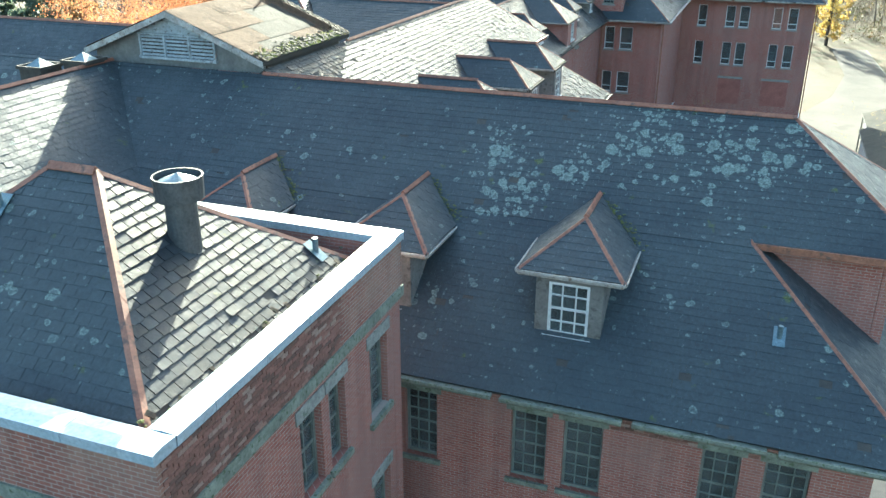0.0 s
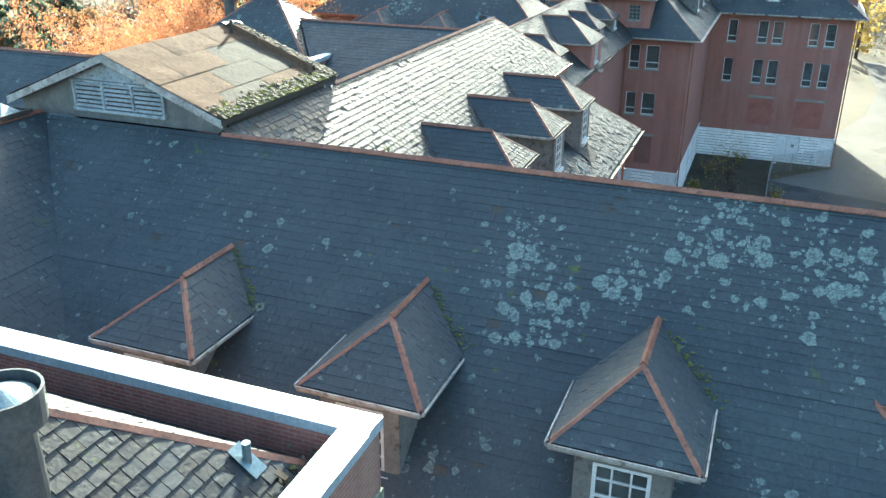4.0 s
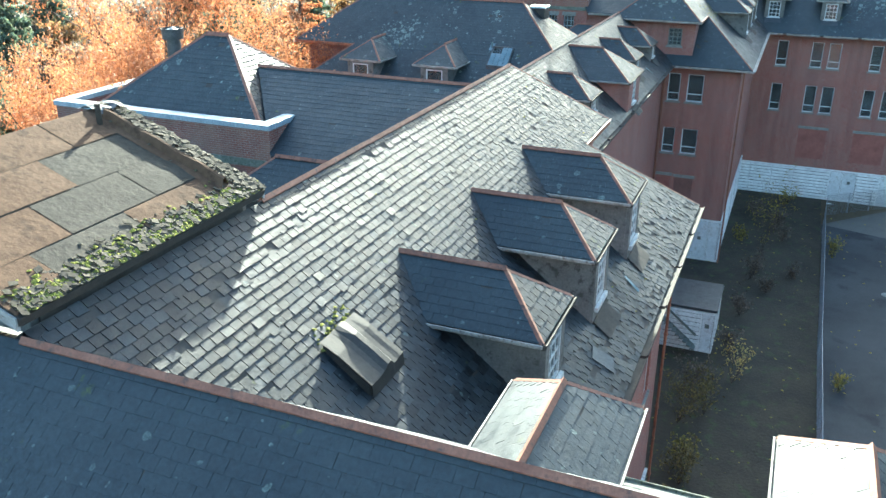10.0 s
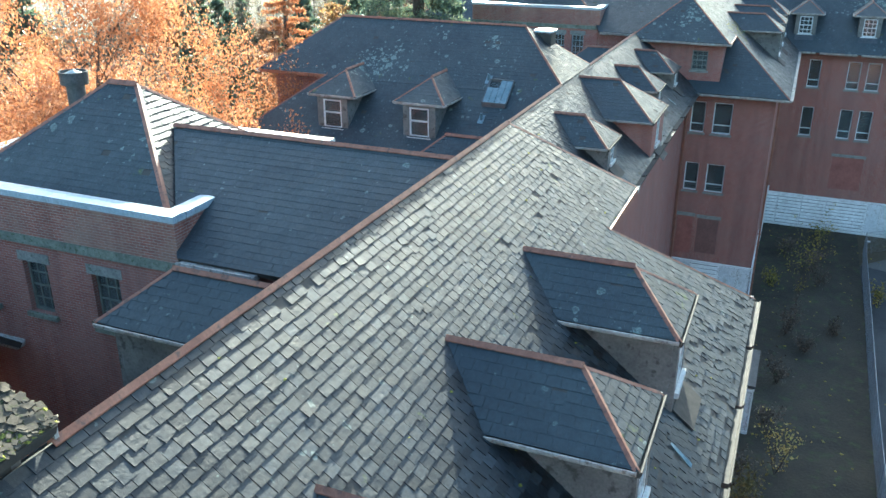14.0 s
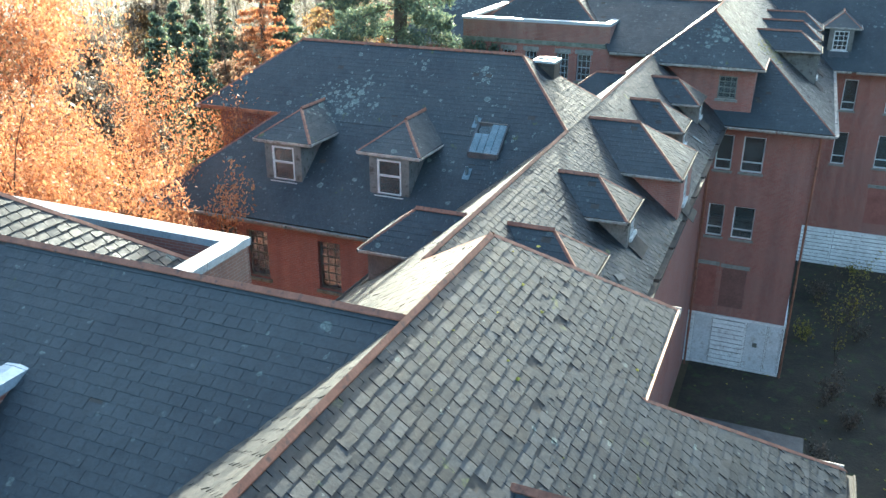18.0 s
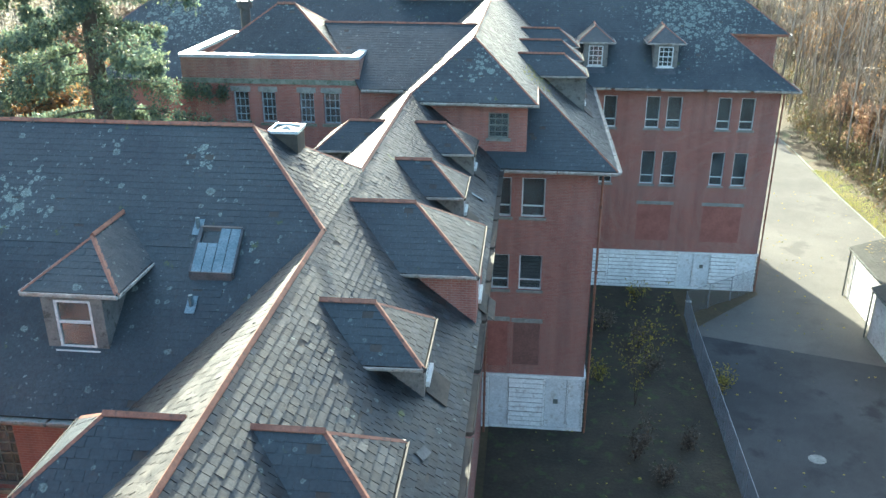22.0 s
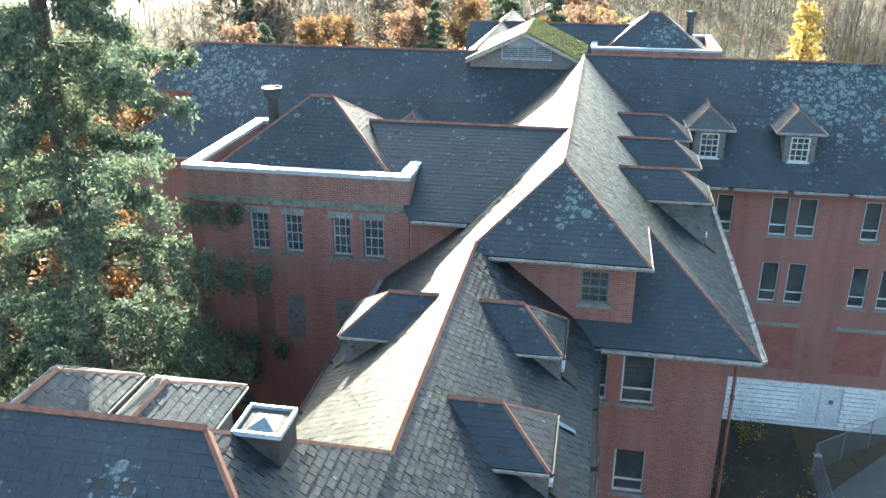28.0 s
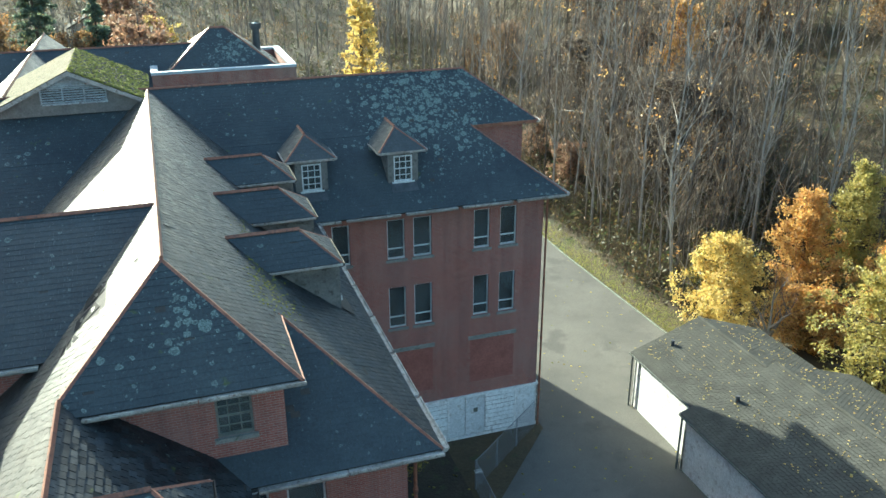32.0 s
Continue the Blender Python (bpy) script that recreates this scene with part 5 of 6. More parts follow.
# ---- things on the roofs ----


def chimney(x, y, z0, z1, w, label, glazed=False):
    t = thing("chimney", label, "chimney", (x, y, z0), "roof chimneys")
    h = w / 2
    Kit().box((x - h, y - h, z0), (x + h, y + h, z1)).made("shaft", ROTTEN, t)
    k = Kit()
    o = h + (0.045 if glazed else 0.07)
    for a, b in (((x - o, y - o), (x + o, y - h)), ((x - o, y + h), (x + o, y + o)), ((x - o, y - h), (x - h, y + h)), ((x + h, y - h), (x + o, y + h))):
        k.box((*a, z1 - 0.03), (*b, z1 + 0.07))
    k.made("rim", COPING if glazed else ROTTEN, t)
    g = h - 0.04
    v = [(x - g, y - g, z1 - 0.05), (x + g, y - g, z1 - 0.05), (x + g, y + g, z1 - 0.05), (x - g, y + g, z1 - 0.05), (x, y, z1 + (0.12 if glazed else 0.28))]
    mesh_object("pyramid_cap", v, [(0, 1, 4), (1, 2, 4), (2, 3, 4), (3, 0, 4), (3, 2, 1, 0)], TIN, t)
    return t


chimney(-20.3, 53.5, 16.9, 19.25, 0.82, "square dark chimney with thin white rim and pyramid cap", True)
chimney(-23.3, 11.1, 17.4, 19.45, 0.9, "square dark chimney with pale pyramid cap")
chimney(-22.0, 11.7, 18.0, 19.62, 0.9, "square dark chimney with pale pyramid cap")


def on_slope(x, y, hallside):
    """Height of a main slope at a point: hallside names the ridge."""
    kind, c, zr, k = hallside
    return zr - k * abs((x if kind == "y" else y) - c)


S1, W2S, W1S = ("y", -15.8, 19.55, 0.799), ("x", 52.75, 19.5, 0.761), ("x", 12.65, 19.42, 0.745)


def hatch():
    """A sheet-metal roof hatch with a creased lid, sprung from its kerb."""
    t = thing("roof_hatch", "bent dark sheet-metal roof hatch on broken slates", "hatch", (-12.95, 17.4, 17.2))
    p = lambda x, y, up: (x, y, on_slope(x, y, S1) + up)
    rows = []
    for i in range(11):
        s = i / 10
        y = 16.72 + 1.3 * s
        crease = max(0.0, 1 - abs(s - 0.55) / 0.18) * 0.13 - max(0.0, 1 - abs(s - 0.72) / 0.12) * 0.05
        rows.append([p(-13.45, y, 0.16 + crease * 0.4), p(-13.1, y, 0.25 + crease), p(-12.75, y, 0.29 + crease * 1.2), p(-12.42, y, 0.33 + crease), p(-12.40, y + 0.02, 0.10)])
    verts = [v for r in rows for v in r] + [(x, y, z - 0.02) for r in rows for x, y, z in r]
    faces, n = [], 55
    for i in range(10):
        for j in range(4):
            a = i * 5 + j
            faces += [(a, a + 1, a + 6, a + 5), (n + a + 5, n + a + 6, n + a + 1, n + a)]
    mesh_object("bent_lid", verts, faces, HATCH, t)
    for a, b in (((-13.4, 16.78), (-12.48, 16.78)), ((-13.4, 17.95), (-12.48, 17.95)), ((-13.4, 16.78), (-13.4, 17.95)), ((-12.48, 16.78), (-12.48, 17.95))):
        q, r = Vector(p(*a, 0.0)), Vector(p(*b, 0.0))
        up = Vector((0, 0, -0.1))
        top, end = (Vector((0, 0, 0.14 if e[0] < -13 else 0.26)) for e in (a, b))
        s = (r - q).cross(Vector((0, 0, 1))).normalized() * 0.03
        Kit().solid([q + up - s, q + up + s, q + top + s, q + top - s], [r + up - s, r + up + s, r + end + s, r + end - s]).made("kerb", ROTTEN, t)


hatch()


def skylight():
    t = thing("skylight", "broken skylight patched with blue-grey tin sheets", "skylight", (-21.15, 49.3, 16.9))
    p = lambda x, y, up: Vector((x, y, on_slope(x, y, W2S) + up))
    x0, x1, y0, y1 = -21.75, -20.65, 48.75, 49.85
    for a, b in (((x0, y0), (x1, y0)), ((x0, y1), (x1, y1)), ((x0, y0), (x0, y1)), ((x1, y0), (x1, y1))):
        q, r = p(*a, -0.1), p(*b, -0.1)
        s = (r - q).cross(Vector((0, 0, 1))).normalized() * 0.05
        u = Vector((0, 0, 0.3))
        Kit().solid([q - s, q + s, q + s + u, q - s + u], [r - s, r + s, r + s + u, r - s + u]).made("kerb", IRON, t)
    for i in range(4):
        a = x0 + (x1 - x0) * i / 4 + 0.01
        b = x0 + (x1 - x0) * (i + 1) / 4 - 0.01
        top = y1 - (0.42 if i in (0, 1) else 0.02)
        poly = [p(a, y0 - 0.03, 0.20), p(b, y0 - 0.03, 0.20), p(b, top, 0.21), p(a, top, 0.21)]
        slab(poly, 0.02).made("tin_sheet", TIN, t)
    poly = [p(x0, y0, 0.12), p(x1, y0, 0.12), p(x1, y1, 0.12), p(x0, y1, 0.12)]
    slab(poly, 0.01).made("pane", GLASS, t)


skylight()


def vent_pipe(x, y, side, out, label="broken tin vent pipe with flashing"):
    """A stub pipe through the slates with its flashing sheet."""
    z = on_slope(x, y, side)
    t = thing("vent_pipe", label, "vent pipe", (x, y, z), "vent pipes")
    Kit().rod((x, y, z - 0.1), (x, y, z + 0.32), 0.06, 0.06, 10).made("pipe", TIN, t)
    o = Vector(out)
    s = Vector((-o.y, o.x, 0))
    k = side[3]
    c = Vector((x, y, z + 0.055))
    d = o * 0.2 - Vector((0, 0, 0.2 * k))
    slab([c - d - s * 0.13, c - d + s * 0.13, c + d + s * 0.13, c + d - s * 0.13], 0.012).made("flashing", TIN, t)


vent_pipe(0.15, 7.6, W1S, (0, -1, 0))
vent_pipe(-21.9, 49.95, W2S, (0, -1, 0))
vent_pipe(-21.55, 48.1, W2S, (0, -1, 0))
PAVA = ("x", 0.375, 20.42, 0.765)
vent_pipe(-12.95, -0.4, PAVA, (0, -1, 0))
PAVAE = ("y", -11.48, 20.42, 0.78)
vent_pipe(-8.75, 2.9, PAVAE, (1, 0, 0))


def tin_piece(x, y, side, turn, w, h, mat=TIN, name="metal_scrap", label="loose sheet of metal lying on the slates"):
    z = on_slope(x, y, side) + 0.07
    k = side[3]
    out = Vector((1, 0, -k)).normalized() if side[0] == "y" else Vector((0, -1, -k)).normalized()
    along = Vector((0, 1, 0)) if side[0] == "y" else Vector((1, 0, 0))
    a, b = along * math.cos(turn) + out * math.sin(turn), -along * math.sin(turn) + out * math.cos(turn)
    c = Vector((x, y, z))
    ob = slab([c - a * w - b * h, c + a * w - b * h, c + a * w + b * h + Vector((0, 0, 0.04)), c - a * w + b * h], 0.012).made(name, mat)
    tagged(ob, label, "scrap", "loose metal")


tin_piece(-9.75, 28.0, S1, 0.2, 0.05, 0.30)
tin_piece(-9.6, 23.6, S1, -0.3, 0.25, 0.35, IRON)
LK = ("y", LX, LZ, 0.8)
tin_piece(-15.1, 44.2, LK, 0.4, 0.22, 0.12, IRON)
tin_piece(-15.0, 61.2, LK, 1.3, 0.3, 0.10)

# red metal downpipe on the corner of each block
for x, y, z1 in ((-9.55, 37.15, 13.8), (-9.5, 68.05, 13.8), (3.75, 87.05, 13.8), (-14.85, 67.6, 13.7)):
    t = thing("downpipe", "rusty red downpipe on a brick corner", "downpipe", (x, y, GROUND), "downpipes")
    Kit().rod((x, y, GROUND), (x, y, z1), 0.06, 0.06, 8).made("pipe", COPPER, t)
    for z in (1.5, 5.0, 8.5, 12.0):
        Kit().rod((x, y, z), (x, y, z + 0.12), 0.085, 0.085, 8).made("collar", COPPER, t)


def clumps(name, spots, size, mat, label, category, seed, parent=None):
    """Moss cushions and crumbled slate, too many to count."""
    rng = random.Random(seed)
    verts, faces = [], []
    for x, y, z in spots:
        k = len(verts)
        r = size * rng.uniform(0.4, 1.3)
        n = 5
        a = rng.uniform(0, 6)
        for i in range(n):
            t = a + 2 * math.pi * i / n
            verts.append((x + r * math.cos(t) * rng.uniform(0.7, 1.2), y + r * math.sin(t) * rng.uniform(0.7, 1.2), z))
        verts.append((x + rng.uniform(-0.3, 0.3) * r, y + rng.uniform(-0.3, 0.3) * r, z + r * rng.uniform(0.25, 0.7)))
        faces += [(k + i, k + (i + 1) % n, k + n) for i in range(n)]
    return tagged(mesh_object(name, verts, faces, mat, parent), label, category, kind="stuff")


def shards(name, spots, size, lean, mat, label, category, seed):
    """Flat broken slates lying about, tilted at random on a slope that falls by lean to the east."""
    rng = random.Random(seed)
    kit = Kit()
    for x, y, z in spots:
        a, r, q = rng.uniform(0, 6.3), size * rng.uniform(0.5, 1.3), rng.uniform(0.5, 0.9)
        u = Vector((math.cos(a), math.sin(a), -lean * math.cos(a) + rng.gauss(0, 0.10)))
        v = Vector((-math.sin(a), math.cos(a), lean * math.sin(a) + rng.gauss(0, 0.10)))
        c = Vector((x, y, z + rng.uniform(0.0, 0.05)))
        ring = [c - u * r - v * r * q, c + u * r * rng.uniform(0.6, 1) - v * r * q, c + u * r + v * r * q * rng.uniform(0.4, 1), c - u * r * rng.uniform(0.5, 1) + v * r * q]
        kit.solid([p - Vector((0, 0, 0.014)) for p in ring], ring)
    return tagged(kit.made(name, mat), label, category, kind="stuff")


rng = random.Random(77)
edge, crumbs = [], []
for i in range(2600):
    y = rng.uniform(12.7, 18.7)
    u = 3.55 - abs(rng.gauss(0, 0.22))
    edge.append((-19.25 + u, y, 21.24 - u * 0.394 + 0.02))
for i in range(2200):
    u = rng.uniform(0, 3.55)
    y = 18.62 - abs(rng.gauss(0, 0.24))
    crumbs.append((-19.25 + u, y, 21.24 - u * 0.394 + 0.03))
clumps("moss_cover", edge[:900], 0.055, MOSS, "yellow-green moss along the monitor's eave", "moss", 1)
clumps("dry_moss", edge[700:1700] + crumbs[:700], 0.045, MOSS_DRY, "brown dry moss along the monitor's edge", "moss", 14)
shards("slate_rubble", edge[1700:2000] + crumbs[700:1400], 0.065, 0.394, RUBBLE, "crumbled mossy slate along the monitor's edge", "rubble", 2)
spots = []
for i in range(260):
    x = -15.8 + rng.uniform(0.2, 6.6)
    y = rng.uniform(20, 36)
    spots.append((x, y, on_slope(x, y, S1) + 0.02))
clumps("moss_cover", spots[:60], 0.045, MOSS, "small moss cushions on grey slates", "moss", 3)
spots = []
for cx, cy in ((-4.49, 12.65), (-9.25, 12.65), (-14.06, 12.65)):
    for i in range(120):
        t = rng.random()
        x = cx + 1.25 * t + rng.gauss(0.05, 0.08)
        y = cy - (2.55 + (3.55 - 2.55) * t) + rng.gauss(0, 0.1)
        spots.append((x, y, on_slope(x, y, W1S) + 0.02))
clumps("moss_cover", spots, 0.045, MOSS_DARK, "dark moss in the dormer valleys", "moss", 4)
spots = []
for i in range(420):
    y = rng.uniform(71.0, 75.5)
    x = -15.8 + rng.uniform(2.2, 3.3) + abs(rng.gauss(0, 0.3))
    spots.append((x, y if rng.random() < 0.5 else rng.uniform(71, 79), on_slope(x, y, S1) + 0.02))
clumps("moss_cover", spots, 0.045, MOSS, "moss along the gablet's edge", "moss", 5)

spots = []
for i in range(420):
    y = rng.uniform(-2.9, 3.8)
    x = -8.06 - abs(rng.gauss(0, 0.13))
    spots.append((x, y, 17.74 + max(0, (-8.02 - x)) * 0.78 + 0.03))
shards("slate_rubble", spots[:260], 0.07, 0.78, RUBBLE, "broken slate and dirt behind the parapet", "rubble", 6)
clumps("moss_cover", spots[260:], 0.05, MOSS_DARK, "dark moss behind the parapet", "moss", 7)

spots = [(-13.5 + rng.gauss(0, 0.12), rng.uniform(16.7, 18.1)) for _ in range(90)]
clumps("moss_cover", [(x, y, on_slope(x, y, S1) + 0.02) for x, y in spots], 0.06, MOSS, "yellow-green moss heaped behind the hatch", "moss", 8)

spots = []
for i in range(2400):
    u, y = rng.uniform(0.05, 3.5), rng.uniform(91.8, 98.5)
    spots.append((-19.25 + u, y, 20.97 - u * 0.476 + 0.06))
clumps("moss_cover", spots[:1500], 0.10, MOSS, "thick yellow moss on the far monitor", "moss", 12)
clumps("moss_cover", spots[1500:], 0.09, MOSS_DRY, "dry brown moss on the far monitor", "moss", 13)

# ---- annex, fence and garages ----


def annex():
    t = thing("annex", "low flat-roofed white boarded annex with an outside stair", "building", (-11.6, 55.5, GROUND))
    body(t, -14.9, -8.5, 53.6, 57.4, 2.0, skirting=("south", "east"), base=1.8)
    Kit().box((-15.0, 53.45, 2.003), (-8.35, 57.5, 2.16)).made("flat_roof", IRON, t)
    for dz in (0.0, 0.75):
        p, q = Vector((-12.6, 53.2, 2.2 + dz)), Vector((-9.4, 53.2, -0.4 + dz))
        s, u = Vector((0, 0.05, 0)), Vector((0, 0, 0.16))
        Kit().solid([p - s, p + s, p + s + u, p - s + u], [q - s, q + s, q + s + u, q - s + u]).made("stair_rail" if dz else "stair_string", DARKWOOD, t)
    for i in range(13):
        x, z = -12.5 + i * 0.24, 2.1 - i * 0.2
        Kit().box((x, 52.6, z), (x + 0.27, 53.15, z + 0.05)).made("stair_tread", DARKWOOD, t)


annex()


def fence():
    t = thing("chain_link_fence", "sagging grey chain-link fence between yard and asphalt", "fence", (-2.3, 82.3, GROUND))
    line = [Vector((-2.3, 40.0, 0)), Vector((-2.35, 56.0, 0)), Vector((-2.2, 68.0, 0)), Vector((-2.1, 78.0, 0)), Vector((-1.9, 82.6, 0)), Vector((3.5, 86.9, 0))]
    pts = []
    for a, b in zip(line, line[1:]):
        n = max(1, round((b - a).length / 2.6))
        pts += [a.lerp(b, i / n) for i in range(n)]
    pts.append(line[-1])
    wires = Kit()
    for a, b in zip(pts, pts[1:]):
        d = b - a
        Kit().rod((a.x, a.y, GROUND - 0.1), (a.x, a.y, GROUND + 1.85), 0.035, 0.035, 6).made("post", WIRE, t)
        Kit().rod((a.x, a.y, GROUND + 1.8), (b.x, b.y, GROUND + 1.8), 0.02, 0.02, 5).made("top_rail", WIRE, t)
        n = 16
        for i in range(-n, n):
            for s in (0, 1):
                u0, z0, u1, z1 = i / n, 0.0, i / n + 0.66, 1.76
                if u0 < 0:
                    z0, u0 = 1.76 * (-u0) / 0.66, 0.0
                if u1 > 1:
                    z1, u1 = 1.76 * (1 - i / n) / 0.66, 1.0
                if z0 >= z1 or z1 > 1.77 or u0 > 1:
                    continue
                if s:
                    u0, u1 = 1 - u0, 1 - u1
                p, q = a + d * u0, a + d * u1
                wires.rod((p.x, p.y, GROUND + z0), (q.x, q.y, GROUND + z1), 0.006, 0.006, 3)
    tagged(wires.made("wire_netting", WIRE, t), kind="stuff")
    tagged(Kit().box((-1.95, 82.45, GROUND + 1.1), (-1.55, 82.75, GROUND + 1.13)).made("sign", WHITE), "small white sign on the fence", "sign")


fence()


def garage(name, cx, y0, y1, half, zr, ze, seed, doors):
    t = thing("garage", "low garage with grey shingle roof and white wall", "garage", (cx, (y0 + y1) / 2, GROUND), "garages")
    k = (zr - ze) / half
    for sgn in (-1, 1):
        roof_face(t, [(cx + sgn * half, y0, ze), (cx + sgn * half, y1, ze), (cx, y1, zr), (cx, y0, zr)], SHINGLE, seed + sgn, rough=0.05, gone=0)
    ridge_cap(t, (cx, y0, zr), (cx, y1, zr), (-1, 0, -k), (1, 0, -k), 0.12, SHINGLE)
    w = half - 0.3
    wall(t, "x", cx - w, y0 + 0.25, y1 - 0.25, GROUND - 0.1, ze + 0.1, [(a, b, GROUND + 0.05, 1.5) for a, b in doors], out=-1, thick=0.2, mat=WHITE)
    wall(t, "x", cx + w, y0 + 0.25, y1 - 0.25, GROUND - 0.1, ze + 0.1, out=1, thick=0.2, mat=WHITE)
    for y, s in ((y0 + 0.2, -1), (y1 - 0.2, 1)):
        ring = [(cx - w, GROUND - 0.1), (cx + w, GROUND - 0.1), (cx + w, ze + 0.1), (cx, zr - 0.2), (cx - w, ze + 0.1)]
        Kit().solid([(x, y, z) for x, z in ring], [(x, y - s * 0.2, z) for x, z in ring]).made("gable_wall", WHITE, t)
    for a, b in doors:
        for i in range(4):
            z = GROUND + 0.06 + i * 0.56
            Kit().box((cx - w + 0.06, a + 0.01, z), (cx - w + 0.11, b - 0.01, z + 0.54)).made("door_panel", WHITE, t)
    eave(t, (cx - half, y0, ze), (cx - half, y1, ze), (-1, 0, 0), DARKWOOD, 0.12, 0.08)
    Kit().rod((cx - half + 0.1, y1 - 0.15, GROUND), (cx - half + 0.1, y1 - 0.15, ze - 0.1), 0.06, 0.06, 8).made("post", DARKWOOD, t)
    Kit().rod((cx - half * 0.55, y1 - 1.2, zr - half * 0.55 * k - 0.1), (cx - half * 0.55, y1 - 1.2, zr - half * 0.55 * k + 0.35), 0.12, 0.12, 12).made("vent", IRON, t)
    return t


g1 = garage("garage", 14.5, 80.8, 87.2, 4.65, 4.5, 2.9, 1200, [])
g2 = garage("garage", 15.0, 66.0, 80.75, 5.9, 4.75, 2.75, 1210, [])
litter = []
for i in range(900):
    x, y = rng.uniform(10.5, 19), rng.uniform(66, 87)
    c, zr, k = (14.5, 4.5, 0.344) if y > 80.8 else (15.0, 4.75, 0.339)
    litter.append((x, y, zr - k * abs(x - c) + 0.04))
clumps("leaf_litter", litter, 0.055, LEAF_GOLD, "fallen yellow leaves on the garage roofs", "leaves", 9)
litter = []
for i in range(1500):
    x, y = rng.uniform(-14, 21), rng.uniform(22, 112)
    if -2.4 < x < 17 and y < 80 and rng.random() < 0.7:
        continue
    if y > 86.5 and x < 4.5:
        continue
    litter.append((x, y, GROUND + 0.03 + max(0, hill(x, y))))
clumps("leaf_litter", litter, 0.08, LEAF_WEED, "scattered leaves on yard and lane", "leaves", 10)
k = Kit()
k.solid([(2.2 + 0.45 * math.cos(a * math.pi / 6), 66.8 + 0.4 * math.sin(a * math.pi / 6), GROUND + 0.025) for a in range(12)], [(2.2 + 0.45 * math.cos(a * math.pi / 6), 66.8 + 0.4 * math.sin(a * math.pi / 6), GROUND + 0.06) for a in range(12)])
tagged(k.made("drain_cover", STONE), "pale concrete drain cover in the asphalt", "drain cover")

# ---- trees ----


def leaf_cloud(centres, count, spread, size, rng, droop=0.0):
    """Small leaf blades scattered round twig points."""
    c = np.array(centres)
    pick = rng.randint(0, len(c), count)
    p = c[pick] + rng.normal(0, 1, (count, 3)) * spread
    d = rng.normal(0, 1, (count, 3))
    d[:, 2] -= droop
    d /= np.linalg.norm(d, axis=1)[:, None]
    w = np.cross(d, rng.normal(0, 1, (count, 3)))
    w /= np.linalg.norm(w, axis=1)[:, None] + 1e-9
    L = (size * rng.uniform(0.6, 1.4, count))[:, None]
    verts = np.stack([p - d * L, p + w * L * 0.45, p + d * L, p - w * L * 0.45], 1).reshape(-1, 3)
    faces = np.arange(4 * count).reshape(-1, 4)
    return verts.tolist(), faces.tolist()


def limb(kit, tips, p, d, length, r, depth, rng, kids=3, bend=0.35, up=0.1, sides=5):
    """A tapering limb that forks; the ends of its twigs are gathered in tips."""
    q = p
    steps = 3
    for i in range(steps):
        n = q + d * (length / steps)
        r2 = r * (1 - 0.22)
        kit.rod(q, n, r, r2, sides if depth > 0 else 3)
        q, r = n, r2
        d = (d + Vector((rng.uniform(-1, 1), rng.uniform(-1, 1), rng.uniform(-0.6, 1) * 0.6 + up)) * bend * 0.4).normalized()
        tips.append(tuple(q))
    if depth <= 0:
        return
    for i in range(kids):
        s = (d + Vector((rng.uniform(-1, 1), rng.uniform(-1, 1), rng.uniform(-0.5, 0.9) * 0.7 + up)) * 0.9).normalized()
        limb(kit, tips, q.lerp(p, rng.uniform(0, 0.5)), s, length * rng.uniform(0.55, 0.8), r * 0.75, depth - 1, rng, kids, bend, up, max(3, sides - 1))


def broadleaf(name, label, x, y, z, height, wide, mat, leaves, size, seed, bark=BARK, depth=3, spread=0.45, droop=0.0):
    rng, nr = random.Random(seed), np.random.RandomState(seed)
    t = thing(name, label, "tree", (x, y, z), "trees round the hospital")
    kit, tips = Kit(), []
    base = Vector((x, y, z))
    trunk = height * 0.3
    kit.rod(base - Vector((0, 0, 0.3)), base + Vector((0, 0, trunk)), height * 0.022, height * 0.017, 8)
    kit.made("trunk", bark, t)
    limbs = Kit()
    for i in range(7):
        a = i * 2.4 + rng.uniform(-0.4, 0.4)
        d = Vector((math.cos(a) * wide, math.sin(a) * wide, rng.uniform(0.5, 1.4))).normalized()
        limb(limbs, tips, base + Vector((0, 0, trunk * rng.uniform(0.55, 1.0))), d, height * rng.uniform(0.24, 0.34), height * 0.011, depth, rng)
    limb(limbs, tips, base + Vector((0, 0, trunk)), Vector((0, 0, 1)), height * 0.36, height * 0.015, depth, rng)
    tagged(limbs.made("branchwork", bark, t), kind="stuff")
    if leaves:
        if droop:
            c = np.array(tips)
            tips = np.concatenate([c - np.array((0, 0, droop)) * k for k in (0.1, 0.5, 1.0)])
        v, f = leaf_cloud(tips, leaves, spread, size, nr, 1.2 if droop else 0.0)
        tagged(mesh_object("crown", v, f, mat, t), kind="stuff")
    return t


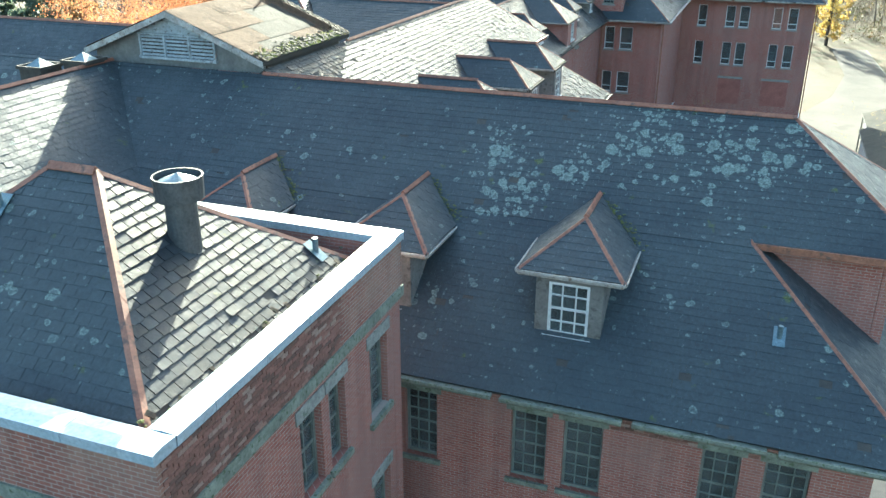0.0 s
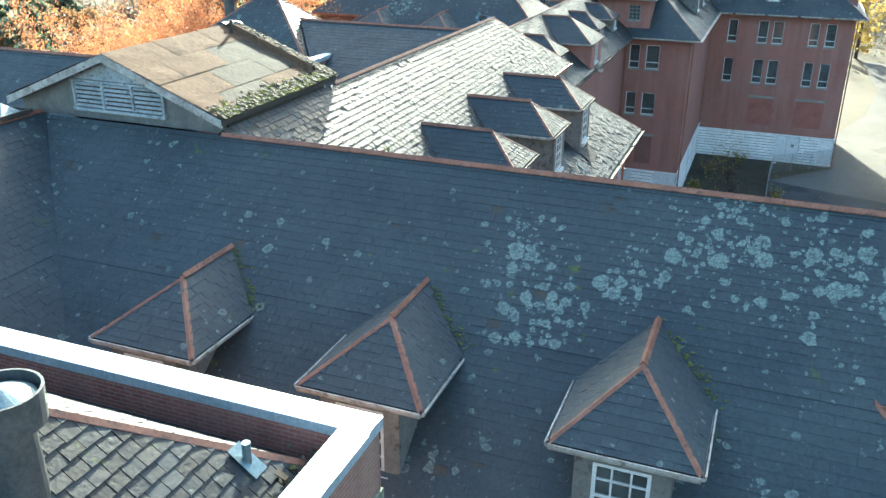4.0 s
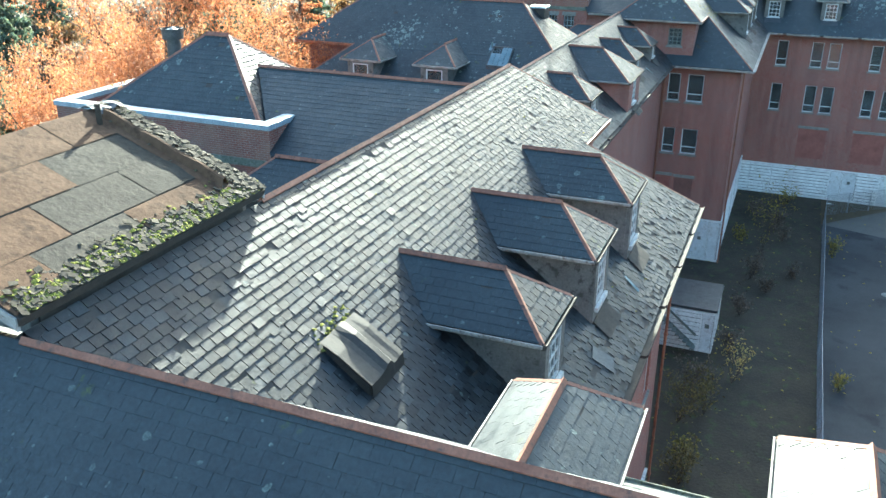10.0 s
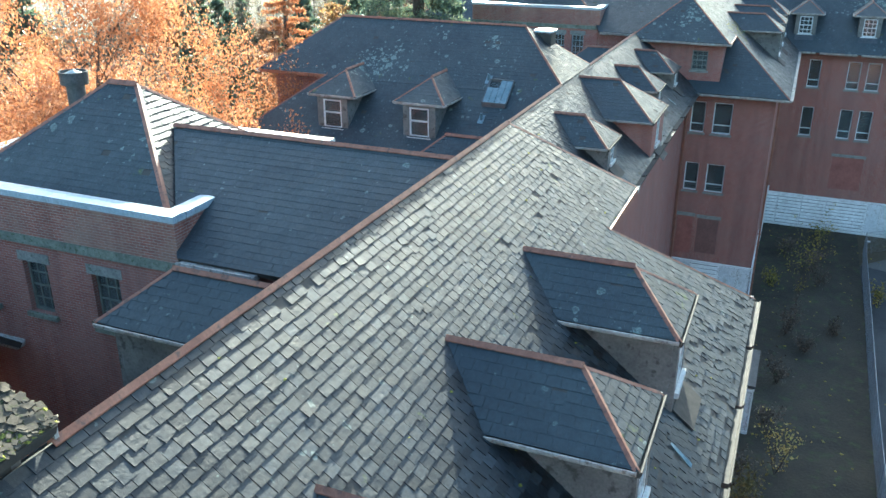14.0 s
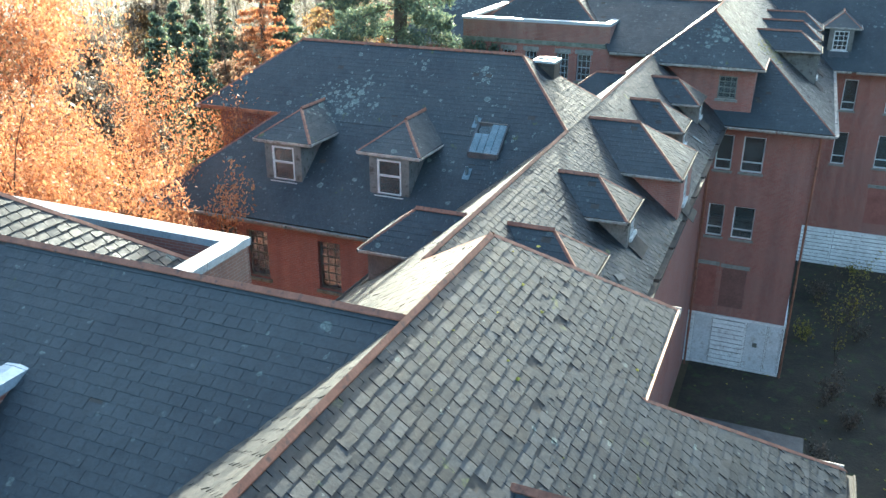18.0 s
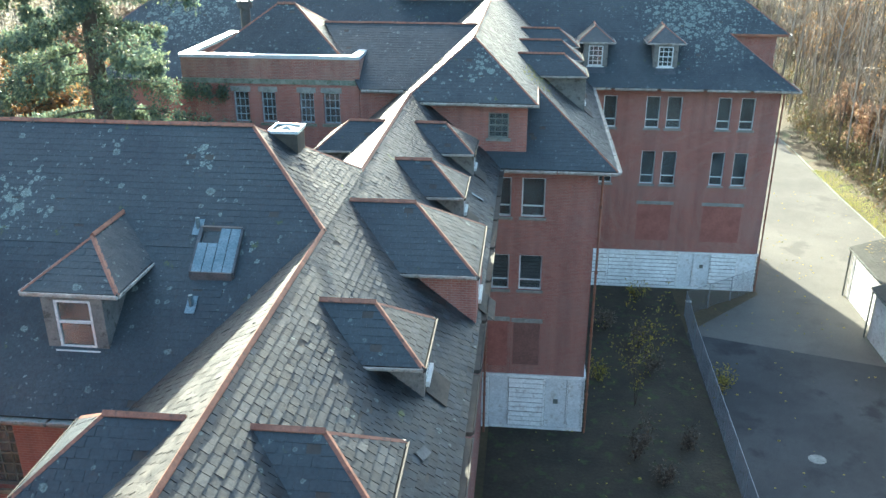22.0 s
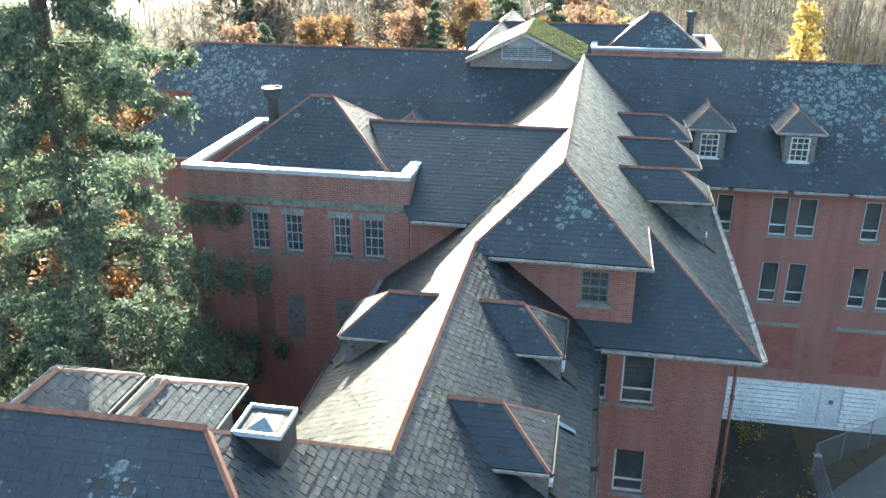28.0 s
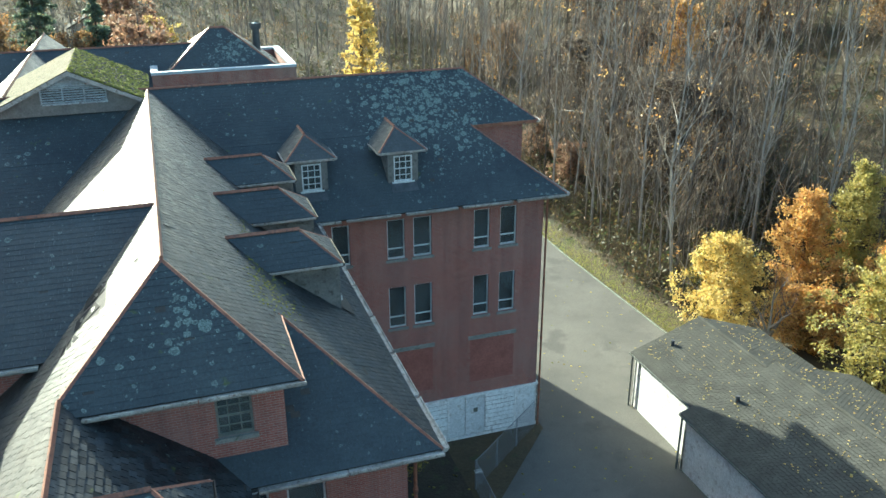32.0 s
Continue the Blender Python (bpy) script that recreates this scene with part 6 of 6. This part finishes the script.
def bushy_tree(name, label, x, y, z, height, radius, mat, leaves, size, seed, clumps=52):
    """A young tree leafed to the ground: an uneven cone of leaf sprays on ascending branches."""
    rng, nr = random.Random(seed), np.random.RandomState(seed)
    t = thing(name, label, "tree", (x, y, z), "trees round the hospital")
    Kit().rod((x, y, z - 0.3), (x, y, z + height * 0.5), height * 0.016, height * 0.011, 7).rod((x, y, z + height * 0.5), (x, y, z + height * 0.96), height * 0.011, 0.02, 6).made("trunk", BARK, t)
    limbs, tips = Kit(), []
    for i in range(clumps):
        u = 0.06 + 0.92 * (i + rng.random()) / clumps
        a = i * 2.399 + rng.uniform(-0.5, 0.5)
        reach = radius * (min(1.0, u / 0.2) ** 0.6) * (1 - max(0.0, u - 0.2)) ** 0.75 * rng.choice((0.5, 0.75, 0.95, 1.1, 1.25))
        p = Vector((x, y, z + height * u * 0.86))
        q = p + Vector((math.cos(a) * reach, math.sin(a) * reach, reach * rng.uniform(0.15, 0.55)))
        limbs.rod(p, q, 0.05, 0.012, 3)
        for k in range(9):
            s = 0.35 + 0.65 * rng.random()
            c = p.lerp(q, s) + Vector((rng.gauss(0, 0.16), rng.gauss(0, 0.16), rng.gauss(0, 0.12))) * reach
            limbs.rod(p.lerp(q, s * 0.8), c, 0.014, 0.006, 3)
            tips.append(tuple(c))
    tagged(limbs.made("branchwork", BARK, t), kind="stuff")
    v, f = leaf_cloud(tips, leaves, 0.19, size, nr, 0.3)
    tagged(mesh_object("crown", v, f, mat, t), kind="stuff")
    return t


def conifer(name, label, x, y, z, height, radius, mat, leaves, size, seed, bare=0.1, droop=0.25, power=0.9, whorls=None, hang=0.5):
    """A straight trunk with whorls of long boughs; each bough carries side sprays with hanging twigs."""
    rng, nr = random.Random(seed), np.random.RandomState(seed)
    t = thing(name, label, "tree", (x, y, z), "trees round the hospital")
    Kit().rod((x, y, z - 0.3), (x, y, z + height * 0.55), height * 0.017, height * 0.010, 9).rod((x, y, z + height * 0.55), (x, y, z + height), height * 0.010, 0.03, 7).made("trunk", BARK, t)
    kit, tips = Kit(), []
    whorls = whorls or int(height * 0.95)
    for i in range(whorls):
        u0 = bare + (1 - bare) * (i + 0.5) / whorls
        turn = rng.uniform(0, 6.28)
        m = rng.choice((4, 5, 5, 6))
        for b in range(m):
            u = min(0.99, u0 + rng.uniform(-0.3, 0.3) * (1 - bare) / whorls)
            reach = radius * (1 - u) ** power * rng.choice((0.55, 0.8, 0.95, 1.0, 1.1)) * rng.uniform(0.9, 1.1) + 0.15
            a = turn + 2 * math.pi * b / m + rng.uniform(-0.25, 0.25)
            ca, sa = math.cos(a), math.sin(a)
            p = Vector((x, y, z + height * u))
            q = p
            steps = 6
            for j in range(1, steps + 1):
                s = j / steps
                dz = reach * (0.10 * s - droop * s * s + droop * 0.42 * max(0, s - 0.7) ** 1.2 * 3)
                r = Vector((x + ca * reach * s, y + sa * reach * s, p.z + dz))
                kit.rod(q, r, 0.011 * reach * (1.05 - s) + 0.008, 0.011 * reach * (1.05 - min(1, s + 0.16)) + 0.006, 3)
                if s > 0.2:
                    for side in (-1, 1):
                        w = 0.33 * reach * (1.12 - s) * rng.uniform(0.5, 1.1) + 0.1
                        e = r + Vector((ca * w * 0.7 - sa * side * w, sa * w * 0.7 + ca * side * w, -0.22 * w))
                        kit.rod(r, e, 0.014, 0.006, 3)
                        n = 2 + int(w * 2.2)
                        for g in range(n):
                            c = r.lerp(e, (g + 0.4) / n)
                            drop = hang * rng.random() * (0.4 + w * 0.4)
                            tips += [tuple(c), (c.x, c.y, c.z - drop * 0.5), (c.x, c.y, c.z - drop)]
                tips.append(tuple(r))
                q = r
    tagged(kit.made("branchwork", BARK, t), kind="stuff")
    v, f = leaf_cloud(tips, leaves, 0.11 + 0.004 * radius, size, nr, 0.9)
    tagged(mesh_object("crown", v, f, mat, t), kind="stuff")
    return t


def ground_at(x, y):
    return GROUND - 0.03 + hill(x, y)


broadleaf("larch_tree", "tall orange autumn larch with drooping feathery crown", -37.4, 41.0, GROUND, 25.5, 0.78, LEAF_ORANGE, 150000, 0.07, 31, depth=4, spread=0.24, droop=0.75)
conifer("larch_tree", "further orange larch behind the pavilion", -60.0, 92.0, ground_at(-60, 92), 25.0, 4.6, LEAF_ORANGE, 16000, 0.17, 32, 0.08, 0.2)
conifer("fir_tree", "great dark fir with heavy drooping boughs", -33.4, 67.6, GROUND, 38.0, 9.6, LEAF_FIR, 250000, 0.088, 33, 0.05, 0.36, 0.7, 25, 0.9)
first = conifer("spruce_tree", "dark green spruce in the park", -66.0, 84.0, ground_at(-66, 84), 17.0, 4.4, LEAF_FIR, 13000, 0.19, 34)
for x, y in ((-57, 78), (-74, 96), (-62, 112), (-90, 120), (-50, 128), (-108, 100), (-36, 150), (-84, 146), (-120, 150), (-22, 172), (-70, 60), (-64, 44), (-47, 104), (-96, 78), (-130, 118)):
    copy_thing(first, pose(x, y, ground_at(x, y), 0, 0, x * 37))
for i, (x, y, h, r, mat, lab) in enumerate(((20.8, 93.0, 8.6, 3.5, LEAF_GOLD, "bushy golden maple leafed down to the bank"), (27.4, 93.2, 11.0, 2.9, LEAF_RUST, "slender rust and gold tree on the bank"), (24.6, 82.2, 10.5, 4.3, LEAF_OLIVE, "broad olive-yellow tree behind the garages"),
                                            (29.8, 86.5, 10.0, 3.2, LEAF_RUST, "rust-leaved tree on the bank"), (23.8, 72.5, 9.0, 3.8, LEAF_GOLD, "golden tree behind the long garage"), (24.6, 88.6, 5.2, 2.6, LEAF_RUST, "low rust-brown bush tree behind the garage"),
                                            (31.5, 92.8, 12.0, 2.7, LEAF_OLIVE, "tall yellow-green tree on the bank"), (24.5, 98.6, 5.5, 2.0, LEAF_WEED, "small dull green tree at the wood's edge"))):
    bushy_tree("maple_tree", lab, x, y, ground_at(x, y), h, r, mat, 17000, 0.11, 60 + i)
broadleaf("maple_tree", "leafless grey tree behind the garages", 21.8, 89.2, ground_at(21.8, 89.2), 7.6, 0.6, LEAF_DRY, 0, 0.1, 71, BIRCH)
for i, (x, y, h, mat, lab) in enumerate(((9.2, 152, 20.0, LEAF_GOLD, "bright gold tree standing among bare woods"), (-14, 176, 13, LEAF_GOLD, "yellow tree among the northern bare woods"), (46, 138, 11, LEAF_RUST, "rust-coloured tree among bare trunks"), (-44, 122, 9, LEAF_RUST, "rounded russet tree in the park"),
                                         (-72, 72, 9, LEAF_WEED, "yellowing broad tree in the western park"), (-54, 60, 8, LEAF_RUST, "thin russet tree beside the west courtyard"), (-80, 106, 11, LEAF_OLIVE, "olive-yellow tree in the western park"), (-34, 132, 10, LEAF_RUST, "russet tree north of the far wing"), (-26, 158, 14, LEAF_OLIVE, "pale yellow poplar in the northern woods"))):
    bushy_tree("maple_tree", lab, x, y, ground_at(x, y), h, h * (0.33 if h < 18 else 0.16), mat, 7000, 0.2, 90 + i)


def grove(proto, spots, grown):
    for i, (x, y) in enumerate(spots):
        k = grown * (0.75 + 0.5 * ((i * 0.618) % 1))
        copy_thing(proto, pose(x, y, ground_at(x, y), 0, 0, i * 97) @ Matrix.Scale(k, 4))


place_rng = random.Random(15)
protos = []
north = lambda n: [(place_rng.uniform(-78, -10), place_rng.uniform(126, 200)) for _ in range(n)]
west = lambda n: [(place_rng.uniform(-120, -50), place_rng.uniform(44, 125)) for _ in range(n)]
for i, (mat, lab, h) in enumerate(((LEAF_RUSSET, "rounded russet tree in the park woods", 8), (LEAF_RUSSET, "pinkish brown tree in the park woods", 10), (LEAF_BROWN, "brown withered tree in the park woods", 9), (LEAF_DRY, "grey twiggy tree in the park woods", 10))):
    x, y = ((-40, 136), (-62, 66), (-84, 88), (-56, 98))[i]
    proto = bushy_tree("park_tree", lab, x, y, ground_at(x, y), h, h * 0.42, mat, 6500 if i < 3 else 9000, 0.17 if i < 3 else 0.14, 120 + i, 44)
    protos.append(proto)
    grove(proto, north(11) + west(11 if i != 1 else 6), 1.45)
grove(first, north(3) + west(6), 1.15)
near_west = [(-52, 48), (-57, 57), (-50, 68), (-60, 74), (-54, 84), (-66, 52), (-49, 92), (-70, 64), (-64, 100), (-58, 40), (-76, 82), (-52, 110)]
bank = lambda n: [(place_rng.uniform(23, 80), place_rng.uniform(99, 175)) for _ in range(n)]
for proto, spots, grown in zip(protos, (near_west[::4], near_west[1::4], near_west[2::4], near_west[3::4]), (1.1, 1.2, 1.3, 1.4)):
    grove(proto, spots, grown)
for proto, n, grown in zip(protos, (9, 6, 18, 22), (0.8, 0.7, 0.9, 1.1)):
    grove(proto, bank(n), grown)


def sticks(P, Q, r0, r1, sides):
    """Many tapering sticks at once, open at the ends."""
    d = Q - P
    d /= np.linalg.norm(d, axis=1)[:, None] + 1e-9
    s = np.cross(d, np.array((0.31, 0.74, 0.59)))
    s /= np.linalg.norm(s, axis=1)[:, None] + 1e-9
    t = np.cross(d, s)
    rings = []
    for base, r in ((P, r0), (Q, r1)):
        for i in range(sides):
            a = 2 * math.pi * i / sides
            rings.append(base + r[:, None] * (math.cos(a) * s + math.sin(a) * t))
    verts = np.stack(rings, 1).reshape(-1, 3)
    k = np.arange(len(P))[:, None] * 2 * sides
    faces = np.concatenate([k + np.array((i, (i + 1) % sides, sides + (i + 1) % sides, sides + i)) for i in range(sides)], 1).reshape(-1, 4)
    return verts, faces


def blades(P, D, wide, rng):
    """Thin twig blades from P along D."""
    w = np.cross(D, rng.normal(0, 1, D.shape))
    w *= (wide / (np.linalg.norm(w, axis=1) + 1e-9))[:, None]
    verts = np.stack([P - w, P + w, P + D + w * 0.3, P + D - w * 0.3], 1).reshape(-1, 3)
    return verts, np.arange(4 * len(P)).reshape(-1, 4)


def joined(name, parts, mat, label):
    verts, faces, k = [], [], 0
    for v, f in parts:
        verts.append(v)
        faces.append(f + k)
        k += len(v)
    ob = mesh_object(name, np.concatenate(verts).tolist(), np.concatenate(faces).tolist(), mat)
    return tagged(ob, label, "woods", kind="stuff")


def woods(kind, area, count, seed, bark, leaf, tall, keep, brush, twigs=6, fat=1.0):
    """Bare woods: slim trunks with ascending branches, a haze of twigs, brush and a few last leaves, too many to count."""
    rng, nr = random.Random(seed), np.random.RandomState(seed)
    spots = []
    while len(spots) < count:
        x, y = rng.uniform(*area[:2]), rng.uniform(*area[2:])
        if keep(x, y):
            spots.append((x, y, ground_at(x, y) - 0.3))
    P = np.array(spots)
    h = tall * nr.uniform(0.5, 1.35, count)
    lean = np.concatenate([nr.normal(0, 0.06, (count, 2)), np.ones((count, 1))], 1)
    bend = lean + np.concatenate([nr.normal(0, 0.10, (count, 2)), np.zeros((count, 1))], 1)
    M = P + lean * (h * 0.5)[:, None]
    T = M + bend * (h * 0.5)[:, None]
    r = h * 0.0046 * nr.uniform(0.5, 1.5, count) * fat
    parts = [sticks(P, M, r, r * 0.7, 4), sticks(M, T, r * 0.7, r * 0.12, 3)]
    n = 15
    u = nr.uniform(0.22, 0.97, (count, n))
    low = (u < 0.5)[..., None]
    B = np.where(low, P[:, None] + (M - P)[:, None] * (u * 2)[..., None], M[:, None] + (T - M)[:, None] * (u * 2 - 1)[..., None])
    a = nr.uniform(0, 2 * math.pi, (count, n))
    w = h[:, None] * nr.uniform(0.06, 0.17, (count, n)) * (1.2 - u)
    E = B + np.stack([np.cos(a) * w, np.sin(a) * w, w * nr.uniform(0.9, 2.4, (count, n))], -1)
    B, E = B.reshape(-1, 3), E.reshape(-1, 3)
    rb = np.repeat(r * 0.36, n)
    parts.append(sticks(B, E, rb, rb * 0.3, 3))
    joined("bare_woods", parts, bark, "bare grey-brown trunks of the " + kind)
    g = nr.uniform(0.25, 1.0, (len(B), twigs))
    S = (B[:, None] + (E - B)[:, None] * g[..., None]).reshape(-1, 3)
    D = np.repeat(E - B, twigs, 0)
    L = np.linalg.norm(D, axis=1)[:, None]
    D = (D / L + nr.normal(0, 0.6, D.shape)) * L * nr.uniform(0.2, 0.5, (len(D), 1))
    parts = [blades(S, D, nr.uniform(0.007, 0.020, len(S)) * fat, nr)]
    C = []
    while len(C) < brush:
        x, y = rng.uniform(*area[:2]), rng.uniform(*area[2:])
        if keep(x, y):
            C.append((x, y, ground_at(x, y)))
    if brush:
        C = np.repeat(np.array(C), 22, 0)
        S = C + np.abs(nr.normal(0, 1, C.shape)) * np.array((0, 0, 0.5)) + nr.normal(0, 1, C.shape) * np.array((0.8, 0.8, 0.05))
        D = np.concatenate([nr.normal(0, 0.45, (len(C), 2)), nr.uniform(0.2, 1.5, (len(C), 1))], 1) * np.repeat(nr.uniform(0.5, 1.5, len(C) // 22), 22)[:, None]
        joined("undergrowth", [blades(S, D, nr.uniform(0.008, 0.02, len(S)) * fat, nr)], LEAF_BRUSH, "dark tangled brush under the " + kind)
    joined("twig_haze", parts, LEAF_DRY, "fine bare twigs of the " + kind)
    pick = nr.rand(len(E)) < 0.07
    v, f = leaf_cloud(E[pick], int(pick.sum()) * 14, 0.45, 0.11 * fat, nr)
    if brush:
        v2, f2 = leaf_cloud(C[::22] + np.array((0, 0, 0.6)), brush * 20, 0.7, 0.17 * fat, nr)
        tagged(mesh_object("undergrowth", v2, f2, LEAF_UNDER), "dull green and brown leaves under the " + kind, "woods", kind="stuff")
    tagged(mesh_object("last_leaves", v, f, leaf), "withered last leaves of the " + kind, "woods", kind="stuff")


def far_house(x, y):
    z = ground_at(x, y) - 0.5
    t = thing("house", "distant white gabled house with red lower wall", "house", (x, y, z))
    Kit().box((x - 6, y, z), (x + 6, y + 8, z + 3.4)).made("lower_wall", BRICK, t)
    ring = [(x - 5.5, z + 3.403), (x + 5.5, z + 3.403), (x + 5.5, z + 6.0), (x, z + 9.0), (x - 5.5, z + 6.0)]
    Kit().solid([(a, y + 0.3, c) for a, c in ring], [(a, y + 7.7, c) for a, c in ring]).made("upper_wall", WHITE, t)
    for sgn in (-1, 1):
        slab([(x + sgn * 6.2, y - 0.4, z + 5.85), (x + sgn * 6.2, y + 8.4, z + 5.85), (x, y + 8.4, z + 9.25), (x, y - 0.4, z + 9.25)], 0.2).made("roof", SHINGLE, t)
    for a in (x - 3.2, x + 1.8):
        ob = Kit().box((a, y + 0.22, z + 4.2), (a + 1.3, y + 0.297, z + 5.6)).made("window", FRAME, t)
        Kit().box((a + 0.1, y + 0.2, z + 4.3), (a + 1.2, y + 0.217, z + 5.5)).made("pane", GLASS, ob)


far_house(-21.5, 196)


def verge():
    """Rough grass between the kerb and the bank."""
    nr = np.random.RandomState(8)
    n = 9000
    y = nr.uniform(87, 118, n)
    x = 17.5 - 0.03 * (y - 90) + nr.uniform(0.1, 2.4, n)
    z = np.array([ground_at(a, b) for a, b in zip(x, y)]) + 0.02
    v, f = blades(np.stack([x, y, z], 1), np.concatenate([nr.normal(0, 0.06, (n, 2)), nr.uniform(0.08, 0.3, (n, 1))], 1), nr.uniform(0.01, 0.02, n), nr)
    tagged(mesh_object("grass", v.tolist(), f.tolist(), LEAF_GRASS), "rough yellow-green grass along the lane", "grass", kind="stuff")


verge()
lane_free = lambda x, y: x > 19.6 + 0.02 * (y - 90) and not (x < 33 and y < 97) and y < 215 - (x - 19) * 0.4
woods("wooded eastern bank", (19, 105, 60, 215), 760, 41, BARK, LEAF_BROWN, 16.0, lane_free, 4200)
woods("pale birches on the bank", (19, 105, 60, 215), 560, 45, PALE, LEAF_RUST, 17.0, lane_free, 0, 5, 1.25)
woods("eastern bank's edge", (19.5, 40, 88, 140), 150, 44, BIRCH, LEAF_BROWN, 13.0, lambda x, y: x > 19.8 and not (x < 31 and y < 96), 1900)
woods("northern woods", (-80, 32, 122, 300), 620, 42, BIRCH, LEAF_BROWN, 13.0, lambda x, y: (y > 150 or x < -40) and not (8 < x < 18 and y < 156), 2600, 5, 1.3)
woods("western park", (-190, -46, 30, 240), 520, 43, BARK, LEAF_BROWN, 13.0, lambda x, y: x < -50 - 0.1 * (y - 40) and rng.random() < 0.8, 2600, 5, 1.3)


def shrub(x, y, h, mat, seed, label, leaves=420, lean=0.35):
    rng, nr = random.Random(seed), np.random.RandomState(seed)
    t = thing("shrub", label, "shrub", (x, y, GROUND), "weeds in the yard")
    kit, tips = Kit(), []
    for i in range(7):
        a = rng.uniform(0, 6.28)
        d = Vector((math.cos(a) * lean, math.sin(a) * lean, 1)).normalized()
        limb(kit, tips, Vector((x, y, GROUND - 0.05)), d, h * rng.uniform(0.5, 0.8), 0.025, 1, rng, 3, 0.5, 0.2, 3)
    tagged(kit.made("branchwork", BARK, t), kind="stuff")
    v, f = leaf_cloud(tips, leaves, 0.16, 0.085, nr)
    tagged(mesh_object("foliage", v, f, mat, t), kind="stuff")


YELLOW = LEAF_GOLD
for i, (x, y, h, mat, n) in enumerate(((-6.5, 70.9, 6.2, LEAF_WEED, 420), (-6.9, 50.5, 2.6, YELLOW, 300), (-9.2, 45.2, 3.0, LEAF_YARD, 700), (-8.0, 46.6, 2.2, LEAF_YARD, 600), (-8.4, 40.0, 2.4, LEAF_YARD, 700), (-9.0, 48.8, 1.8, LEAF_DRY, 600), (-7.4, 54.0, 1.6, LEAF_DRY, 500), (-5.6, 77.5, 1.8, LEAF_DRY, 500), (-7.0, 66.0, 2.0, LEAF_DRY, 600), (-8.8, 36.0, 2.2, LEAF_YARD, 600), (-7.8, 31.5, 2.0, LEAF_YARD, 500), (-1.4, 72.8, 1.6, LEAF_WEED, 320),
                                       (-5.0, 84.5, 1.5, LEAF_WEED, 300), (-7.5, 80.0, 1.6, LEAF_DRY, 400), (-7.2, 59.5, 1.5, LEAF_DRY, 400), (-5.8, 64.0, 1.3, LEAF_DRY, 350), (-8.6, 41.5, 1.5, LEAF_WEED, 420),
                                       (-5.2, 74.5, 1.4, LEAF_DRY, 380), (-1.2, 52.0, 1.2, LEAF_WEED, 240), (-4.2, 67.0, 1.1, LEAF_DRY, 300), (-8.3, 73.5, 1.2, LEAF_WEED, 300))):
    shrub(x, y, h, mat, 300 + i, "straggly shrub with yellowing leaves" if mat is not LEAF_DRY else "dry brown weed clump", n, 0.12 if h > 4 else 0.35)


# ---- bricks laid one by one where the walls come nearest ----


def brickwork(parent, axis, face, a0, a1, z0, out, count, seed):
    """Single stretchers with recessed joints, a little proud of the wall."""
    rng = random.Random(seed)
    kinds = []
    for i in range(5):
        j = [rng.uniform(-0.003, 0.003) for _ in range(4)]
        k = Kit()
        deep = 0.010 + 0.003 * i
        if axis == "x":
            k.box((0, -0.103 + j[0], -0.0325 + j[1]), (out * deep, 0.103 + j[2], 0.0325 + j[3]))
        else:
            k.box((-0.103 + j[0], 0, -0.0325 + j[1]), (0.103 + j[2], out * deep, 0.0325 + j[3]))
        me = bpy.data.meshes.new("brick")
        me.from_pydata(k.v, [], k.f)
        me.materials.append(BRICK_ONE)
        kinds.append(me)
    across = int((a1 - a0) / 0.22)
    for n in range(count):
        row, col = divmod(n, across)
        a = a0 + 0.11 + col * 0.22 + (0.11 if row % 2 else 0)
        if a > a1 - 0.1:
            continue
        z = z0 + 0.0375 + row * 0.075
        f = face + out * 0.001
        ob = new("brick", kinds[rng.randrange(5)])
        ob.parent = parent
        ob.location = (f, a, z) if axis == "x" else (a, f, z)


brickwork(pa, "x", -7.557, -3.5, 1.6, 17.18, 1, 300, 21)
brickwork(w1, "y", 6.4, -3.2, 0.15, 13.22, -1, 220, 22)
